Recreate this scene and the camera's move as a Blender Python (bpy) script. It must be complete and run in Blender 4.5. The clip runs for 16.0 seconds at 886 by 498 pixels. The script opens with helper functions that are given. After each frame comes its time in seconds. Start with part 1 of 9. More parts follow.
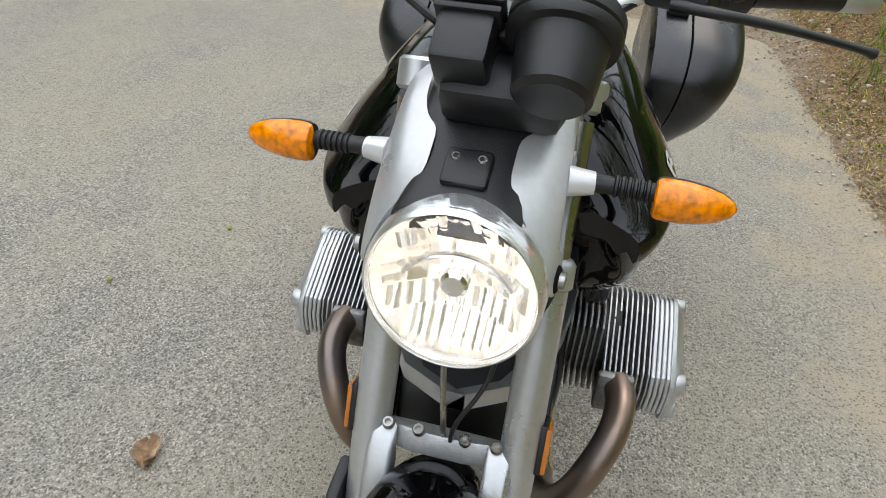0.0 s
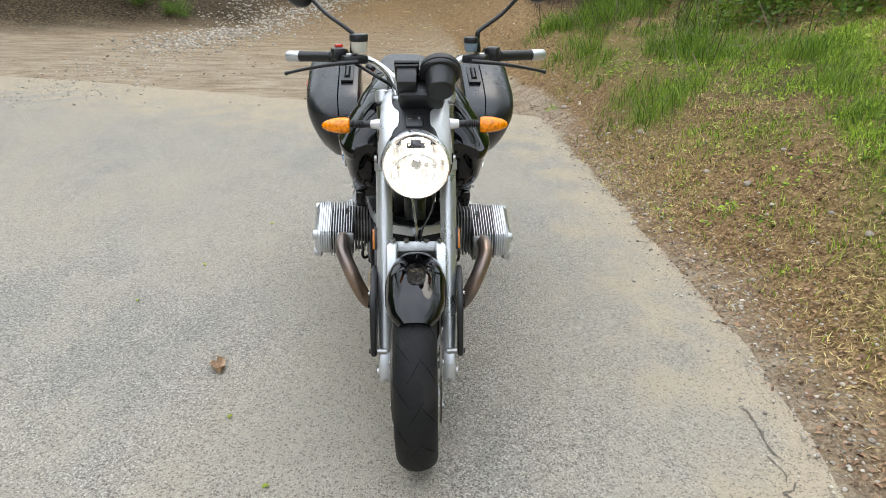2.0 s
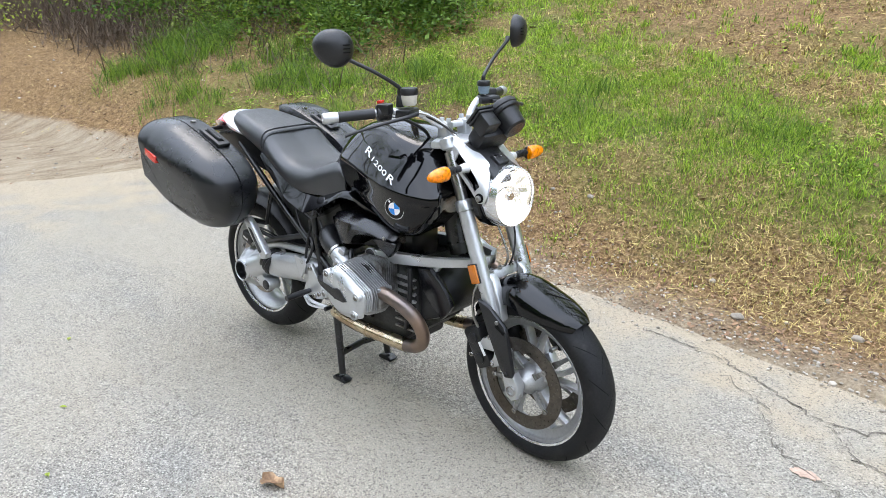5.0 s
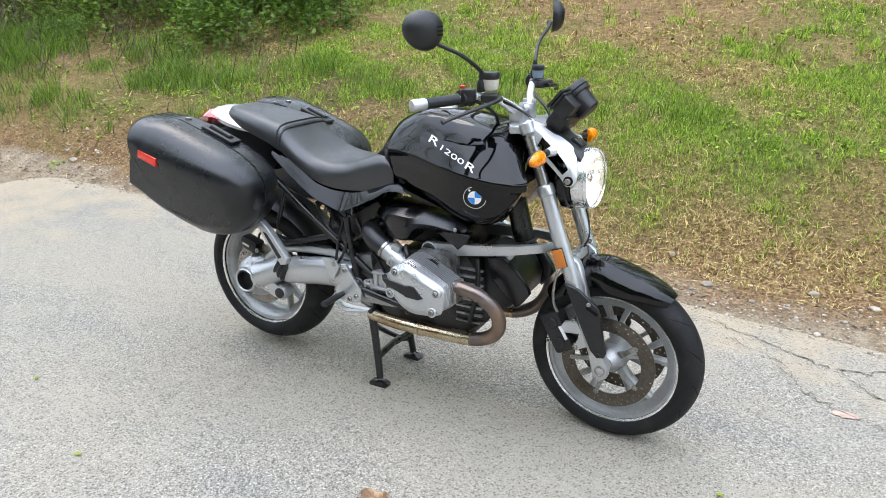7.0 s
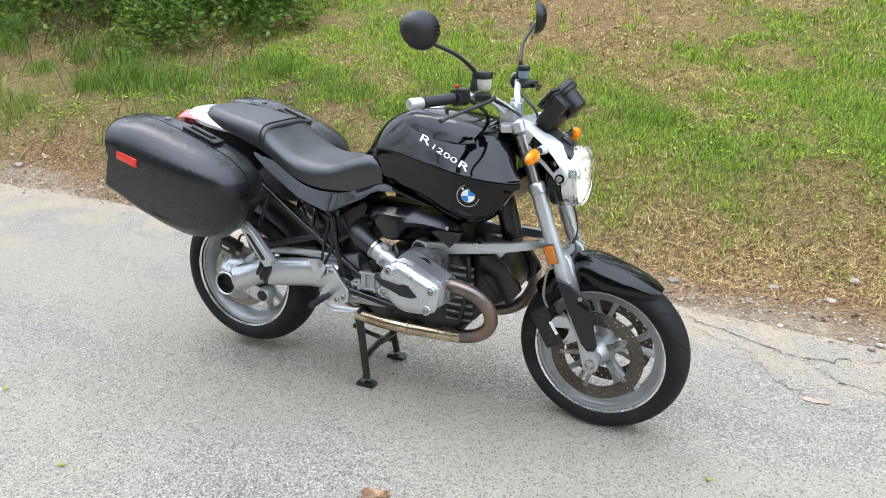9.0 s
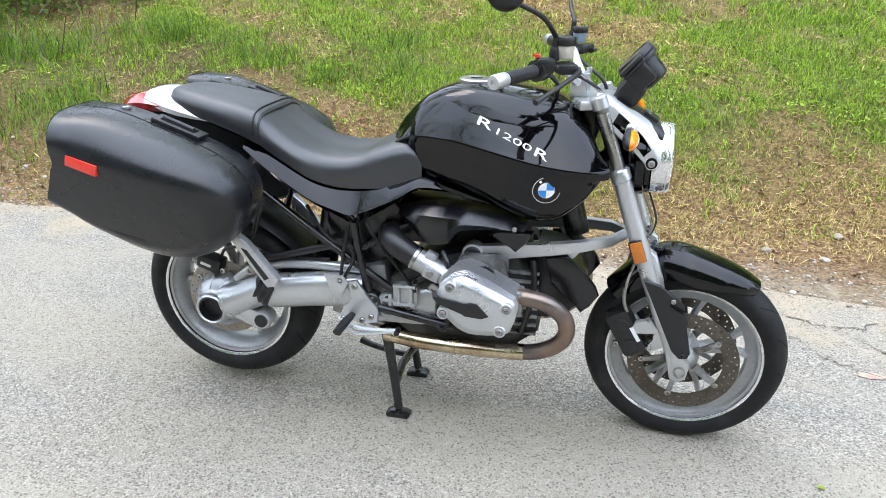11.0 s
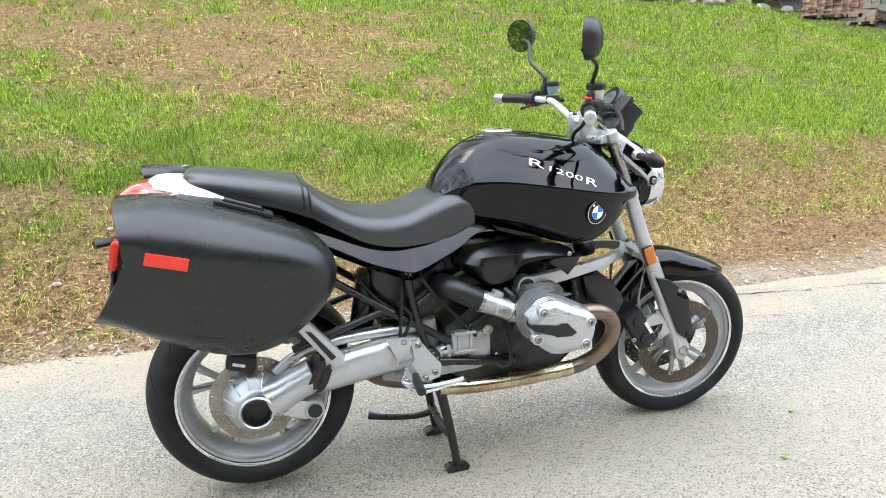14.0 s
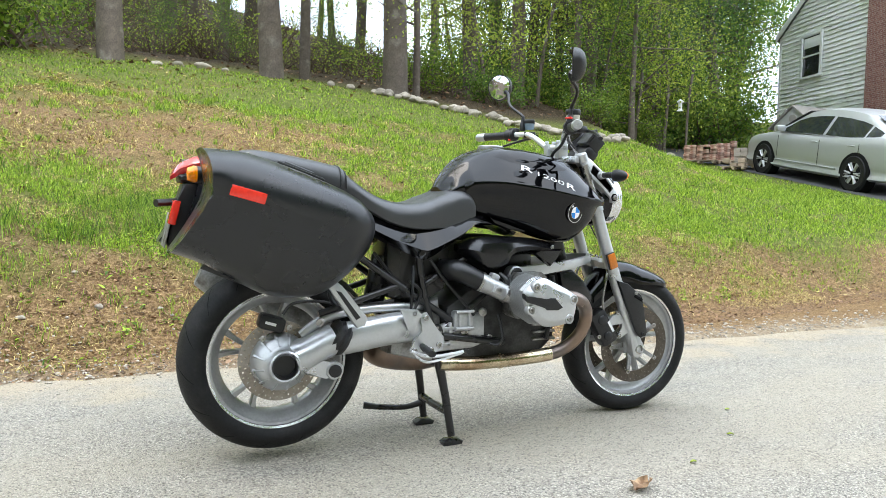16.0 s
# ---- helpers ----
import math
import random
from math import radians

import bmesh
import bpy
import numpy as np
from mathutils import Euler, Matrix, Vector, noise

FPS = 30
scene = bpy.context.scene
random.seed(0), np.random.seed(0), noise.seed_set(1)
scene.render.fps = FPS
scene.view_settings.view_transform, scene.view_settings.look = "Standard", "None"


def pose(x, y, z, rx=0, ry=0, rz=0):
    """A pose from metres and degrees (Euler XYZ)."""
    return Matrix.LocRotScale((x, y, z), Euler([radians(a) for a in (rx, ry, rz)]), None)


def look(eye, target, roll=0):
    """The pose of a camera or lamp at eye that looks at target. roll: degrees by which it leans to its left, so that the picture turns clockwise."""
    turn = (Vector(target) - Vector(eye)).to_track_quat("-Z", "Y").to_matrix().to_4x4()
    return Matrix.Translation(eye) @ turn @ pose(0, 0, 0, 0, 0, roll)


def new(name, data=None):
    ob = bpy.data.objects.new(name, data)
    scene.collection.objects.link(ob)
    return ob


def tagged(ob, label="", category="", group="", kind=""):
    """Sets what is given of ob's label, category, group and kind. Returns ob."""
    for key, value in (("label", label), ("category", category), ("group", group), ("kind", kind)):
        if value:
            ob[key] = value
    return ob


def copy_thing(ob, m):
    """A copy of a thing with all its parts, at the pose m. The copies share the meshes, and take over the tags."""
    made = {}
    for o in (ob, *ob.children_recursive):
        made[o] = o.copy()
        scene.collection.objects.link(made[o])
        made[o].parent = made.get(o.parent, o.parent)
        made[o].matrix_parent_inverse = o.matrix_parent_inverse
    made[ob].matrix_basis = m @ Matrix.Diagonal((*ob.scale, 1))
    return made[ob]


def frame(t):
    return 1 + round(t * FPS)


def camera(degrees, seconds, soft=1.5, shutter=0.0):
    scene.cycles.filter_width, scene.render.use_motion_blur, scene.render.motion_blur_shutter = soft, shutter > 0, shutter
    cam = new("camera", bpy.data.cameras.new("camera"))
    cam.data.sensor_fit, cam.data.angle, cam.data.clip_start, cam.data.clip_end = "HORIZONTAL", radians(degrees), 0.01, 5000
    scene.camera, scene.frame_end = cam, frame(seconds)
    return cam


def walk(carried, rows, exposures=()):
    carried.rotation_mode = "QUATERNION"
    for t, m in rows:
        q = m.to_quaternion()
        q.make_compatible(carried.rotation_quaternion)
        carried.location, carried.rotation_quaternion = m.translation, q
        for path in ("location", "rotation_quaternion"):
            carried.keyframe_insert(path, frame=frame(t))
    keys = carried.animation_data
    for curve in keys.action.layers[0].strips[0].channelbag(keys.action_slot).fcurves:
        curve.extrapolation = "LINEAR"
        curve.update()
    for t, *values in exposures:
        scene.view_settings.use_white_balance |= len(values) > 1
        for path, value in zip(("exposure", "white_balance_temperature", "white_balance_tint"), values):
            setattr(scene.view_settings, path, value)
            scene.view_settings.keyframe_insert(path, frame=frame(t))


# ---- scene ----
cam = camera(64.1, 16.0, soft=0.8)
PATH = [
    (0, (1.229, 0.072, 1.321), (-0.449, -0.188, 0.263), 5.3),
    (0.5, (1.584, 0.076, 1.362), (-0.173, -0.025, 0.411), 1.6),
    (1, (1.938, 0.048, 1.385), (0.156, 0.028, 0.477), 2.2),
    (1.5, (2.281, -0.087, 1.404), (0.461, 0.002, 0.578), 1.0),
    (2, (2.587, -0.098, 1.429), (0.739, 0.065, 0.682), 1.5),
    (2.5, (2.753, -0.212, 1.42), (0.901, 0.058, 0.713), 1.8),
    (3, (2.733, -0.51, 1.407), (0.925, 0.037, 0.75), 1.5),
    (3.5, (2.517, -0.782, 1.374), (0.773, -0.068, 0.704), 1.8),
    (4, (2.212, -1.035, 1.425), (0.582, -0.141, 0.687), -1.1),
    (4.5, (1.976, -1.435, 1.451), (0.64, -0.133, 0.73), 0.2),
    (5, (1.94, -1.764, 1.468), (0.66, -0.371, 0.818), 0.0),
    (7.5, (1.161, -2.213, 1.403), (0.364, -0.496, 0.755), 0.9),
    (8, (1.155, -2.252, 1.397), (0.4, -0.512, 0.763), 1.3),
    (8.5, (1.148, -2.279, 1.396), (0.398, -0.534, 0.77), 1.1),
    (9, (1.115, -2.281, 1.4), (0.365, -0.54, 0.763), 1.0),
    (11.5, (0.207, -1.891, 1.386), (-0.055, -0.064, 0.614), 0.2),
    (12, (0.007, -1.744, 1.385), (-0.12, 0.082, 0.579), 0.2),
    (12.5, (-0.121, -1.667, 1.395), (-0.134, 0.14, 0.538), 1.3),
    (13, (-0.379, -1.698, 1.416), (-0.227, 0.103, 0.559), 0.3),
    (13.5, (-0.596, -1.812, 1.42), (-0.145, -0.013, 0.671), 0.5),
    (14, (-0.733, -2.118, 1.296), (-0.187, -0.262, 0.79), -2.2),
    (14.5, (-0.993, -2.258, 1.255), (-0.309, -0.46, 0.71), -2.5),
    (15, (-1.167, -2.308, 1.045), (-0.331, -0.55, 0.587), 1.0),
    (15.5, (-1.2, -2.382, 0.856), (-0.344, -0.586, 0.647), 0.7),
    (16, (-1.217, -2.399, 0.866), (-0.382, -0.586, 0.74), 0.8),
]
walk(cam, [(t, look(eye, target, roll)) for t, eye, target, roll in PATH], [(0, -0.74, 7400, 13), (0.5, -0.92, 7410, 13), (1, -0.7, 7410, 13), (1.5, -0.48, 7310, 13), (2.5, -0.42, 7060, 14), (3.5, -0.25, 6960, 14), (5, -0.03, 6690, 15), (9, 0.0, 6690, 15), (12.5, 0.26, 6510, 15), (13.5, 0.3, 6810, 14), (14, 0.32, 6900, 14), (14.5, 0.2, 7000, 13), (15, 0.1, 7110, 13), (16, 0.15, 6880, 11)])

SKY_ELEV, SKY_TURN = radians(52), radians(150)
world = bpy.data.worlds.new("overcast_sky")
scene.world = world
world.use_nodes = True
wn, wl = world.node_tree.nodes, world.node_tree.links
wn.clear()
w_sky = wn.new("ShaderNodeTexSky")
w_sky.sky_type, w_sky.sun_disc = "NISHITA", False
w_sky.sun_elevation, w_sky.sun_rotation = SKY_ELEV, SKY_TURN
w_sky.air_density, w_sky.dust_density = 1.0, 3.0
w_co = wn.new("ShaderNodeTexCoord")
w_noise = wn.new("ShaderNodeTexNoise")
w_noise.inputs["Scale"].default_value, w_noise.inputs["Detail"].default_value = 2.2, 5
w_ramp = wn.new("ShaderNodeValToRGB")
w_ramp.color_ramp.elements[0].position, w_ramp.color_ramp.elements[0].color = 0.3, (12.4, 15.2, 19.2, 1)
w_ramp.color_ramp.elements[1].position, w_ramp.color_ramp.elements[1].color = 0.75, (20.2, 23.2, 26.8, 1)
w_mix = wn.new("ShaderNodeMix")
w_mix.data_type = "RGBA"
w_mix.inputs["Factor"].default_value = 0.85
w_bg = wn.new("ShaderNodeBackground")
w_bg.inputs["Strength"].default_value = 0.12
w_out = wn.new("ShaderNodeOutputWorld")
wl.new(w_co.outputs["Generated"], w_noise.inputs["Vector"])
wl.new(w_noise.outputs["Fac"], w_ramp.inputs["Fac"])
wl.new(w_sky.outputs["Color"], w_mix.inputs["A"])
wl.new(w_ramp.outputs["Color"], w_mix.inputs["B"])
# a hazy overcast sky, brighter overhead than at the horizon
w_sep = wn.new("ShaderNodeSeparateXYZ")
w_rise = wn.new("ShaderNodeMapRange")
w_rise.inputs["From Min"].default_value, w_rise.inputs["From Max"].default_value = 0.0, 1.0
w_rise.inputs["To Min"].default_value, w_rise.inputs["To Max"].default_value = 0.8, 2.0
w_dome = wn.new("ShaderNodeVectorMath")
w_dome.operation = "SCALE"
wl.new(w_co.outputs["Generated"], w_sep.inputs["Vector"])
wl.new(w_sep.outputs["Z"], w_rise.inputs["Value"])
wl.new(w_mix.outputs["Result"], w_dome.inputs[0])
wl.new(w_rise.outputs[0], w_dome.inputs["Scale"])
wl.new(w_dome.outputs[0], w_bg.inputs["Color"])
wl.new(w_bg.outputs["Background"], w_out.inputs["Surface"])

sun_data = bpy.data.lights.new("veiled_sun", "SUN")
sun_data.energy, sun_data.angle, sun_data.color = 0.9, radians(24), (1.0, 0.93, 0.82)
sun = new("veiled_sun", sun_data)
sun.matrix_world = look((-6, 4, 12), (0.6, -0.2, 0))


# ---- mesh tools ----
def mesh_arrays(name, verts, faces):
    """A mesh from an (n, 3) array of places and an (m, 3) or (m, 4) array of corners."""
    me = bpy.data.meshes.new(name)
    verts, faces = np.asarray(verts, np.float32), np.asarray(faces, np.int32)
    m, k = faces.shape
    me.vertices.add(len(verts))
    me.vertices.foreach_set("co", verts.ravel())
    me.loops.add(m * k)
    me.loops.foreach_set("vertex_index", faces.ravel())
    me.polygons.add(m)
    me.polygons.foreach_set("loop_start", np.arange(0, m * k, k, dtype=np.int32))
    me.polygons.foreach_set("loop_total", np.full(m, k, np.int32))
    me.update(calc_edges=True)
    return me


def soften(me, angle=38):
    me.polygons.foreach_set("use_smooth", [True] * len(me.polygons))
    me.set_sharp_from_angle(angle=radians(angle))


def part(name, bm, material, parent=None, label="", angle=38, xf=None):
    """Links a bmesh as one mesh object under a thing or a part."""
    bmesh.ops.recalc_face_normals(bm, faces=bm.faces)
    me = bpy.data.meshes.new(name)
    bm.to_mesh(me)
    bm.free()
    me.materials.append(material)
    soften(me, angle)
    ob = new(name, me)
    ob.parent = parent
    if xf is not None:
        ob.matrix_basis = xf
    if label:
        ob["label"] = label
    return ob


def empty(name, m=Matrix(), parent=None):
    ob = new(name)
    ob.empty_display_size = 0.1
    ob.parent = parent
    ob.matrix_basis = m
    return ob


def spline(pts, n=6, closed=False):
    """Catmull-Rom through the points, n steps a span."""
    p = np.asarray(pts, float)
    k = len(p)
    out = []
    spans = range(k if closed else k - 1)
    for i in spans:
        a, b, c, d = (p[(i + j) % k] if closed else p[min(max(i + j, 0), k - 1)] for j in (-1, 0, 1, 2))
        for s in range(n):
            t = s / n
            out.append(0.5 * (2 * b + (c - a) * t + (2 * a - 5 * b + 4 * c - d) * t * t + (3 * b - a - 3 * c + d) * t ** 3))
    if not closed:
        out.append(p[-1])
    return np.array(out)


def loft(bm, rings, closed=True, caps=True):
    rows = [[bm.verts.new(p) for p in ring] for ring in rings]
    k = len(rows[0])
    for a, b in zip(rows, rows[1:]):
        for i in range(k if closed else k - 1):
            j = (i + 1) % k
            bm.faces.new((a[i], a[j], b[j], b[i]))
    if caps and closed:
        bm.faces.new(rows[0][::-1])
        bm.faces.new(rows[-1])
    return bm


def tube(bm, pts, r, seg=12, n=0, flat=1.0):
    """A round bar along the points; r is one radius or one a point; n > 0 bends it smoothly."""
    pts = np.asarray(pts, float)
    rs = np.full(len(pts), float(r)) if np.isscalar(r) else np.asarray(r, float)
    if n:
        both = spline(np.c_[pts, rs], n)
        pts, rs = both[:, :3], np.maximum(both[:, 3], 1e-4)
    ways = np.gradient(pts, axis=0)
    ways /= np.linalg.norm(ways, axis=1)[:, None] + 1e-9
    up = np.array((0, 0, 1.0)) if abs(ways[0][2]) < 0.9 else np.array((0, 1.0, 0))
    rings = []
    for p, w, rad in zip(pts, ways, rs):
        side = np.cross(w, up)
        side /= np.linalg.norm(side) + 1e-9
        up = np.cross(side, w)
        a = np.linspace(0, 2 * math.pi, seg, endpoint=False)
        rings.append(p + rad * (np.cos(a)[:, None] * side + flat * np.sin(a)[:, None] * up))
    return loft(bm, rings)


def lathe(bm, prof, centre=(0, 0, 0), axis=(0, 1, 0), seg=48):
    """Turns a profile of (radius, height) about an axis."""
    q = Vector((0, 0, 1)).rotation_difference(Vector(axis)).to_matrix()
    c = Vector(centre)
    rings = []
    for r, h in prof:
        rings.append([c + q @ Vector((max(r, 1e-4) * math.cos(2 * math.pi * i / seg), max(r, 1e-4) * math.sin(2 * math.pi * i / seg), h)) for i in range(seg)])
    return loft(bm, rings, caps=True)


def lathe_closed(bm, prof, centre=(0, 0, 0), axis=(0, 1, 0), seg=64):
    """The same with a profile that closes on itself, such as a tyre's."""
    return lathe_ring(bm, prof + [prof[0]], centre, axis, seg)


def lathe_ring(bm, prof, centre, axis, seg):
    q = Vector((0, 0, 1)).rotation_difference(Vector(axis)).to_matrix()
    c = Vector(centre)
    rows = [[bm.verts.new(c + q @ Vector((r * math.cos(2 * math.pi * i / seg), r * math.sin(2 * math.pi * i / seg), h))) for i in range(seg)] for r, h in prof[:-1]]
    rows.append(rows[0])
    for a, b in zip(rows, rows[1:]):
        for i in range(seg):
            j = (i + 1) % seg
            bm.faces.new((a[i], a[j], b[j], b[i]))
    return bm


def prism(bm, outline, a, b, bevel=0.0, plane="xz", seg=2):
    """An outline drawn out from a to b across its plane, with rounded edges."""
    def put(u, v, w):
        return {"xz": (u, w, v), "xy": (u, v, w), "yz": (w, u, v)}[plane]
    lo = [bm.verts.new(put(u, v, a)) for u, v in outline]
    hi = [bm.verts.new(put(u, v, b)) for u, v in outline]
    faces = [bm.faces.new(lo[::-1]), bm.faces.new(hi)]
    for i in range(len(lo)):
        j = (i + 1) % len(lo)
        faces.append(bm.faces.new((lo[i], lo[j], hi[j], hi[i])))
    if bevel:
        edges = [e for e in set(faces[0].edges) | set(faces[1].edges)]
        bmesh.ops.bevel(bm, geom=edges, offset=bevel, segments=seg, profile=0.5, affect="EDGES", clamp_overlap=True)
    return bm


def box(bm, centre, size, bevel=0.0, turn=(0, 0, 0), seg=2):
    made = bmesh.ops.create_cube(bm, size=1.0)["verts"]
    bmesh.ops.scale(bm, vec=size, verts=made)
    if bevel:
        edges = {e for v in made for e in v.link_edges}
        made = bmesh.ops.bevel(bm, geom=list(edges), offset=bevel, segments=seg, profile=0.5, affect="EDGES", clamp_overlap=True)["verts"]
        made = list({v for v in made})
    m = pose(*centre, *turn)
    bmesh.ops.transform(bm, matrix=m, verts=made)
    return bm


def thicken(bm, t):
    """Gives a sheet its thickness."""
    bmesh.ops.recalc_face_normals(bm, faces=bm.faces)
    bm.normal_update()
    bmesh.ops.solidify(bm, geom=bm.faces[:], thickness=t)
    return bm


def BM():
    return bmesh.new()


# ---- materials ----
def material(name, base, rough=0.5, metal=0.0, vary=0.15, scale=8.0, fine=120.0, bump=0.1, bump_scale=200.0, coat=0.0, rough_vary=0.1, tint=None, tint_at=0.62, tint_scale=3.0, island=0.0, random_ob=0.0):
    """Paint, plastic, metal or rubber with stains at two scales, a fine relief and uneven gloss."""
    m = bpy.data.materials.new(name)
    m.use_nodes = True
    nt = m.node_tree
    b = nt.nodes["Principled BSDF"]
    N = lambda kind: nt.nodes.new("ShaderNode" + kind)
    co = N("TexCoord")
    n1, n2 = N("TexNoise"), N("TexNoise")
    n1.inputs["Scale"].default_value, n1.inputs["Detail"].default_value = scale, 6
    n2.inputs["Scale"].default_value, n2.inputs["Detail"].default_value = fine, 3
    for n in (n1, n2):
        nt.links.new(co.outputs["Object"], n.inputs["Vector"])
    add = N("Math")
    add.operation = "ADD"
    nt.links.new(n1.outputs["Fac"], add.inputs[0])
    nt.links.new(n2.outputs["Fac"], add.inputs[1])
    rng = N("MapRange")
    rng.inputs["From Min"].default_value, rng.inputs["From Max"].default_value = 0.65, 1.35
    rng.inputs["To Min"].default_value, rng.inputs["To Max"].default_value = 1 - vary, 1 + vary
    nt.links.new(add.outputs[0], rng.inputs["Value"])
    value = rng.outputs[0]
    for amount, kind, socket in ((island, "NewGeometry", "Random Per Island"), (random_ob, "ObjectInfo", "Random")):
        if amount:
            src = N(kind)
            r2 = N("MapRange")
            r2.inputs["To Min"].default_value, r2.inputs["To Max"].default_value = 1 - amount, 1 + amount
            nt.links.new(src.outputs[socket], r2.inputs["Value"])
            mul = N("Math")
            mul.operation = "MULTIPLY"
            nt.links.new(value, mul.inputs[0])
            nt.links.new(r2.outputs[0], mul.inputs[1])
            value = mul.outputs[0]
    vm = N("VectorMath")
    vm.operation = "SCALE"
    colour = None
    if tint:
        n3 = N("TexNoise")
        n3.inputs["Scale"].default_value, n3.inputs["Detail"].default_value = tint_scale, 7
        nt.links.new(co.outputs["Object"], n3.inputs["Vector"])
        r3 = N("MapRange")
        r3.interpolation_type = "SMOOTHSTEP"
        r3.inputs["From Min"].default_value, r3.inputs["From Max"].default_value = tint_at - 0.1, tint_at + 0.12
        nt.links.new(n3.outputs["Fac"], r3.inputs["Value"])
        mx = N("Mix")
        mx.data_type = "RGBA"
        mx.inputs["A"].default_value, mx.inputs["B"].default_value = (*base, 1), (*tint, 1)
        nt.links.new(r3.outputs[0], mx.inputs["Factor"])
        nt.links.new(mx.outputs["Result"], vm.inputs[0])
    else:
        vm.inputs[0].default_value = base
    nt.links.new(value, vm.inputs["Scale"])
    nt.links.new(vm.outputs[0], b.inputs["Base Color"])
    rr = N("MapRange")
    rr.inputs["From Min"].default_value, rr.inputs["From Max"].default_value = 0.3, 0.7
    rr.inputs["To Min"].default_value, rr.inputs["To Max"].default_value = max(rough - rough_vary, 0.02), min(rough + rough_vary, 1)
    nt.links.new(n1.outputs["Fac"], rr.inputs["Value"])
    nt.links.new(rr.outputs[0], b.inputs["Roughness"])
    b.inputs["Metallic"].default_value = metal
    b.inputs["Coat Weight"].default_value = coat
    b.inputs["Coat Roughness"].default_value = 0.03
    if bump:
        n4 = N("TexNoise")
        n4.inputs["Scale"].default_value, n4.inputs["Detail"].default_value = bump_scale, 4
        nt.links.new(co.outputs["Object"], n4.inputs["Vector"])
        bp = N("Bump")
        bp.inputs["Strength"].default_value, bp.inputs["Distance"].default_value = bump, 0.002
        nt.links.new(n4.outputs["Fac"], bp.inputs["Height"])
        nt.links.new(bp.outputs["Normal"], b.inputs["Normal"])
    return m


def leaf_material(name, base, other, through_light=0.35):
    """Leaves and blades: each piece its own shade between two greens, partly see-through to light."""
    m = bpy.data.materials.new(name)
    m.use_nodes = True
    nt = m.node_tree
    b = nt.nodes["Principled BSDF"]
    g = nt.nodes.new("ShaderNodeNewGeometry")
    mx = nt.nodes.new("ShaderNodeMix")
    mx.data_type = "RGBA"
    mx.inputs["A"].default_value, mx.inputs["B"].default_value = (*base, 1), (*other, 1)
    nt.links.new(g.outputs["Random Per Island"], mx.inputs["Factor"])
    nt.links.new(mx.outputs["Result"], b.inputs["Base Color"])
    b.inputs["Roughness"].default_value = 0.6
    tr = nt.nodes.new("ShaderNodeBsdfTranslucent")
    nt.links.new(mx.outputs["Result"], tr.inputs["Color"])
    ms = nt.nodes.new("ShaderNodeMixShader")
    ms.inputs[0].default_value = through_light
    nt.links.new(b.outputs[0], ms.inputs[1])
    nt.links.new(tr.outputs[0], ms.inputs[2])
    nt.links.new(ms.outputs[0], nt.nodes["Material Output"].inputs["Surface"])
    return m


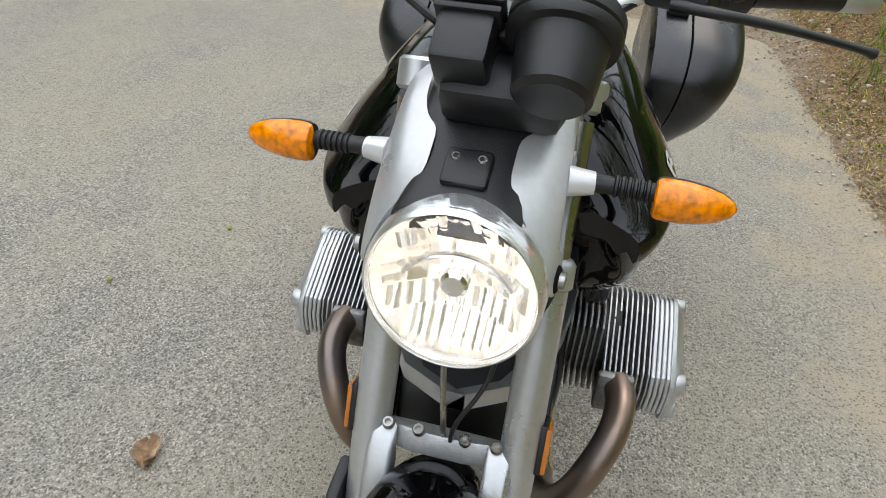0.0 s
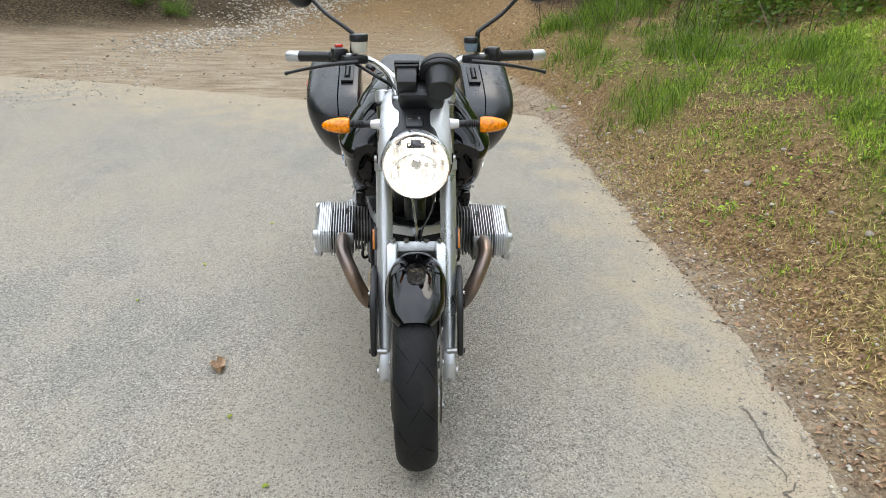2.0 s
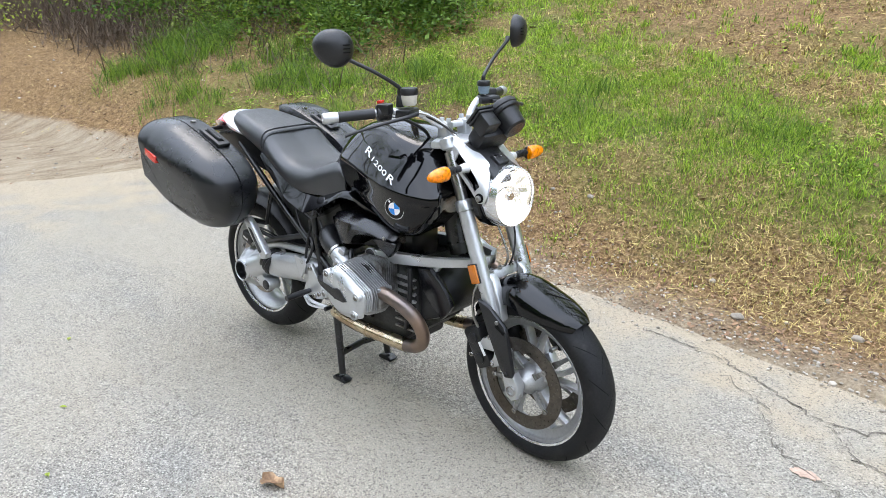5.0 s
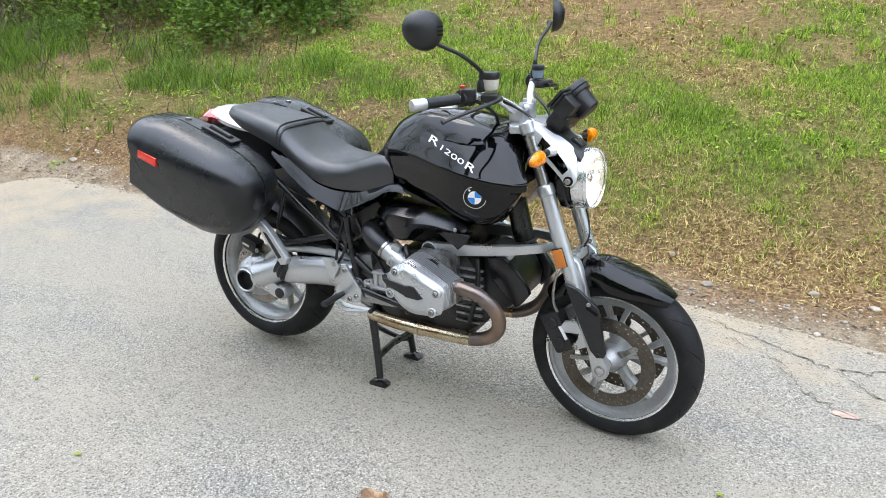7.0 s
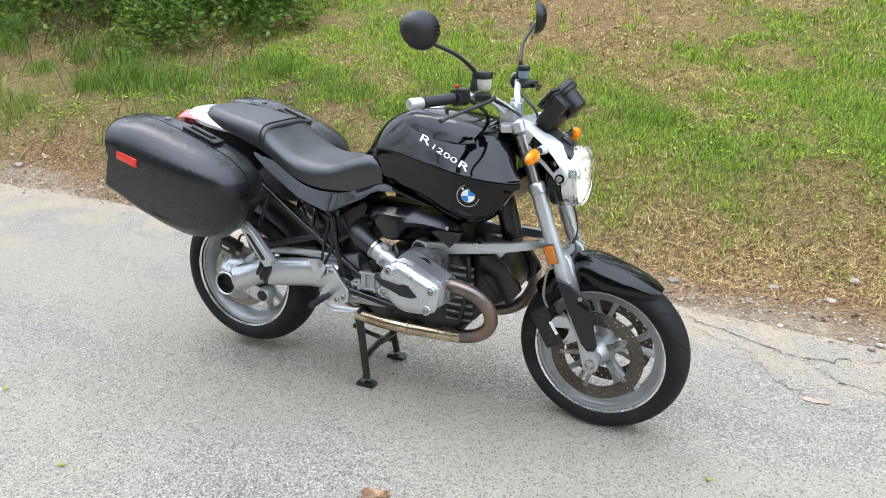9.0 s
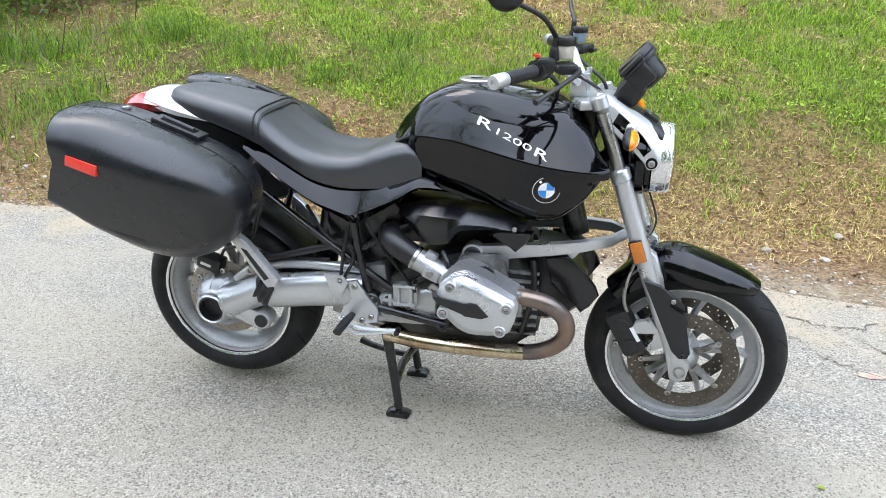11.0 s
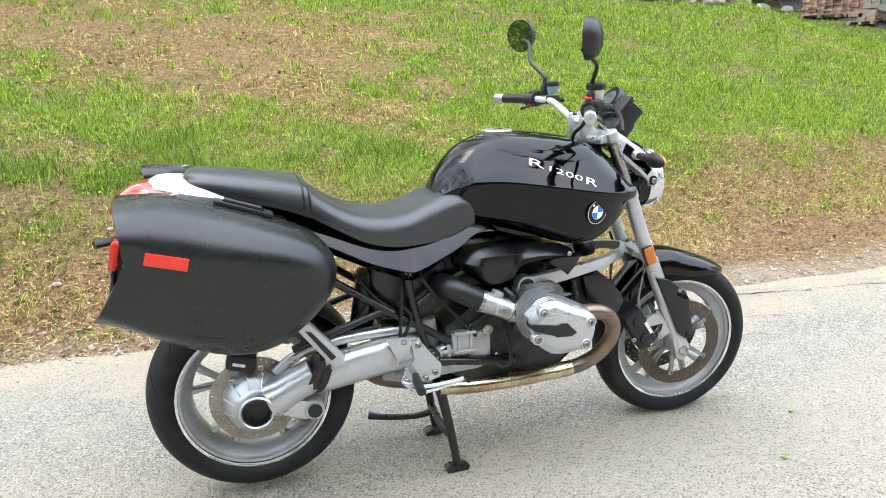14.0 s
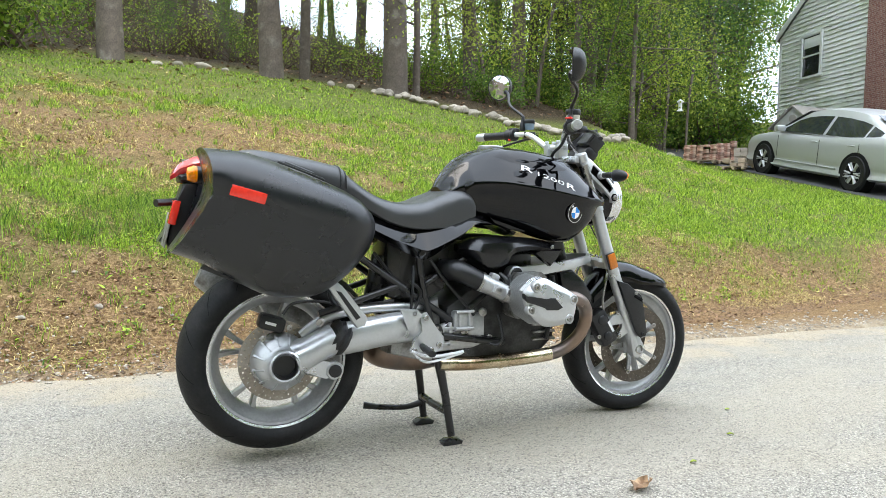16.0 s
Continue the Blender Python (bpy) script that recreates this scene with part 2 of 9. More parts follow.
def ground_material():
    """Soil, straw and moss; the grass cover follows how far up the bank it lies."""
    m = bpy.data.materials.new("bank_soil")
    m.use_nodes = True
    nt = m.node_tree
    L = nt.links.new
    b = nt.nodes["Principled BSDF"]
    N = lambda kind: nt.nodes.new("ShaderNode" + kind)
    co = N("TexCoord")

    def noise_at(scale, detail=6, rough=0.6):
        n = N("TexNoise")
        n.inputs["Scale"].default_value, n.inputs["Detail"].default_value, n.inputs["Roughness"].default_value = scale, detail, rough
        L(co.outputs["Object"], n.inputs["Vector"])
        return n.outputs["Fac"]

    def ramp(src, *stops):
        r = N("ValToRGB")
        e = r.color_ramp.elements
        while len(e) < len(stops):
            e.new(0.5)
        for one, (at, c) in zip(e, stops):
            one.position, one.color = at, (*c, 1)
        L(src, r.inputs["Fac"])
        return r.outputs["Color"]

    def mix(f, a, c):
        x = N("Mix")
        x.data_type = "RGBA"
        L(f, x.inputs["Factor"])
        L(a, x.inputs["A"])
        L(c, x.inputs["B"])
        return x.outputs["Result"]

    # darkest stops of soil and turf stand in for shaded gaps between blades
    soil = ramp(noise_at(17, 9, 0.78), (0.38, (0.042, 0.022, 0.011)), (0.5, (0.225, 0.13, 0.055)), (0.62, (0.46, 0.31, 0.145)))
    grit = ramp(noise_at(60, 8, 0.75), (0.4, (0.035, 0.022, 0.013)), (0.52, (0.275, 0.165, 0.077)), (0.63, (0.64, 0.47, 0.27)))
    f1 = N("Value")
    f1.outputs[0].default_value = 0.5
    earth = mix(f1.outputs[0], soil, grit)
    turf = ramp(noise_at(24, 8, 0.75), (0.38, (0.03, 0.058, 0.007)), (0.54, (0.13, 0.18, 0.028)), (0.66, (0.29, 0.30, 0.08)))
    sand = ramp(noise_at(60, 8, 0.75), (0.38, (0.20, 0.145, 0.095)), (0.52, (0.40, 0.32, 0.23)), (0.66, (0.62, 0.54, 0.43)))
    # brown leaf litter, its colour darkened further for shade under the wood's canopy
    litter = ramp(noise_at(24, 8, 0.75), (0.38, (0.018, 0.013, 0.008)), (0.5, (0.055, 0.038, 0.022)), (0.64, (0.17, 0.12, 0.07)))
    # wheel-worn streaks across the dirt
    mp = N("Mapping")
    mp.inputs["Scale"].default_value, mp.inputs["Rotation"].default_value = (5.0, 1.2, 1.0), (0, 0, radians(12))
    L(co.outputs["Object"], mp.inputs["Vector"])
    st = N("TexNoise")
    st.inputs["Scale"].default_value, st.inputs["Detail"].default_value, st.inputs["Roughness"].default_value = 1.6, 9, 0.7
    L(mp.outputs["Vector"], st.inputs["Vector"])
    worn = ramp(st.outputs["Fac"], (0.36, (0.165, 0.118, 0.077)), (0.5, (0.325, 0.263, 0.185)), (0.62, (0.49, 0.42, 0.315)))
    f2 = N("Value")
    f2.outputs[0].default_value = 0.6
    sand = mix(f2.outputs[0], sand, worn)
    ga, sa, la = N("Attribute"), N("Attribute"), N("Attribute")
    ga.attribute_name, sa.attribute_name, la.attribute_name = "turf", "sand", "litter"
    col = mix(ga.outputs["Fac"], earth, turf)
    col = mix(sa.outputs["Fac"], col, sand)
    col = mix(la.outputs["Fac"], col, litter)
    L(col, b.inputs["Base Color"])
    b.inputs["Roughness"].default_value = 0.95
    b.inputs["Specular IOR Level"].default_value = 0.2
    bp = N("Bump")
    bp.inputs["Strength"].default_value, bp.inputs["Distance"].default_value = 0.8, 0.03
    L(noise_at(60, 6, 0.7), bp.inputs["Height"])
    L(bp.outputs["Normal"], b.inputs["Normal"])
    return m


def asphalt_material():
    """Worn chip-seal: pale and dark chips in grey binder, dust and sand towards the verge."""
    m = bpy.data.materials.new("chip_seal")
    m.use_nodes = True
    nt = m.node_tree
    L = nt.links.new
    b = nt.nodes["Principled BSDF"]
    N = lambda kind: nt.nodes.new("ShaderNode" + kind)
    co = N("TexCoord")
    vo = N("TexVoronoi")
    vo.inputs["Scale"].default_value = 200
    L(co.outputs["Object"], vo.inputs["Vector"])
    sep = N("SeparateColor")
    L(vo.outputs["Color"], sep.inputs["Color"])
    chip = N("ValToRGB")
    e = chip.color_ramp.elements
    for _ in range(4):
        e.new(0.5)
    for one, (at, c) in zip(e, ((0.0, (0.125, 0.116, 0.103)), (0.18, (0.21, 0.195, 0.171)), (0.38, (0.27, 0.25, 0.218)), (0.6, (0.32, 0.295, 0.253)), (0.82, (0.375, 0.345, 0.295)), (1.0, (0.54, 0.50, 0.43)))):
        one.position, one.color = at, (*c, 1)
    L(sep.outputs["Red"], chip.inputs["Fac"])

    def noise_at(scale, detail=6):
        n = N("TexNoise")
        n.inputs["Scale"].default_value, n.inputs["Detail"].default_value = scale, detail
        L(co.outputs["Object"], n.inputs["Vector"])
        return n.outputs["Fac"]

    def mix(f, a, c, kind="MIX"):
        x = N("Mix")
        x.data_type, x.blend_type = "RGBA", kind
        for s, v in (("Factor", f), ("A", a), ("B", c)):
            if isinstance(v, (float, tuple)):
                x.inputs[s].default_value = v
            else:
                L(v, x.inputs[s])
        return x.outputs["Result"]

    def span(src, a, c, lo=0.0, hi=1.0):
        r = N("MapRange")
        r.interpolation_type = "SMOOTHSTEP"
        for s, v in (("From Min", a), ("From Max", c), ("To Min", lo), ("To Max", hi)):
            r.inputs[s].default_value = v
        L(src, r.inputs["Value"])
        return r.outputs[0]

    # sandy and blue-grey lanes, drawn out along the way the traffic goes
    lane = N("Mapping")
    lane.inputs["Scale"].default_value, lane.inputs["Rotation"].default_value = (0.38, 1.25, 1.0), (0, 0, radians(-14))
    L(co.outputs["Object"], lane.inputs["Vector"])
    ln = N("TexNoise")
    ln.inputs["Scale"].default_value, ln.inputs["Detail"].default_value, ln.inputs["Roughness"].default_value = 1.0, 5, 0.6
    L(lane.outputs["Vector"], ln.inputs["Vector"])
    col = mix(span(ln.outputs["Fac"], 0.42, 0.6, 0.08, 0.55), chip.outputs["Color"], (0.37, 0.325, 0.255, 1.0))
    grey = mix(1.0, col, (0.84, 0.88, 0.93, 1.0), "MULTIPLY")
    col = mix(span(ln.outputs["Fac"], 0.45, 0.34, 0.0, 0.8), col, grey)
    col = mix(span(noise_at(2.3), 0.45, 0.66, 0.0, 0.4), col, (0.36, 0.325, 0.265, 1.0))
    dust = N("Attribute")
    dust.attribute_name = "dust"
    ad = N("Math")
    ad.operation = "ADD"
    L(dust.outputs["Fac"], ad.inputs[0])
    L(span(noise_at(3.5), 0.3, 0.7, -0.35, 0.35), ad.inputs[1])
    col = mix(span(ad.outputs[0], 0.2, 1.1, 0.0, 0.9), col, (0.42, 0.345, 0.25, 1.0))
    col = mix(span(noise_at(330, 3), 0.35, 0.65, 0.0, 1.0), mix(1.0, col, (0.76, 0.76, 0.76, 1.0), "MULTIPLY"), mix(1.0, col, (1.21, 1.205, 1.18, 1.0), "MULTIPLY"))
    # dark pits where chips have gone
    pit = N("TexVoronoi")
    pit.inputs["Scale"].default_value = 125
    L(co.outputs["Object"], pit.inputs["Vector"])
    psep = N("SeparateColor")
    L(pit.outputs["Color"], psep.inputs["Color"])
    size = span(psep.outputs["Green"], 0.3, 1.0, 0.0, 0.52)
    gap = N("Math")
    gap.operation = "SUBTRACT"
    L(size, gap.inputs[0])
    L(pit.outputs["Distance"], gap.inputs[1])
    col = mix(span(gap.outputs[0], -0.05, 0.09, 0.0, 0.7), col, (0.082, 0.076, 0.067, 1.0))
    L(col, b.inputs["Base Color"])
    b.inputs["Roughness"].default_value = 0.9
    b.inputs["Specular IOR Level"].default_value = 0.25
    bp = N("Bump")
    bp.inputs["Strength"].default_value, bp.inputs["Distance"].default_value = 0.8, 0.004
    bp.invert = True
    L(vo.outputs["Distance"], bp.inputs["Height"])
    L(bp.outputs["Normal"], b.inputs["Normal"])
    return m


M = {}
M["ground"] = ground_material()
M["road"] = asphalt_material()
M["crack"] = material("crack_fill", (0.13, 0.11, 0.09), 0.95, bump=0.5)
M["stone"] = material("field_stone", (0.30, 0.26, 0.21), 0.85, vary=0.35, scale=25, bump=0.6, bump_scale=90, island=0.3, random_ob=0.25)
M["gravel"] = material("pale_gravel", (0.40, 0.355, 0.295), 0.9, vary=0.3, scale=25, bump=0.4, bump_scale=90, island=0.45)
M["drive"] = material("driveway_tar", (0.06, 0.06, 0.062), 0.85, vary=0.3, scale=4, bump=0.4)
M["bark"] = material("bark", (0.115, 0.09, 0.07), 0.95, vary=0.45, scale=6, fine=40, bump=1.0, bump_scale=30, tint=(0.19, 0.17, 0.14), random_ob=0.25)
M["twig"] = material("dry_twigs", (0.125, 0.088, 0.06), 0.9, vary=0.3, island=0.35)
M["leaf_a"] = leaf_material("spring_leaves", (0.25, 0.37, 0.04), (0.52, 0.58, 0.09), 0.5)
M["leaf_b"] = leaf_material("deep_leaves", (0.035, 0.1, 0.012), (0.2, 0.32, 0.045), 0.45)
M["leaf_under"] = leaf_material("undergrowth_leaves", (0.05, 0.12, 0.012), (0.27, 0.38, 0.045), 0.45)
M["leaf_wood"] = leaf_material("wood_leaves", (0.075, 0.17, 0.03), (0.2, 0.34, 0.06), 0.5)
M["needle"] = leaf_material("pine_needles", (0.035, 0.085, 0.028), (0.085, 0.15, 0.05), 0.25)
M["grass"] = leaf_material("lawn_blades", (0.042, 0.13, 0.005), (0.51, 0.68, 0.08), 0.45)
M["rank_grass"] = leaf_material("rank_grass_blades", (0.022, 0.08, 0.004), (0.28, 0.42, 0.045), 0.35)
M["straw"] = leaf_material("dry_straw", (0.15, 0.085, 0.022), (0.86, 0.69, 0.27), 0.1)
M["deadleaf"] = leaf_material("fallen_leaves", (0.07, 0.033, 0.017), (0.46, 0.27, 0.15), 0.1)

# ---- ground, road and bank ----
EDGE_X, EDGE_Y = [-7, -4.6, -1.7, -0.3, 0.4, 1.2, 2.4, 4.2, 12, 60], [1.5, 1.5, 1.47, 1.42, 1.33, 1.22, 1.14, 1.02, 1.2, 1.5]
TOE_X, TOE_Y = [-30, -8, -5, -1.5, 0.4, 3.2, 5, 12, 30], [-1.0, 0.6, 1.3, 1.45, 1.62, 2.05, 2.3, 3.0, 4.0]
END_Y, END_X = [-40, -9, -5.2, -2.9, -1.0, 1.6], [-16, -8.6, -6.9, -6.1, -5.2, -4.6]
CAR_REAR, CAR_FRONT = Vector((10.9, 6.14, 1.2)), Vector((11.64, 8.75, 1.64))


def wobble(x, y, f, seed=0.0):
    """Cheap smooth unevenness between about -1 and 1, for arrays."""
    return (np.sin(f * x + 1.7 * np.sin(0.8 * f * y + seed)) + np.sin(1.31 * f * y + 1.3 * np.sin(0.7 * f * x + 2 + seed)) + np.sin(0.57 * f * (x + y) + seed)) / 3


def edge_at(x):
    return np.interp(x, EDGE_X, EDGE_Y) + 0.05 * wobble(x, 0 * x, 2.3) + 0.02 * wobble(x, 0 * x, 11.0)


def bank(x, y):
    """Height of the land beside the road."""
    x, y = np.asarray(x, float), np.asarray(y, float)
    s = y - np.interp(x, TOE_X, TOE_Y)
    p = np.clip(s, 0, None)
    k = np.clip(p - 1, 0, 13)
    rise = np.where(p < 1, 0.5 * p ** 1.35, 0.5) + 0.33 * k - 0.003 * k * k
    far = np.clip(p - 15, 0, 21)
    ridge = 0.42 * np.minimum(far, 18) * np.interp(x, [-60, 0, 10, 14, 20, 30], [1, 0.93, 0.7, 0.55, 0.3, 0.1])
    z = rise + ridge
    d = np.clip(-6 - x, 0, 60)
    z = z + np.where(d < 12, 0.07 * d, 0.84 + 0.16 * (d - 12) * np.clip((d - 12) / 6, 0, 1))
    z = z + np.clip(p, 0, 1) * (0.035 * wobble(x, y, 2.1) + 0.02 * wobble(x, y, 5.2, 1.0) + 0.008 * wobble(x, y, 17.0, 2.0))
    # a low bank of earth on the far side of the dirt track
    e = np.clip(-10.4 - x - 0.3 * (y + 3), 0, 4) * np.clip((-2.0 - y) / 1.2, 0, 1)
    z = z + 0.34 * e + np.clip(e, 0, 1) * 0.08 * wobble(x, y, 2.6, 3.0)
    # the land beside the parked car is levelled for its driveway
    along = CAR_FRONT - CAR_REAR
    q = along.to_2d().normalized()
    u = (x - CAR_REAR.x) * q.x + (y - CAR_REAR.y) * q.y
    v = -(x - CAR_REAR.x) * q.y + (y - CAR_REAR.y) * q.x
    plane = CAR_REAR.z + np.clip(u, -5, 9) * along.z / along.to_2d().length
    w = np.clip(1 - (np.abs(v + 2.2) - 3.4) / 2.5, 0, 1) * np.clip((14 - np.abs(u - 2)) / 6, 0, 1)
    w = w * w * (3 - 2 * w)
    z = z * (1 - w) + plane * w
    south = np.clip(-8.5 - y, 0, 40)
    return z + 0.05 * south * np.clip(south / 6, 0, 1)


def land(x, y):
    """The whole ground, sunk a little under the road's own sheet."""
    x, y = np.asarray(x, float), np.asarray(y, float)
    z = bank(x, y)
    e = np.maximum(np.maximum(y - edge_at(x), np.interp(y, END_Y, END_X) - x), -7.9 - y)
    sunk = np.interp(e, [-0.5, -0.08, 0.05, 0.4], [-0.05, -0.03, -0.004, 0.0])
    return np.where(e < 0.4, np.where(e < -0.05, np.minimum(z, 0) * 0 + sunk, z * np.clip(e / 0.4, 0, 1) + sunk), z)


def stretch(lo, hi, n, centre, tight):
    t = np.linspace(-1, 1, n)
    u = np.sinh(tight * t) / np.sinh(tight)
    return centre + np.where(u < 0, -u * (lo - centre), u * (hi - centre))


def sheet(name, X, Y, Z):
    n, m = X.shape
    idx = np.arange(n * m).reshape(n, m)
    faces = np.stack([idx[:-1, :-1], idx[1:, :-1], idx[1:, 1:], idx[:-1, 1:]], -1).reshape(-1, 4)
    me = mesh_arrays(name, np.stack([X, Y, Z], -1).reshape(-1, 3), faces)
    soften(me, 60)
    return me


def attribute(me, name, values):
    a = me.attributes.new(name, "FLOAT", "POINT")
    a.data.foreach_set("value", np.asarray(values, np.float32).ravel())


def bare_at(x, y):
    """Two worn patches of the bank, brown with litter: behind the motorcycle's tail and higher up."""
    s = y - np.interp(x, TOE_X, TOE_Y)
    return np.exp(-((x + 2.6) / 0.9) ** 2 - ((s - 1.45) / 0.6) ** 2) + 0.45 * np.exp(-((x + 0.3) / 1.6) ** 2 - ((s - 4.4) / 0.9) ** 2)


def turf_at(x, y):
    """How green the land is: bare towards the road, patchy on the bank, lawn towards the drive."""
    s = y - np.interp(x, TOE_X, TOE_Y)
    patch = 0.5 + 0.5 * wobble(x, y, 1.3, 0.4) + 0.35 * wobble(x, y, 3.7, 2.0)
    lawn = np.clip((x - 0.2) / 3.2, 0, 1) * np.clip((s - 0.5) / 0.8, 0, 1)
    band = np.exp(-((s - 1.5) / 0.8) ** 2) * np.clip((-x + 5) / 4, 0.3, 1)
    dry = np.clip((s - 2.4) / 0.8, 0, 1) * np.clip((7.5 - s) / 2, 0, 1) * np.clip((2.2 - x) / 1.5, 0, 1)
    top = np.clip((s - 5.2) / 2.2, 0, 1)
    g = np.clip(0.3 - 0.6 * bare_at(x, y) + 0.5 * band + 0.72 * lawn + 0.62 * top - 0.06 * dry + 0.85 * (patch - 0.5) + 0.35 * wobble(x, y, 7.1, 6.0), 0, 1)
    g = g * np.clip((s - 0.4 + 0.38 * wobble(x, y, 2.3, 4.0) + 0.2 * wobble(x, y, 6.1, 1.0)) / 0.5, 0, 1)
    south = np.clip((-9 - y) / 2, 0, 1)
    return np.clip(np.maximum(g, south), 0, 1)


gx, gy = stretch(-900, 900, 330, -0.5, 6.6), stretch(-900, 900, 330, 2.2, 6.9)
GX, GY = np.meshgrid(gx, gy, indexing="ij")
far_flat = np.clip((np.hypot(GX, GY) - 70) / 60, 0, 1)
GZ = land(np.clip(GX, -70, 70), np.clip(GY, -70, 70)) * (1 - 0.55 * far_flat)
ground_me = sheet("ground", GX, GY, GZ)
g_s = GY - np.interp(GX, TOE_X, TOE_Y)
g_end = np.interp(GY, END_Y, END_X) - GX
attribute(ground_me, "turf", 0.85 * turf_at(GX, GY) * np.clip((GX + 7.5) / 3, 0, 1))
attribute(ground_me, "sand", np.clip(np.maximum(np.clip(np.interp(GX, [-3.5, -1.5, 1.0], [0.55, 0.62, 0.95]) - np.interp(GX, [-3.5, 1.0], [3.2, 2.2]) * (GY - edge_at(GX)) + 0.25 * wobble(GX, GY, 6.0, 3.0), 0, 0.8) * (GX > -4.6), np.clip(1.05 - 0.14 * g_end, 0.0, 0.85) * (g_end > -0.6) * (g_s < 0.4)), 0, 1))
attribute(ground_me, "litter", np.clip(0.55 * bare_at(GX, GY) * (GX < -1.2) + 0.8 * np.clip((-6.6 - GX) / 1.5, 0, 1) * np.clip((GY - 2.1) / 0.7, 0, 1) + np.maximum((GY - np.interp(GX, [-12, -5, 2, 4.2, 6.3, 9, 13, 20, 40], [9, 12.6, 12.9, 11.4, 9.2, 10.2, 13.8, 19, 24])) / 1.5, np.clip((-9.5 - GX) / 5, 0, 1) * np.clip((np.abs(GY - 0.3 + 0.05 * GX) - 1.0) / 2.5, 0, 1) * (0.75 + 0.5 * wobble(GX, GY, 1.7)) + 0.9 * np.clip((-10.1 - GX - 0.3 * (GY + 3)) / 0.7, 0, 1) * np.clip((-1.9 - GY) / 0.8, 0, 1)), 0, 1))
ground_me.materials.append(M["ground"])
tagged(new("ground", ground_me), "grassy bank with bare soil, straw and leaf litter above the road", "ground", kind="structure")

rv, ru = np.linspace(0, 1, 150), np.linspace(0, 1, 240)
RU, RV = np.meshgrid(ru, rv, indexing="ij")
y0 = -7.9 + RV * 9.3
xb = np.interp(y0, END_Y, END_X) + 0.12 * wobble(y0, 0 * y0, 3.1) + 0.05 * wobble(y0, 0 * y0, 9.0)
RX = xb + (0.28 * RU + 0.72 * RU ** 3) * (70 - xb)
RY = -7.9 + RV ** 0.8 * (edge_at(RX) + 7.9)
RZ = 0.0015 * wobble(RX, RY, 3.0) * np.clip((edge_at(RX) - RY) / 0.3, 0, 1) - 0.012 * np.clip(1 - (edge_at(RX) - RY) / 0.12, 0, 1) - 0.012 * np.clip(1 - RU / 0.01, 0, 1)
road_me = sheet("road", RX, RY, RZ)
attribute(road_me, "dust", np.maximum(np.clip(0.95 - (edge_at(RX) - RY) / 0.85, 0, 1), 1.25 * np.clip(1.0 - (RX - xb) / 2.4, 0, 1)))
road_me.materials.append(M["road"])
tagged(new("road", road_me), "worn grey chip-seal road with sandy crumbling edge", "road", kind="structure")


def crack(path, width, seed):
    """A thin broken line in the road surface."""
    rng = np.random.default_rng(seed)
    p = spline(path, 14)
    p[:, :2] += rng.normal(0, 0.012, (len(p), 2))
    w = width * rng.uniform(0.0, 0.8, len(p))
    side = np.gradient(p, axis=0)[:, [1, 0]] * (1, -1)
    side /= np.linalg.norm(side, axis=1)[:, None]
    a, b = p.copy(), p.copy()
    a[:, :2] += side * w[:, None] / 2
    b[:, :2] -= side * w[:, None] / 2
    verts = np.empty((2 * len(p), 3))
    verts[0::2], verts[1::2] = a, b
    i = np.arange(0, 2 * len(p) - 2, 2)
    me = mesh_arrays("road_crack", verts, np.stack([i, i + 1, i + 3, i + 2], -1))
    me.materials.append(M["crack"])
    tagged(new("road_crack", me), "dark hairline crack along the road's crumbling edge", "crack", "cracks in the road", "structure")


crack([(0.55, 1.16, 0.004), (0.92, 1.12, 0.004), (1.2, 1.0, 0.004), (1.46, 0.88, 0.004), (1.8, 0.98, 0.004), (2.3, 0.9, 0.004)], 0.014, 1)
crack([(1.46, 0.88, 0.005), (1.6, 0.7, 0.005), (1.9, 0.62, 0.005)], 0.009, 2)
crack([(1.0, 0.98, 0.005), (1.25, 0.82, 0.005), (1.35, 0.62, 0.005), (1.6, 0.45, 0.005)], 0.008, 3)
crack([(2.3, 0.9, 0.004), (3.1, 0.78, 0.004), (4.0, 0.72, 0.004), (5.2, 0.66, 0.004)], 0.012, 4)

# a worn pinkish patch in the seal
M["patch"] = material("pinkish_worn_seal", (0.44, 0.31, 0.24), 0.92, vary=0.35, scale=40, fine=160, bump=0.5, bump_scale=160)
r = random.Random(9)
b = BM()
ring = [b.verts.new((1.49 + 0.055 * r.uniform(0.6, 1.2) * math.cos(k * math.pi / 9), 0.5 + 0.028 * r.uniform(0.6, 1.2) * math.sin(k * math.pi / 9), 0.004)) for k in range(18)]
b.faces.new(ring)
me = bpy.data.meshes.new("road_patch")
b.to_mesh(me)
b.free()
me.materials.append(M["patch"])
tagged(new("road_patch", me), "small worn pinkish patch in the grey road", "patch", kind="structure")

# ---- motorcycle ----
M["gloss"] = material("gloss_black_lacquer", (0.002, 0.002, 0.0025), 0.04, vary=0.1, bump=0.0, coat=0.0, rough_vary=0.02)
M["plastic"] = material("matt_black_plastic", (0.011, 0.011, 0.012), 0.36, vary=0.2, bump=0.25, bump_scale=900, rough_vary=0.08)
M["case"] = material("grained_case_plastic", (0.0085, 0.0092, 0.011), 0.28, vary=0.15, bump=0.08, bump_scale=1200, rough_vary=0.05)
M["satin"] = material("satin_black_moulding", (0.004, 0.004, 0.005), 0.22, vary=0.15, bump=0.12, bump_scale=900, rough_vary=0.05)
M["seat"] = material("seat_vinyl", (0.018, 0.019, 0.0215), 0.4, vary=0.15, bump=0.16, bump_scale=1500, rough_vary=0.06)
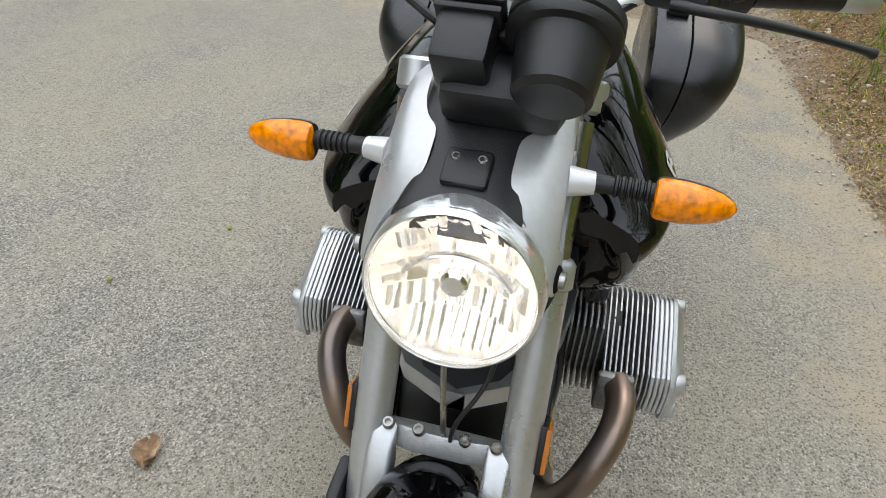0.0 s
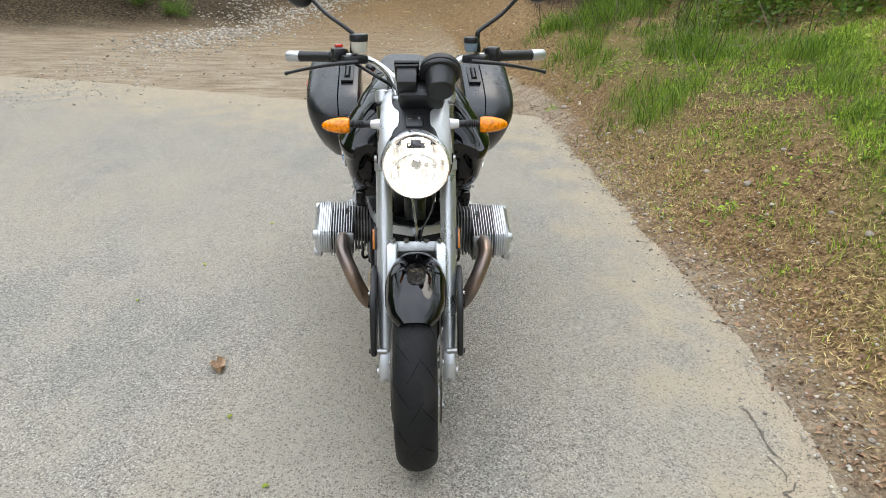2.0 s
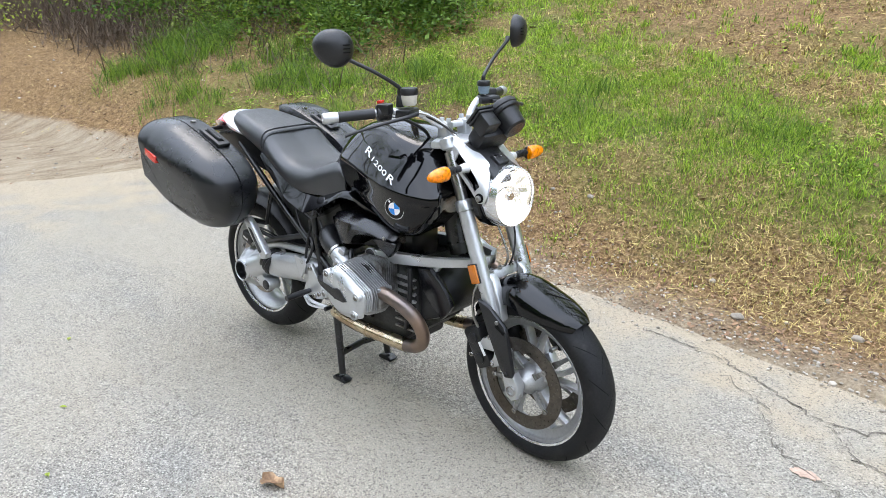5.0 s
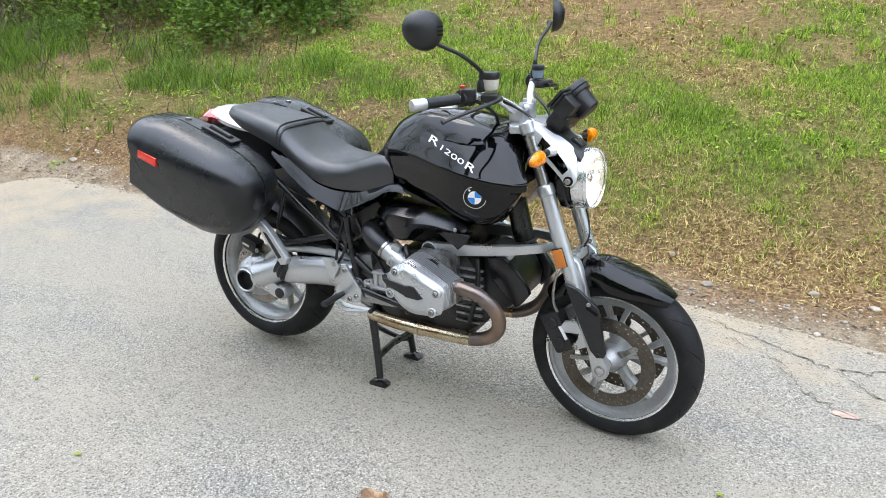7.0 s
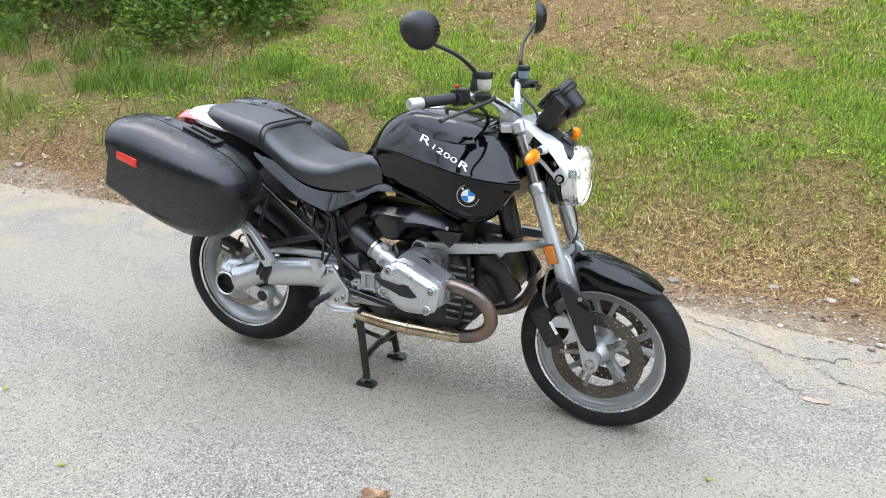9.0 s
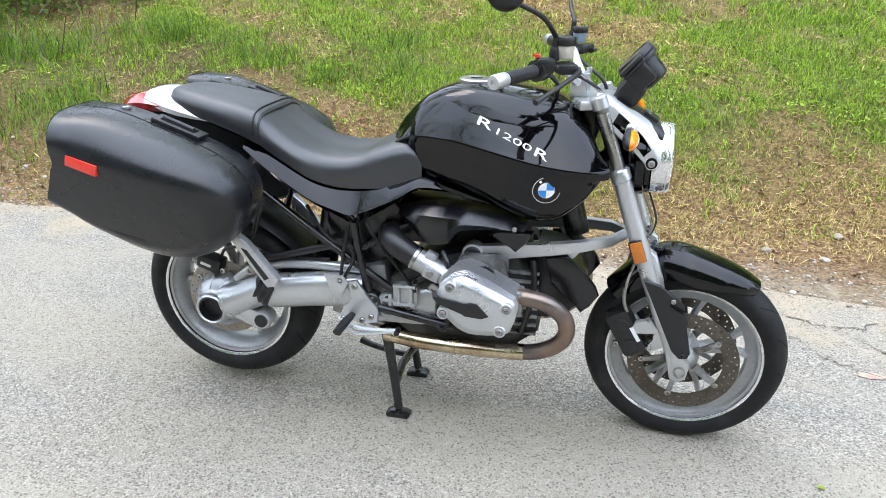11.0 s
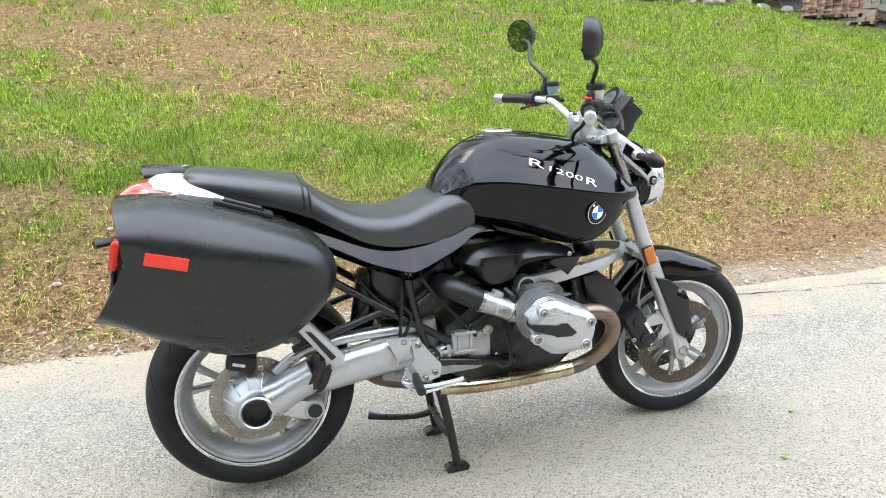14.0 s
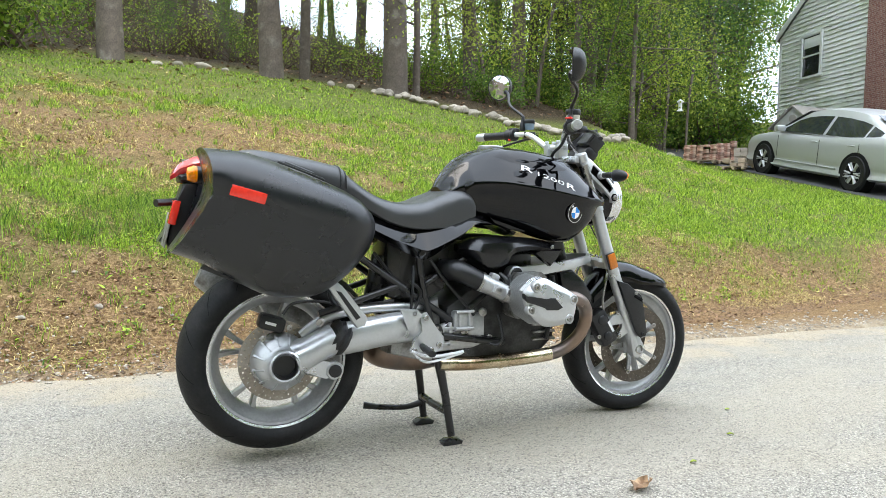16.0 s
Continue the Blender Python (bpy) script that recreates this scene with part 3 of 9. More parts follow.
M["rubber"] = material("tyre_rubber", (0.011, 0.011, 0.0115), 0.62, vary=0.3, scale=14, bump=0.4, bump_scale=400, tint=(0.024, 0.023, 0.022), tint_at=0.6, tint_scale=9)
M["groove"] = material("tread_groove", (0.008, 0.008, 0.008), 0.9)
M["silver"] = material("silver_paint", (0.56, 0.57, 0.58), 0.34, metal=0.75, vary=0.06, bump=0.05, bump_scale=700)
M["white_silver"] = material("pale_silver_paint", (0.74, 0.75, 0.76), 0.3, metal=0.35, vary=0.05, bump=0.03)
M["bracket"] = material("bracket_silver", (0.60, 0.605, 0.61), 0.36, metal=0.6, vary=0.06, bump=0.04, bump_scale=700)
M["alloy"] = material("cast_alloy", (0.48, 0.485, 0.49), 0.42, metal=0.7, vary=0.14, scale=18, bump=0.25, bump_scale=350, tint=(0.38, 0.37, 0.35), tint_at=0.66)
M["grime_alloy"] = material("grimy_alloy", (0.34, 0.34, 0.335), 0.5, metal=0.7, vary=0.3, scale=20, bump=0.3, tint=(0.12, 0.105, 0.09), tint_at=0.55, tint_scale=14)
# dark casting, with the shade between fins and deep in the engine coloured in
M["engine_dark"] = material("dark_and_shaded_casting", (0.055, 0.055, 0.054), 0.55, metal=0.4, vary=0.4, scale=16, bump=0.4, tint=(0.02, 0.019, 0.018), tint_at=0.5, tint_scale=11)
M["steel"] = material("brushed_steel", (0.40, 0.39, 0.375), 0.28, metal=1.0, vary=0.15, bump=0.1)
M["disc"] = material("brake_disc_steel", (0.12, 0.105, 0.088), 0.36, metal=0.7, vary=0.25, scale=30, bump=0.15, tint=(0.085, 0.068, 0.052), tint_at=0.55)
M["ring"] = material("polished_ring", (0.82, 0.82, 0.82), 0.2, metal=0.8, vary=0.05, bump=0.0)
M["chrome"] = material("chrome", (0.85, 0.85, 0.86), 0.06, metal=1.0, vary=0.03, bump=0.0, rough_vary=0.02)
M["pipe"] = material("heat_blued_pipe", (0.30, 0.215, 0.165), 0.36, metal=0.85, vary=0.12, scale=9, fine=40, bump=0.04, tint=(0.20, 0.165, 0.15), tint_at=0.5, tint_scale=6)
M["brass_pipe"] = material("straw_tinted_steel_pipe", (0.64, 0.54, 0.38), 0.24, metal=1.0, vary=0.3, scale=9, bump=0.06, tint=(0.42, 0.28, 0.17), tint_at=0.58, tint_scale=7)
M["frame"] = material("frame_black", (0.008, 0.008, 0.0085), 0.3, vary=0.2, bump=0.05)
M["amber"] = material("amber_lens", (0.92, 0.255, 0.0), 0.12, vary=0.5, scale=95, bump=0.7, bump_scale=120, coat=0.3)
M["amber_dull"] = material("amber_side_reflector", (0.55, 0.16, 0.015), 0.14, vary=0.15, bump=0.4, bump_scale=500, coat=0.5)
M["red"] = material("red_reflector", (0.72, 0.035, 0.02), 0.16, vary=0.12, scale=50, bump=0.3, bump_scale=500, coat=0.5)
M["red_lens"] = material("red_lamp_lens", (0.55, 0.02, 0.02), 0.1, vary=0.1, bump=0.05, coat=1.0)
M["white"] = material("white_enamel", (0.8, 0.8, 0.8), 0.25, vary=0.03, bump=0.0)
M["blue"] = material("blue_enamel", (0.02, 0.22, 0.62), 0.2, vary=0.03, bump=0.0)
M["pot"] = material("fluid_pot_plastic", (0.62, 0.58, 0.5), 0.35, vary=0.1, bump=0.0)
M["pot_blue"] = material("smoky_pot_plastic", (0.2, 0.27, 0.33), 0.25, vary=0.1, bump=0.0)
M["rust"] = material("rusty_lug", (0.3, 0.2, 0.13), 0.6, metal=0.4, vary=0.3)
M["mirror"] = material("mirror_glass", (0.9, 0.9, 0.9), 0.02, metal=1.0, vary=0.0, bump=0.0, rough_vary=0.0)


for key, level in (("gloss", 0.42), ("plastic", 0.5), ("satin", 0.6), ("case", 0.6), ("seat", 0.9), ("frame", 0.6), ("rubber", 0.25), ("groove", 0.1)):
    M[key].node_tree.nodes["Principled BSDF"].inputs["Specular IOR Level"].default_value = level


def glass(name, tint=(1, 1, 1), rough=0.0, ior=1.45):
    m = bpy.data.materials.new(name)
    m.use_nodes = True
    b = m.node_tree.nodes["Principled BSDF"]
    b.inputs["Base Color"].default_value = (*tint, 1)
    b.inputs["Roughness"].default_value, b.inputs["Transmission Weight"].default_value, b.inputs["IOR"].default_value = rough, 1.0, ior
    return m


def lamp_glow(name, colour, strength, base=(0.8, 0.8, 0.8), metal=1.0):
    m = material(name, base, 0.15, metal=metal, vary=0.2, scale=40, bump=0.6, bump_scale=60)
    b = m.node_tree.nodes["Principled BSDF"]
    b.inputs["Emission Color"].default_value = (*colour, 1)
    b.inputs["Emission Strength"].default_value = strength
    return m


def facet_glow(m, low, high):
    """Each reflector facet glows at its own strength, in place of the bulb's light."""
    nt = m.node_tree
    src, rg = nt.nodes.new("ShaderNodeObjectInfo"), nt.nodes.new("ShaderNodeMapRange")
    rg.inputs["To Min"].default_value, rg.inputs["To Max"].default_value = low, high
    nt.links.new(src.outputs["Random"], rg.inputs["Value"])
    nt.links.new(rg.outputs[0], nt.nodes["Principled BSDF"].inputs["Emission Strength"])
    return m


M["lens"] = glass("clear_lens")
M["reflector"] = facet_glow(lamp_glow("glowing_reflector", (1.0, 0.95, 0.85), 0.75), 0.3, 1.0)
M["bulb"] = lamp_glow("lit_bulb", (1.0, 0.9, 0.72), 5.0, metal=0.0)

bike = tagged(empty("motorcycle", pose(0, 0, 0)), "black roadster motorcycle with silver fork and panniers on its centre stand", "motorcycle")
FA, RA = Vector((0.745, 0, 0.296)), Vector((-0.740, 0, 0.345))
STEER = -4.0
axis_at, axis_dir = Vector((0.455, 0, 0.85)), Vector((-0.40, 0, 0.916)).normalized()
TURNED = Matrix.Translation(axis_at) @ Matrix.Rotation(radians(STEER), 4, axis_dir) @ Matrix.Translation(-axis_at)
RIGHT, LEFT = -1, 1


def bolt(name, at, way, parent, r=0.009, h=0.008, mat="steel"):
    """A socket-head screw: domed rim round a sunk hexagon."""
    b = BM()
    lathe(b, [(r, 0), (r, h * 0.8), (r * 0.85, h), (r * 0.5, h), (r * 0.45, h * 0.3), (0, h * 0.3)], at, way, 14)
    return part(name, b, M[mat], parent)


# wheels
def tyre_profile(R, rim, half, shoulder=0.72):
    """Half-round motorcycle tyre section, as (radius, across)."""
    outer = []
    for k in range(-10, 11):
        a = k / 10
        ang = a * radians(112)
        crown = R - (1 - math.cos(min(abs(ang), radians(90)))) * half * shoulder
        outer.append((crown if abs(a) < 0.82 else rim + 0.012 + (crown - rim - 0.012) * (1 - (abs(a) - 0.82) / 0.18), half * math.sin(ang) if abs(ang) < math.pi / 2 else math.copysign(half * (1 - 0.25 * (abs(ang) - math.pi / 2)), ang)))
    inner = [(rim + 0.002, half * 0.72), (rim + 0.02, half * 0.5), (rim + 0.02, -half * 0.5), (rim + 0.002, -half * 0.72)]
    return outer + inner


def crown_at(R, half, a, shoulder=0.72, lift=0.0006):
    ang = a * radians(112)
    return R - (1 - math.cos(min(abs(ang), radians(90)))) * half * shoulder + lift, half * math.sin(ang)


def treads(R, half, step, parent, seed):
    """Slanting rain grooves over the crown of the tyre."""
    rng = random.Random(seed)
    n = int(360 / step)
    for k in range(n):
        b = BM()
        for a0, a1, lead, shift, w in ((-0.62, -0.1, 26, 0, 0.0032), (0.12, 0.62, -26, step / 2, 0.0032), (-0.18, 0.2, 15, step * 0.3, 0.0026)):
            rows = []
            for s in range(7):
                t = s / 6
                a = a0 + (a1 - a0) * t
                r, y = crown_at(R, half, a)
                turn = radians(k * step + shift + lead * (abs(a) - abs(a0) if a0 * a1 > 0 else t - 0.5))
                ww = w * (0.35 + math.sin(math.pi * min(max(t, 0.05), 0.95))) * 0.5
                rows.append([b.verts.new(((r) * math.cos(turn + q * ww / R), y, r * math.sin(turn + q * ww / R))) for q in (-1, 1)])
            for p, q in zip(rows, rows[1:]):
                b.faces.new((p[0], p[1], q[1], q[0]))
        part("tread_groove", b, M["groove"], parent)


def brake_disc(r0, r1, thick, y, parent, holes=60, name="brake_disc"):
    """A drilled ring."""
    b = BM()
    seg, rows = holes * 3, 9
    rad = np.linspace(r0, r1, rows + 1)
    grid = [[b.verts.new((r * math.cos(2 * math.pi * i / seg), y, r * math.sin(2 * math.pi * i / seg))) for i in range(seg)] for r in rad]
    for j in range(rows):
        for i in range(seg):
            if j in (2, 4, 6) and i % 9 == {2: 1, 4: 4, 6: 7}[j] or (j == 7 and i % 9 == 2):
                continue
            k = (i + 1) % seg
            b.faces.new((grid[j][i], grid[j][k], grid[j + 1][k], grid[j + 1][i]))
    thicken(b, thick)
    return part(name, b, M["disc"], parent)


def spoke(r0, r1, y0, y1, spread, width, thick, turn, parent):
    """One forked spoke: two tapering arms from the hub out to the rim."""
    b = BM()
    for sgn in (-1, 1):
        rows = []
        for t in np.linspace(0, 1, 7):
            r = r0 + (r1 - r0) * t
            ang = radians(turn) + sgn * radians(spread) * (0.25 + 0.75 * t ** 1.2)
            wid = width * (1.0 - 0.45 * math.sin(math.pi * min(t * 0.8 + 0.1, 1))) / 2
            th = thick * (1 - 0.35 * t) / 2
            yc = y0 + (y1 - y0) * t
            way, side = Vector((math.cos(ang), 0, math.sin(ang))), Vector((-math.sin(ang), 0, math.cos(ang)))
            c = way * r + Vector((0, yc, 0))
            prof = [(-1, -0.6), (-0.6, -1), (0.6, -1), (1, -0.6), (1, 0.6), (0.6, 1), (-0.6, 1), (-1, 0.6)]
            rows.append([c + side * (wid * p) + Vector((0, th * q, 0)) for p, q in prof])
        loft(b, rows)
    return part("spoke", b, M["alloy"], parent)


def wheel(name, centre, R, half, rim_half, label, xf, spokes, discs, hub, steps, dished):
    w = empty(name, (xf if xf is not None else Matrix()) @ Matrix.Translation(centre), bike)
    w["label"] = label
    rim = 0.2185
    b = BM()
    lathe_closed(b, tyre_profile(R, rim, half), seg=96)
    tyre = part("tyre", b, M["rubber"], w, "worn black road tyre", 60)
    treads(R, half, steps, tyre, 4)
    h = rim_half
    b = BM()
    lathe_closed(b, [(rim + 0.013, h), (rim + 0.013, h - 0.006), (rim + 0.002, h - 0.009), (rim - 0.004, h - 0.022), (rim - 0.022, h * 0.35), (rim - 0.024, 0), (rim - 0.022, -h * 0.35), (rim - 0.004, -h + 0.022), (rim + 0.002, -h + 0.009), (rim + 0.013, -h + 0.006), (rim + 0.013, -h),
                     (rim + 0.006, -h), (rim + 0.004, -h + 0.008), (rim - 0.005, -h + 0.010), (rim - 0.008, -h + 0.018), (rim - 0.012, -h + 0.022), (rim - 0.034, -h * 0.35), (rim - 0.038, 0), (rim - 0.034, h * 0.35), (rim - 0.012, h - 0.022), (rim - 0.008, h - 0.018), (rim - 0.005, h - 0.010), (rim + 0.004, h - 0.008), (rim + 0.006, h)], seg=96)
    rim_part = part("rim", b, M["alloy"], w, "silver cast rim")
    for side in (-1, 1):
        b = BM()
        lathe_closed(b, [(rim + 0.0025, side * (h - 0.001)), (rim + 0.0145, side * (h - 0.001)), (rim + 0.0145, side * (h + 0.0035)), (rim + 0.009, side * (h + 0.005)), (rim + 0.0025, side * (h + 0.002))], seg=96)
        part("rim_edge", b, M["ring"], rim_part, "polished rim edge")
    b = BM()
    lathe(b, hub)
    part("hub", b, M["alloy"], w)
    for k in range(5):
        spoke(0.045, rim - 0.028, dished, 0.0, spokes, 0.028, 0.045, 72 * k + 18, w)
    for y, r1 in discs:
        d = brake_disc(r1 - 0.046, r1, 0.005, y, w)
        for k in range(5):
            a = radians(72 * k + 40)
            b = BM()
            c, s = math.cos(a), math.sin(a)
            rows = []
            for r, wid, dy in ((0.045, 0.012, 0.02), (0.07, 0.008, 0.01), (r1 - 0.055, 0.007, 0.0), (r1 - 0.036, 0.007, 0.0)):
                yy = y - math.copysign(dy, y)
                rows.append([(c * r - s * wid * p, yy + 0.0045 * q, s * r + c * wid * p) for p, q in ((-1, -1), (1, -1), (1, 1), (-1, 1))])
            loft(b, rows)
            part("disc_carrier", b, M["grime_alloy"], d)
            bolt("rivet", (c * (r1 - 0.042), y + math.copysign(0.003, y), s * (r1 - 0.042)), (0, math.copysign(1, y), 0), d, 0.0095, 0.004)
    return w


wheel("front_wheel", FA, 0.296, 0.060, 0.046, "silver alloy front wheel with two drilled brake discs", TURNED, 13, ((-0.072, 0.16), (0.072, 0.16)),
           [(0.0, -0.078), (0.02, -0.078), (0.026, -0.07), (0.045, -0.05), (0.052, -0.02), (0.052, 0.02), (0.045, 0.05), (0.026, 0.07), (0.02, 0.078), (0.0, 0.078)], 24, 0.0)
rw = wheel("rear_wheel", RA, 0.313, 0.090, 0.074, "silver alloy rear wheel held clear of the road", None, 13, ((-0.085, 0.1325),),
           [(0.026, 0.075), (0.034, 0.078), (0.06, 0.07), (0.07, 0.05), (0.075, -0.03), (0.06, -0.07), (0.026, -0.07), (0.026, 0.0)], 24, 0.02)

M["disc_rear"] = material("rear_brake_disc_steel", (0.36, 0.325, 0.285), 0.4, metal=0.5, vary=0.2, scale=30, bump=0.15, tint=(0.26, 0.22, 0.18), tint_at=0.55)
for ob in rw.children:
    if ob.name.startswith("brake_disc"):
        ob.data.materials[0] = M["disc_rear"]

# front fork
LEG = [(0.728, 0.283), (0.70, 0.36), (0.655, 0.475), (0.598, 0.625), (0.55, 0.752), (0.512, 0.86)]


def fork_leg(sy):
    y = 0.0965 * sy
    b = BM()
    tube(b, [(x, y, z) for x, z in LEG], [0.021, 0.021, 0.022, 0.0245, 0.0245, 0.0245], 24, 4)
    leg = part("fork_leg", b, M["silver"], bike, "silver-painted fork leg", xf=TURNED)
    b = BM()
    lathe(b, [(0.0245, 0), (0.0285, 0.003), (0.0285, 0.03), (0.024, 0.036), (0.018, 0.038)], (0.517, y, 0.847), (-0.36, 0, 0.93), 24)
    part("collar", b, M["silver"], leg)
    b = BM()
    tube(b, [(0.507, y, 0.872), (0.448, y, 1.03)], 0.0195, 20)
    part("stanchion", b, M["steel"], leg, "steel fork tube")
    b = BM()
    prism(b, [(0.692, 0.335), (0.712, 0.255), (0.735, 0.244), (0.757, 0.258), (0.763, 0.30), (0.735, 0.345)], y - 0.019, y + 0.019, 0.006)
    part("axle_clamp", b, M["silver"], leg)
    b = BM()
    lathe(b, [(0.018, -0.004), (0.018, 0.005), (0.0145, 0.006), (0.013, -0.002), (0, -0.002)], (FA.x - 0.008, y + 0.02 * sy, FA.z - 0.012), (0, sy, 0), 20)
    part("axle_end", b, M["steel"], leg)
    for dz, dx in ((0.012, 0.0), (0.05, -0.017)):
        bolt("pinch_bolt", (0.754 + dx, y, 0.262 + dz * 0.3), (0.9, 0, -0.3), leg, 0.007, 0.006)
    # caliper lugs and fender bracket
    b = BM()
    prism(b, [(0.64, 0.44), (0.60, 0.425), (0.585, 0.40), (0.60, 0.385), (0.66, 0.40), (0.655, 0.37), (0.63, 0.345), (0.645, 0.33), (0.695, 0.36)], y - 0.012, y + 0.008, 0.004)
    part("caliper_lug", b, M["silver"], leg)
    b = BM()
    prism(b, [(0.60, 0.655), (0.632, 0.634), (0.66, 0.56), (0.672, 0.502), (0.655, 0.485), (0.612, 0.60)], y * 0.6, y * 0.95, 0.006)
    part("fender_bracket", b, M["silver"], leg)
    # amber side reflector
    b = BM()
    box(b, (0.581, y + 0.032 * sy, 0.653), (0.034, 0.008, 0.062), 0.003, (0, -20, 0))
    ref = part("side_reflector", b, M["amber_dull"], bike, "amber side reflector on the fork", xf=TURNED)
    b = BM()
    box(b, (0.579, y + 0.026 * sy, 0.653), (0.038, 0.01, 0.067), 0.003, (0, -20, 0))
    part("reflector_base", b, M["plastic"], ref)


fork_leg(RIGHT)
fork_leg(LEFT)

b = BM()
prism(b, [(-0.075, 0.0), (-0.075, 0.02), (-0.03, 0.022), (-0.018, 0.012), (0.018, 0.012), (0.03, 0.022), (0.075, 0.02), (0.075, 0.0), (0.03, -0.012), (-0.03, -0.012)], -0.016, 0.016, 0.005, "xy")
bmesh.ops.transform(b, matrix=pose(0.60, 0, 0.635, -22, 0, 90), verts=b.verts)
brace = part("fork_brace", b, M["alloy"], bike, "cast fork brace", xf=TURNED)
for y in (-0.07, -0.03, 0.03, 0.07):
    bolt("brace_bolt", (0.606, y, 0.655), (0.38, 0, 0.92), brace, 0.008, 0.008)
b = BM()
tube(b, [(0.6, 0.0, 0.65), (0.613, 0.002, 0.69), (0.60, -0.004, 0.74), (0.575, -0.01, 0.80), (0.55, -0.004, 0.86)], 0.004, 8, 6)
part("brake_hose", b, M["steel"], bike, "grey brake hose down to the fork brace", xf=TURNED)
b = BM()
tube(b, [(0.61, 0.012, 0.655), (0.622, 0.02, 0.70), (0.60, 0.05, 0.76), (0.56, 0.06, 0.84)], 0.003, 8, 6)
part("cable", b, M["plastic"], bike, xf=TURNED)

# front fender
b = BM()
rings = []
for k in range(29):
    t = k / 28
    ang = radians(140 - t * 86)
    halfw = float(np.interp(t, [0, 0.3, 0.42, 0.56, 0.78, 0.93, 1], [0.06, 0.066, 0.078, 0.09, 0.084, 0.066, 0.042]))
    R = 0.318 + 0.038 * math.exp(-((t - 0.4) / 0.22) ** 2) - 0.004 * t
    drop = float(np.interp(t, [0, 0.35, 0.6, 1], [0.05, 0.085, 0.08, 0.03]))
    ring = []
    for j in range(-10, 11):
        a = j / 10 * math.pi / 2
        yy = halfw * math.copysign(abs(math.sin(a)) ** 0.85, a)
        rr = R - drop * (1 - math.cos(a) ** 0.8)
        ring.append((FA.x + rr * math.cos(ang), yy, FA.z + rr * math.sin(ang)))
    rings.append(ring)
loft(b, rings, closed=False, caps=False)
thicken(b, 0.004)
fender = part("front_fender", b, M["gloss"], bike, "gloss black front mudguard", 50, TURNED)
b = BM()
lathe(b, [(0.0115, -0.012), (0.0115, 0.003), (0.009, 0.0045), (0.006, 0.002), (0, 0.002)], (0.796, 0, 0.601), (0.35, 0, 0.93), 20)
part("fender_bolt", b, M["rust"], fender, "rusty bolt on the mudguard")


# black guards outside the fork legs, calipers and their hoses
def fork_guard(sy):
    b = BM()
    prism(b, [(0.604, 0.575), (0.652, 0.563), (0.722, 0.512), (0.728, 0.485), (0.758, 0.36), (0.752, 0.343), (0.728, 0.338), (0.705, 0.36), (0.655, 0.47)], sy * 0.120, sy * 0.138, 0.006)
    g = part("fork_guard", b, M["plastic"], bike, "matt black fork guard", xf=TURNED)
    b = BM()
    box(b, (0.705, sy * 0.139, 0.502), (0.042, 0.006, 0.012), 0.002, (0, 28, 0))
    part("slot", b, M["groove"], g)
    bolt("guard_screw", (0.735, sy * 0.138, 0.352), (0, sy, 0), g, 0.008, 0.006, "plastic")
    bolt("guard_screw", (0.692, sy * 0.138, 0.522), (0, sy, 0), g, 0.007, 0.005)
    b = BM()
    tube(b, [(0.735, sy * 0.09, 0.35), (0.735, sy * 0.128, 0.352)], 0.009, 10)
    part("spacer", b, M["steel"], g)


def caliper(sy):
    y = 0.076 * sy
    b = BM()
    box(b, (0.574, y, 0.378), (0.075, 0.066, 0.15), 0.014, (0, -30, 0))
    c = part("brake_caliper", b, M["plastic"], bike, "black four-piston brake caliper", xf=TURNED)
    for dz in (-0.028, 0.028):
        b = BM()
        lathe(b, [(0.02, 0), (0.02, 0.006), (0.016, 0.009), (0, 0.009)], (0.574 - dz * 0.55, y + 0.032 * sy, 0.378 + 1.2 * dz), (0, sy, 0), 18)
        part("piston_cover", b, M["plastic"], c)
    b = BM()
    box(b, (0.60, y + 0.0335 * sy, 0.385), (0.011, 0.002, 0.05), 0.0, (0, -32, 0))
    part("marking", b, M["white"], c, "white marking on the caliper")
    for x, z in ((0.632, 0.438), (0.644, 0.345), (0.548, 0.345)):
        bolt("caliper_bolt", (x, y + 0.024 * sy, z), (0, sy, 0), c, 0.009, 0.01)
    b = BM()
    tube(b, [(0.57, y + 0.02 * sy, 0.45), (0.557, y + 0.03 * sy, 0.50), (0.566, y + 0.035 * sy, 0.58), (0.585, y * 1.2, 0.63)], 0.005, 8, 6)
    part("hose", b, M["steel"], c)


for sy in (RIGHT, LEFT):
    fork_guard(sy)
    caliper(sy)

# head lamp
LAMP, LAMP_WAY = Vector((0.618, 0.004, 0.894)), Vector((0.9995, 0, 0.02)).normalized()
lamp = empty("headlight", TURNED, bike)
lamp["label"] = "round chrome-rimmed headlight, lit"
b = BM()
lathe(b, [(0.0, -0.155), (0.058, -0.152), (0.07, -0.142), (0.075, -0.108), (0.088, -0.088), (0.0985, -0.055), (0.099, -0.032), (0.0905, -0.028), (0.0895, -0.02), (0.0915, 0.0), (0.0912, 0.008), (0.0908, -0.01), (0.086, -0.03), (0.07, -0.056), (0.045, -0.072), (0.0, -0.075)], LAMP, LAMP_WAY, 56)
part("bucket", b, M["gloss"], lamp)
b = BM()
lathe_closed(b, [(0.092, -0.029), (0.0985, -0.028), (0.0992, -0.016), (0.0985, 0.004), (0.0965, 0.009), (0.098, 0.012), (0.0965, 0.019), (0.093, 0.022), (0.0905, 0.017), (0.0918, 0.0)], LAMP, LAMP_WAY, 72)
part("chrome_ring", b, M["ring"], lamp, "chrome headlight rim")
b = BM()
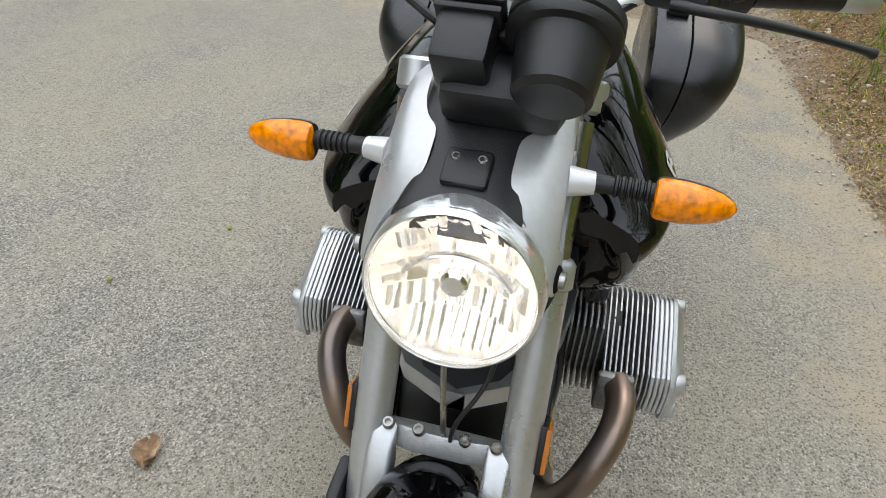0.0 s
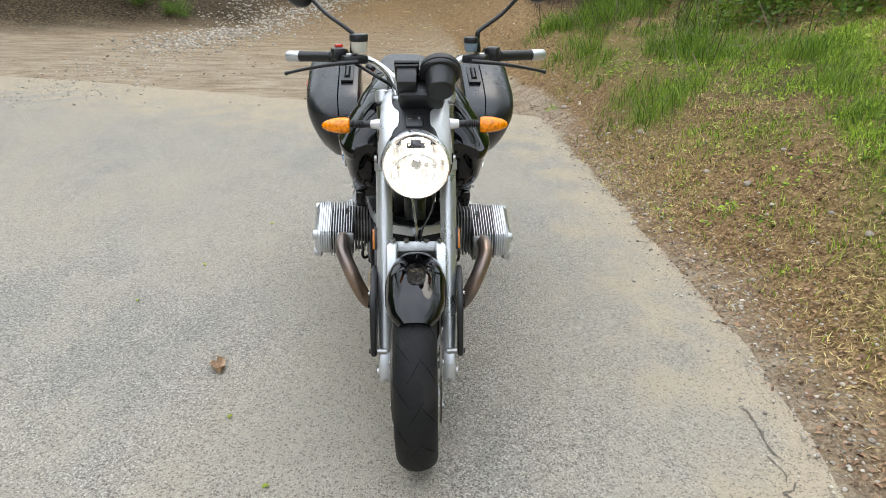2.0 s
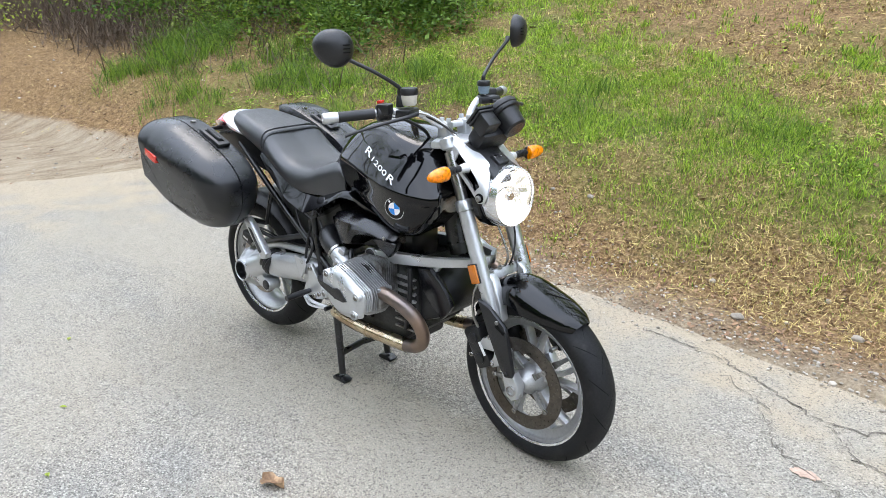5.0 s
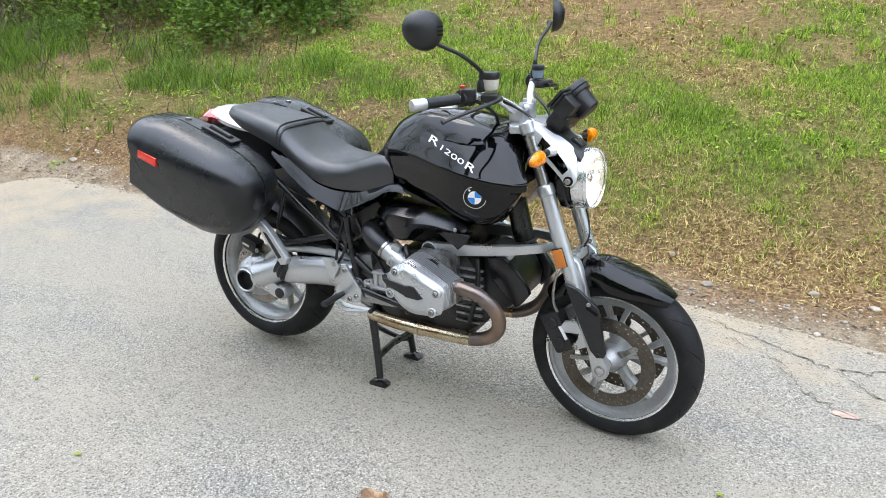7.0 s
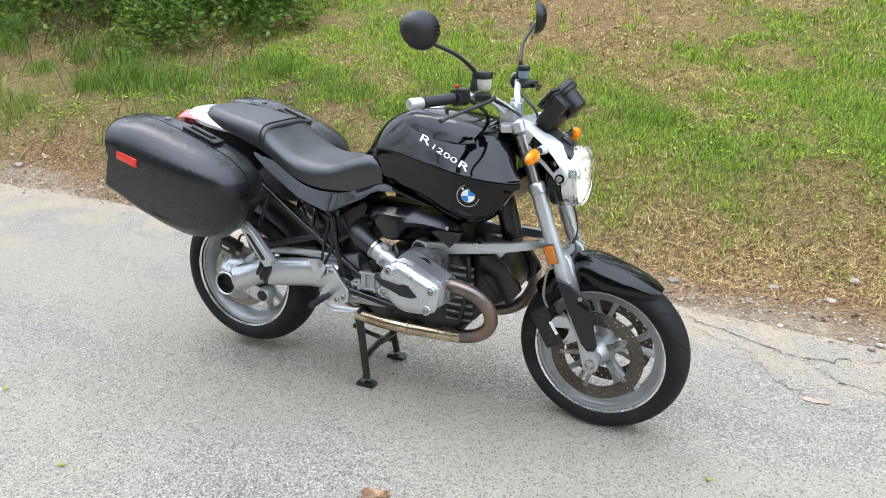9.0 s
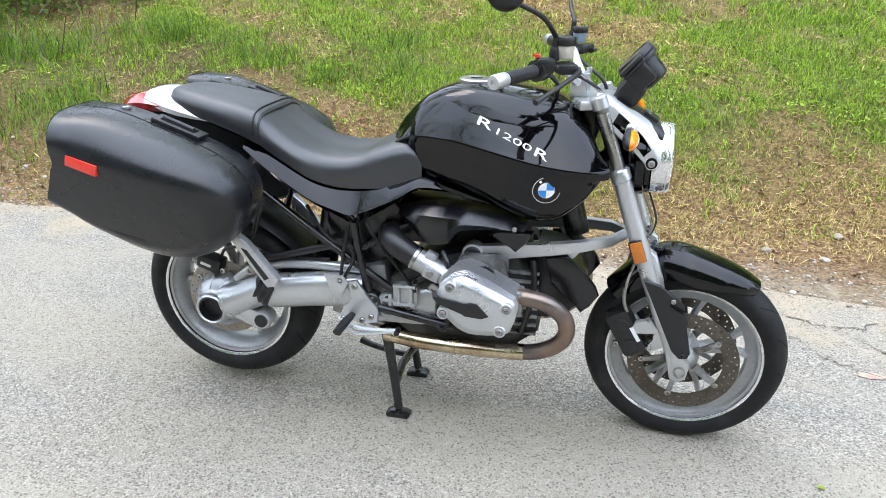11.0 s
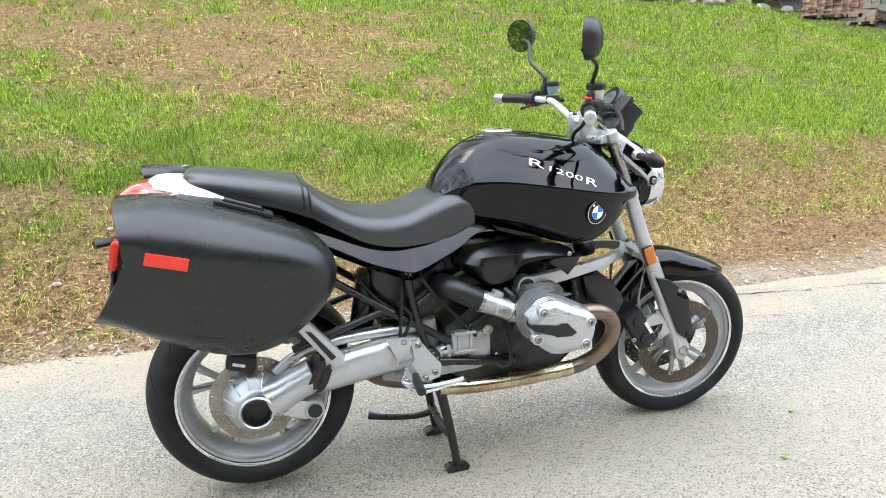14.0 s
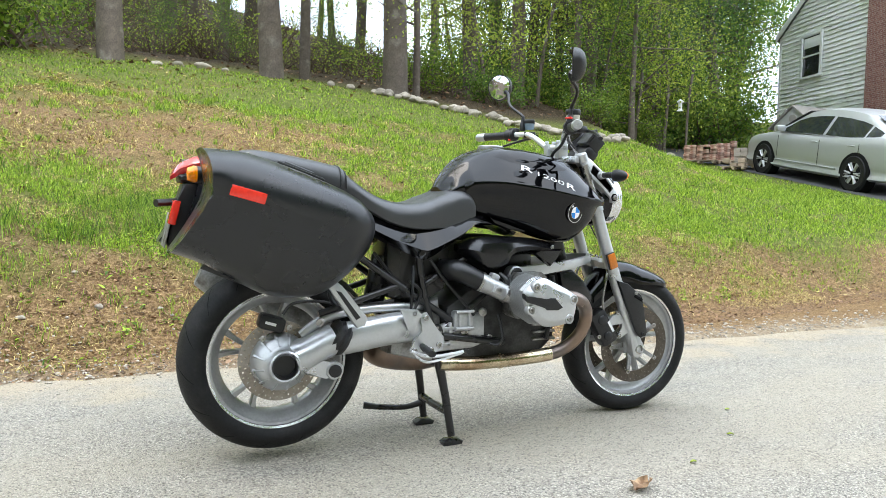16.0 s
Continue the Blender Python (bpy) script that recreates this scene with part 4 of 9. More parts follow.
lamp_turn = Vector((0, 0, 1)).rotation_difference(LAMP_WAY).to_matrix()
loft(b, [[LAMP + lamp_turn @ Vector((r * math.cos(2 * math.pi * i / 56), r * math.sin(2 * math.pi * i / 56), h)) for i in range(56)] for r, h in ((0.0908, 0.014), (0.080, 0.022), (0.060, 0.029), (0.034, 0.0325), (0.001, 0.034))], caps=False)
thicken(b, 0.003)
lens = part("lens", b, M["lens"], lamp, "clear glass lens")
lens.visible_shadow = False
lamp_u = Vector((0, 1, 0))
lamp_v = LAMP_WAY.cross(lamp_u)
lamp_v = lamp_v if lamp_v.z > 0 else -lamp_v


def in_lamp(u, v, h):
    """A place in the headlight: across, up and out along its axis."""
    return LAMP + lamp_u * u + lamp_v * v + LAMP_WAY * h


b = BM()
loft(b, [[LAMP + lamp_turn @ Vector((r * math.cos(2 * math.pi * i / 56), r * math.sin(2 * math.pi * i / 56), h)) for i in range(56)] for r, h in ((0.0904, 0.012), (0.088, 0.006), (0.079, -0.016), (0.06, -0.04), (0.04, -0.052), (0.002, -0.058))], caps=False)
shell = part("reflector", b, M["reflector"], lamp, "silvered reflector given its own glow")
# facets: narrow upright flutes outside, broad steps over and under the bulb
rf = random.Random(31)
for u0, u1, v0, v1 in [(u, u + 0.0115, v, v + hgt) for v, hgt in ((-0.078, 0.034), (-0.044, 0.026), (0.028, 0.03), (0.058, 0.024)) for u in np.arange(-0.0805, 0.08, 0.0115)] + [(sgn * a, sgn * (a + 0.022), v, v + 0.0155) for sgn in (-1, 1) for a in (0.014, 0.036, 0.058) for v in (-0.018, -0.0025, 0.013)]:
    if max(math.hypot(u, v) for u in (u0, u1) for v in (v0, v1)) > 0.086:
        k = 0.085 / max(math.hypot(u, v) for u in (u0, u1) for v in (v0, v1))
        if k < 0.86:
            continue
        u0, u1, v0, v1 = u0 * k, u1 * k, v0 * k, v1 * k
    tip, bulge = rf.uniform(-0.004, 0.004), 0.0022
    b = BM()
    grid = []
    for i in range(5):
        p = i / 4
        u = u0 + (u1 - u0) * (0.04 + 0.92 * p)
        col = []
        for j in range(3):
            q = j / 2
            v = v0 + (v1 - v0) * (0.04 + 0.92 * q)
            col.append(b.verts.new(in_lamp(u, v, -0.05 + 0.061 * (math.hypot(u, v) / 0.09) ** 2 + 0.004 + bulge * math.sin(math.pi * p) + tip * (q - 0.5) * 2)))
        grid.append(col)
    for i in range(4):
        for j in range(2):
            b.faces.new((grid[i][j], grid[i + 1][j], grid[i + 1][j + 1], grid[i][j + 1]))
    part("reflector_facet", b, M["reflector"], shell)
b = BM()
tube(b, [in_lamp(0.07 * math.sin(a), -0.036 + 0.062 * math.cos(a), -0.018) for a in np.linspace(-1.05, 1.05, 13)], 0.0065, 8, 2, 0.5)
part("reflector_band", b, M["ring"], shell)
b = BM()
lathe(b, [(0.011, -0.055), (0.011, -0.02), (0.007, -0.012), (0, -0.010)], LAMP, LAMP_WAY, 16)
part("bulb", b, M["bulb"], lamp)
b = BM()
lathe(b, [(0.016, -0.012), (0.016, 0.0), (0.012, 0.004), (0, 0.004)], LAMP, LAMP_WAY, 20)
part("bulb_shield", b, M["chrome"], lamp)


def lamp_bracket(sy):
    """Silver casting from the fork top, widening into a shield round the headlight."""
    inner = ((0.428, 0.070, 1.078), (0.462, 0.069, 1.072), (0.495, 0.068, 1.052), (0.515, 0.060, 1.038), (0.53, 0.047, 1.03), (0.553, 0.045, 1.016), (0.575, 0.047, 1.0), (0.592, 0.062, 0.978), (0.604, 0.08, 0.953), (0.611, 0.093, 0.925), (0.61, 0.1, 0.902), (0.602, 0.102, 0.889))
    crease = ((0.428, 0.096, 1.07), (0.458, 0.097, 1.06), (0.487, 0.099, 1.044), (0.506, 0.1, 1.03), (0.522, 0.1005, 1.018), (0.54, 0.101, 1.003), (0.558, 0.102, 0.985), (0.574, 0.103, 0.966), (0.588, 0.104, 0.944), (0.599, 0.106, 0.921), (0.604, 0.107, 0.902), (0.599, 0.107, 0.889))
    lower = ((0.428, 0.102, 1.04), (0.449, 0.103, 1.018), (0.466, 0.104, 0.998), (0.48, 0.105, 0.985), (0.495, 0.106, 0.972), (0.512, 0.107, 0.957), (0.53, 0.108, 0.942), (0.546, 0.109, 0.928), (0.56, 0.11, 0.915), (0.57, 0.11, 0.904), (0.576, 0.11, 0.895), (0.583, 0.11, 0.887))
    rows = []
    for p, q, r in zip(spline(inner, 3), spline(crease, 3), spline(lower, 3)):
        p, q, r = (Vector((v[0], v[1] * sy, v[2])) for v in (p, q, r))
        low = Vector((r.x - 0.006, r.y - 0.026 * sy, r.z - 0.006))
        rows.append([p + Vector((-0.008, 0, -0.012)), p, p.lerp(q, 0.5) + Vector((0.001, 0, 0.002)), p.lerp(q, 0.88), q.lerp(r, 0.12), q.lerp(r, 0.78), r, low])
    b = BM()
    loft(b, rows, closed=False, caps=False)
    # a long window through its side
    gone = [(rows[i][4] + rows[i][5] + rows[i + 1][4] + rows[i + 1][5]) / 4 for i in range(7, 24)]
    bmesh.ops.delete(b, geom=[f for f in b.faces if min((f.calc_center_median() - c).length for c in gone) < 0.001], context="FACES")
    thicken(b, 0.005)
    p = part("headlight_bracket", b, M["bracket"], bike, "silver headlight bracket", 40, TURNED)
    b = BM()
    lathe(b, [(0.0, -0.01), (0.0155, -0.01), (0.0155, 0.002), (0.013, 0.004), (0.0, 0.004)], (0.588, 0.107 * sy, 0.905), (0.1, sy, 0), 20)
    part("pivot_washer", b, M["groove"], p)
    for x, z, o in ((0.438, 1.052, 0.1), (0.588, 0.905, 0.11)):
        bolt("bracket_bolt", (x, o * sy, z), (0, sy, 0), p, 0.0095, 0.008)
    b = BM()
    lathe(b, [(0.019, -0.022), (0.0235, -0.018), (0.0235, 0.012), (0.02, 0.016), (0.0, 0.016)], (0.437, 0.0965 * sy, 1.058), (-0.36, 0, 0.93), 24)
    part("fork_top", b, M["silver"], p)


def turn_signal(sy):
    at = Vector((0.528, 0, 0.992))
    s = empty("turn_signal", TURNED, bike)
    s["label"] = "amber turn signal on a black stalk"
    b = BM()
    tube(b, [at + Vector((0, 0.10 * sy, 0)), at + Vector((-0.004, 0.128 * sy, 0))], [0.017, 0.0125], 16)
    part("boss", b, M["white_silver"], s)
    b = BM()
    ribs = [(0.0, 0.124), (0.0105, 0.126)]
    for k in range(6):
        ribs += [(0.0098, 0.148 + 0.0065 * k), (0.012, 0.1495 + 0.0065 * k), (0.012, 0.152 + 0.0065 * k), (0.0098, 0.1535 + 0.0065 * k)]
    lathe(b, ribs + [(0.0105, 0.195), (0.0, 0.196)], at + Vector((-0.005, 0, 0)), (0, sy, 0), 16)
    part("stalk", b, M["plastic"], s)
    ys = np.array([0.190, 0.1915, 0.196, 0.206, 0.222, 0.24, 0.256, 0.268, 0.273])
    rz = np.array([0.018, 0.0212, 0.0232, 0.0238, 0.0232, 0.0205, 0.0158, 0.009, 0.001])
    for nm, mt, x0, x1 in (("lens", "amber", 0.0, 1.0), ("housing", "plastic", -1.0, 0.0)):
        b = BM()
        rings = []
        for y, r in zip(ys, rz):
            ring = []
            for j in range(13):
                a = math.pi * (j / 12 - 0.5) + (0 if x1 else math.pi)
                ring.append(at + Vector((-0.004 + (0.9 if x1 else 0.85) * r * math.cos(a) + (0.006 if x1 else 0.005), y * sy, -0.002 + r * math.sin(a))))
            rings.append(ring)
        loft(b, rings)
        part(nm, b, M[mt], s)


for sy in (RIGHT, LEFT):
    lamp_bracket(sy)
    turn_signal(sy)

# black cowl between the brackets
b = BM()
rows = []
for x, z, w in spline(((0.465, 1.058, 0.078), (0.505, 1.04, 0.078), (0.54, 1.018, 0.066), (0.575, 0.998, 0.062), (0.598, 0.985, 0.066), (0.612, 0.975, 0.07)), 4):
    top = [(x + 0.006 * math.cos(a) - 0.002, w * math.sin(a), z + 0.02 * math.cos(a) ** 0.8 - 0.014) for a in np.linspace(math.pi / 2, -math.pi / 2, 15)]
    rows.append(top + [(x - 0.02, -w, z - 0.04), (x - 0.02, w, z - 0.04)])
loft(b, rows)
cowl = part("lamp_cowl", b, M["plastic"], bike, "matt black cowl above the headlight", xf=TURNED)
b = BM()
box(b, (0.572, 0, 1.005), (0.045, 0.05, 0.022), 0.005, (0, 32, 0))
part("cowl_latch", b, M["plastic"], cowl)
for y in (-0.014, 0.014):
    bolt("cowl_screw", (0.568, y, 1.017), (0.5, 0, 0.86), cowl, 0.0055, 0.004)
b = BM()
lathe_closed(b, [(0.099, -0.075), (0.106, -0.07), (0.106, -0.048), (0.099, -0.044)], LAMP, LAMP_WAY, 56)
part("cowl_hood", b, M["gloss"], cowl)

# instruments: a round dial and a squarer one, seen from behind
ins = empty("instruments", TURNED, bike)
ins["label"] = "black instrument pods above the headlight"
IN_WAY = Vector((-0.75, 0, 0.66)).normalized()
b = BM()
lathe(b, [(0.0, -0.062), (0.033, -0.061), (0.0395, -0.055), (0.0425, -0.034), (0.0455, -0.006), (0.047, 0.0), (0.0555, 0.002), (0.0575, 0.006), (0.0575, 0.013), (0.0545, 0.0155), (0.0575, 0.018), (0.0575, 0.03), (0.053, 0.037), (0.047, 0.032), (0.0, 0.03)], (0.532, 0.075, 1.132), IN_WAY, 40)
part("speedometer", b, M["plastic"], ins, "round black dial housing")
b = BM()
lathe(b, [(0.0375, 0.0), (0.0375, 0.001), (0, 0.001)], Vector((0.532, 0.075, 1.132)) + IN_WAY * 0.034, IN_WAY, 32)
part("dial_glass", b, M["gloss"], ins)
b = BM()
box(b, (0.535, -0.02, 1.118), (0.058, 0.058, 0.06), 0.006, (0, 41, 0))
display = part("display_box", b, M["plastic"], ins, "square black display housing")
for x, z, w, d in ((0.515, 1.137, 0.068, 0.008), (0.507, 1.145, 0.072, 0.01)):
    b = BM()
    box(b, (x, -0.02, z), (d, w, w), 0.003, (0, 41, 0))
    part("bezel", b, M["plastic"], display)
b = BM()
box(b, (0.512, 0.02, 1.074), (0.066, 0.135, 0.07), 0.018, (0, 38, 0))
box(b, (0.506, 0.024, 1.128), (0.022, 0.03, 0.03), 0.005, (0, 41, 0))
part("pod_base", b, M["plastic"], ins)

# handlebar with its controls
bar = empty("handlebar", TURNED, bike)
bar["label"] = "silver tubular handlebar with black grips"
b = BM()
half_bar = [(0.375, 0.0, 1.098), (0.372, 0.06, 1.1), (0.352, 0.10, 1.128), (0.335, 0.145, 1.152), (0.318, 0.19, 1.158), (0.27, 0.29, 1.156), (0.225, 0.40, 1.152)]
tube(b, [(x, -y, z) for x, y, z in half_bar[:0:-1]] + half_bar, 0.0112, 16, 5)
part("tube", b, M["white_silver"], bar)
b = BM()
prism(b, [(-0.125, 0.335), (-0.09, 0.40), (-0.05, 0.425), (0.05, 0.425), (0.09, 0.40), (0.125, 0.335), (0.08, 0.31), (-0.08, 0.31)], 1.035, 1.062, 0.008, "xy")
bmesh.ops.transform(b, matrix=Matrix(((0, 1, 0, 0.055), (1, 0, 0, 0), (0, 0, 1, 0), (0, 0, 0, 1))), verts=b.verts)
part("top_clamp", b, M["silver"], bar, "cast silver top fork clamp")
for sy in (-1, 1):
    b = BM()
    box(b, (0.376, 0.045 * sy, 1.082), (0.044, 0.034, 0.06), 0.007)
    part("riser", b, M["silver"], bar)
    for dx in (-0.016, 0.016):
        bolt("riser_bolt", (0.376 + dx, 0.045 * sy, 1.112), (0, 0, 1), bar, 0.008, 0.012, "silver")


def control(sy):
    P = lambda t: Vector(half_bar[4]).lerp(Vector(half_bar[6]), t) * 1.0
    def at(t, dx=0, dy=0, dz=0):
        p = P(t)
        return Vector((p.x + dx, p.y * sy + dy * sy, p.z + dz))
    way = (at(1) - at(0)).normalized()
    b = BM()
    n = 14
    tube(b, [at(0.36 + 0.5 * k / n) for k in range(n + 1)], [0.0175 if k in (0, n) else 0.0162 + 0.0006 * (k % 2) for k in range(n + 1)], 20)
    grip = part("grip", b, M["plastic"], bar, "ribbed black rubber grip")
    b = BM()
    lathe(b, [(0.0165, 0), (0.0175, 0.003), (0.0175, 0.044), (0.0155, 0.048), (0.006, 0.048), (0.005, 0.044), (0, 0.044)], at(0.865), way, 24)
    part("bar_end", b, M["silver"], grip, "silver bar-end weight")
    b = BM()
    lathe(b, [(0.015, 0), (0.026, 0.002), (0.027, 0.012), (0.0245, 0.015), (0.0245, 0.028), (0.026, 0.031), (0.026, 0.044), (0.015, 0.046)], at(0.13), way, 20)
    box(b, at(0.24, 0.012, 0, 0.012), (0.045, 0.042, 0.036), 0.008, (0, 0, -22 * sy))
    sw = part("switch_housing", b, M["plastic"], bar)
    b = BM()
    box(b, at(0.24, -0.008, 0, 0.034 if sy < 0 else -0.02), (0.014, 0.026, 0.009), 0.003, (0, 0, -22 * sy))
    part("switch", b, M["red"], sw, "red switch")
    b = BM()
    box(b, at(-0.02, 0.032, 0, -0.002), (0.05, 0.075, 0.026), 0.007, (0, 0, -22 * sy))
    part("lever_clamp", b, M["plastic"], bar)
    b = BM()
    tube(b, [at(-0.08, 0.056, 0, -0.006), at(0.15, 0.084, 0, -0.008), at(0.45, 0.094, 0, -0.016), at(0.75, 0.096, 0, -0.028), at(0.96, 0.095, 0, -0.038), at(1.03, 0.094, 0, -0.042)], [0.009, 0.008, 0.007, 0.0062, 0.006, 0.0085], 12, 5, 0.8)
    part("lever", b, M["plastic"], bar, "black hand lever")
    # fluid pot
    c = at(-0.06, 0.022, -0.006, 0.018)
    k = 1.0 if sy < 0 else 0.8
    b = BM()
    lathe(b, [(0.0, 0.0), (0.02 * k, 0.0), (0.0235 * k, 0.006), (0.026 * k, 0.034 * k)], c, (0, 0, 1), 28)
    pot = part("fluid_reservoir", b, M["pot" if sy < 0 else "pot_blue"], bar, "translucent fluid reservoir")
    b = BM()
    lathe(b, [(0.027 * k, 0.033 * k), (0.0285 * k, 0.035 * k), (0.0285 * k, 0.05 * k), (0.026 * k, 0.054 * k), (0, 0.054 * k)], c, (0, 0, 1), 28)
    part("cap", b, M["plastic"], pot, "black screw cap")


def mirror(sy):
    m = empty("mirror", TURNED, bike)
    m["label"] = "black oval mirror on a long stalk"
    top = Vector((0.228, -0.362, 1.357) if sy < 0 else (0.302, 0.382, 1.372))
    b = BM()
    tube(b, [(0.322, 0.19 * sy, 1.175), (0.324, 0.192 * sy, 1.222), (0.322, 0.2 * sy, 1.238), (0.30, 0.27 * sy, 1.285), (top.x + 0.012, 0.318 * sy, top.z - 0.036), (top.x + 0.006, 0.337 * sy, top.z - 0.022)], [0.0085, 0.0075, 0.0065, 0.006, 0.0065, 0.0105], 12, 5)
    part("stem", b, M["plastic"], m)
    b = BM()
    lathe(b, [(0.0125, 0), (0.0135, 0.004), (0.011, 0.03), (0.0085, 0.036)], (0.322, 0.19 * sy, 1.172), (0, 0, 1), 14)
    part("foot", b, M["plastic"], m)
    b = BM()
    face = Vector((-0.85, 0.55, 0.02) if sy < 0 else (-0.88, -0.45, 0.02)).normalized()
    side = Vector((0, 0, 1)).cross(face).normalized()
    up = face.cross(side)
    rings = []
    for d, k in ((0.0, 0.93), (0.004, 1.0), (-0.006, 0.99), (-0.02, 0.9), (-0.032, 0.7), (-0.039, 0.4), (-0.041, 0.1)):
        ring = []
        for j in range(36):
            a = 2 * math.pi * j / 36
            egg = 1 + 0.12 * math.sin(a)
            tilt = 0.25
            u, v = 0.062 * k * egg * math.cos(a), 0.056 * k * math.sin(a)
            ring.append(top + face * d + side * (u * 0.97 - v * tilt * sy) + up * (v + u * tilt * sy * 0.6))
        rings.append(ring)
    loft(b, rings[1:])
    part("shell", b, M["plastic"], m)
    b = BM()
    vs = [b.verts.new(p + face * 0.0045) for p in rings[0]]
    b.faces.new(vs)
    part("glass", b, M["mirror"], m, "mirror glass")
    b = BM()
    for k in range(3):
        box(b, top - face * 0.0345 + side * (0.036 * sy) + up * (0.012 - 0.011 * k), (0.004, 0.022, 0.0035), 0.001, (0, 0, 20 * sy))
    part("vent", b, M["groove"], m)


for sy in (RIGHT, LEFT):
    control(sy)
    mirror(sy)
for pts, r, mt in (([(0.325, -0.14, 1.15), (0.38, -0.09, 1.12), (0.44, -0.06, 1.075), (0.47, -0.045, 1.0), (0.46, -0.03, 0.9)], 0.0045, "plastic"),
                   ([(0.33, -0.16, 1.15), (0.36, -0.12, 1.145), (0.40, -0.075, 1.11), (0.455, -0.058, 1.06)], 0.0055, "steel"),
                   ([(0.33, 0.15, 1.15), (0.38, 0.10, 1.12), (0.44, 0.07, 1.07), (0.46, 0.05, 0.95)], 0.005, "plastic"),
                   ([(0.31, -0.2, 1.145), (0.33, -0.12, 1.10), (0.32, -0.07, 1.06), (0.33, -0.05, 0.98)], 0.006, "plastic")):
    b = BM()
    tube(b, pts, r, 8, 6)
    part("control_cable", b, M[mt], bar)

# tank
TANK = [  # x, top, bottom, half width, height of the side crease
    (-0.150, 0.930, 0.850, 0.105, 0.900), (-0.125, 0.972, 0.836, 0.122, 0.918), (-0.08, 1.022, 0.822, 0.140, 0.936), (-0.03, 1.056, 0.812, 0.158, 0.945),
    (0.05, 1.083, 0.795, 0.186, 0.945), (0.13, 1.084, 0.772, 0.212, 0.935), (0.21, 1.076, 0.745, 0.234, 0.922), (0.29, 1.062, 0.728, 0.245, 0.908),
    (0.36, 1.046, 0.738, 0.240, 0.897), (0.42, 1.020, 0.778, 0.224, 0.890), (0.455, 0.99, 0.83, 0.206, 0.886), (0.474, 0.945, 0.868, 0.192, 0.888)]


def tank_ring(x, zt, zb, w, zc):
    half = spline([(0, zt), (0.30 * w, zt - 0.004), (0.56 * w, zt - 0.022), (0.82 * w, zc + 0.42 * (zt - zc)), (0.965 * w, zc + 0.014), (w, zc), (0.985 * w, zc - 0.018), (0.93 * w, zc - 0.35 * (zc - zb)), (0.87 * w, zb + 0.3 * (zc - zb)), (0.78 * w, zb + 0.018), (0.62 * w, zb), (0.3 * w, zb + 0.004), (0, zb + 0.006)], 4)
    pts = [(y, z) for y, z in half] + [(-y, z) for y, z in half[-2:0:-1]]
    out = []
    for y, z in pts:
        back = 0.055 * np.clip((x - 0.30) / 0.19, 0, 1) * (1 - min(abs(y) / w, 1) ** 2) + 0.05 * np.clip((-0.05 - x) / 0.1, 0, 1) * 0
        nose = 0.13 * np.clip((-0.06 - x) / 0.09, 0, 1) * min(abs(y) / w, 1) ** 1.5 * np.clip((zt - z) / 0.05, 0, 1) * 0.4
        out.append((x - back + nose, y, z))
    return out


stations = spline(TANK, 4)
b = BM()
loft(b, [tank_ring(*s) for s in stations])
tank = part("fuel_tank", b, M["gloss"], bike, "gloss black fuel tank", 30)
from mathutils.bvhtree import BVHTree
tank_bvh = BVHTree.FromPolygons([v.co[:] for v in tank.data.vertices], [p.vertices[:] for p in tank.data.polygons])
# raised flute on each flank of the tank's top
for sy in (RIGHT, LEFT):
    b = BM()
    rows = []
    for t in np.linspace(0, 1, 12):
        x = 0.03 + 0.29 * t
        w = 0.026 * math.sin(math.pi * t) ** 0.6 + 0.001
        i = int(np.argmin(np.abs(stations[:, 0] - x)))
        yc = (0.64 + 0.06 * t) * stations[i][3]
        h = 0.011 * math.sin(math.pi * t) ** 0.5
        top_z = lambda y: tank_bvh.ray_cast(Vector((x, sy * y, 1.4)), Vector((0, 0, -1)))[0].z
        rows.append([(x, sy * (yc - w), top_z(yc - w) - 0.003), (x, sy * (yc - 0.7 * w), top_z(yc - 0.7 * w) + 0.7 * h), (x, sy * (yc - 0.1 * w), top_z(yc - 0.1 * w) + h), (x, sy * (yc + 0.75 * w), top_z(yc + 0.75 * w) + 0.8 * h), (x, sy * (yc + w), top_z(yc + w) - 0.004), (x, sy * yc, top_z(yc) - 0.02)])
    loft(b, rows)
    part("tank_flute", b, M["gloss"], tank)
b = BM()
lathe(b, [(0.05, -0.012), (0.05, 0.004), (0.046, 0.008), (0.02, 0.009), (0.018, 0.006), (0, 0.006)], (0.083, 0, 1.082), (0.02, 0, 1), 40)
cap = part("filler_cap", b, M["steel"], tank, "silver filler cap")
b = BM()
box(b, (0.083, 0, 1.090), (0.034, 0.008, 0.004), 0.001)
part("key_flap", b, M["plastic"], cap)



def on_tank(x, z, sy, lift=0.0012):
    hit = tank_bvh.ray_cast(Vector((x, sy * 0.6, z)), Vector((0, -sy, 0)))
    p = hit[0] if hit[0] is not None else Vector((x, sy * 0.23, z))
    return Vector((p.x, p.y + sy * lift, p.z)), hit[1]


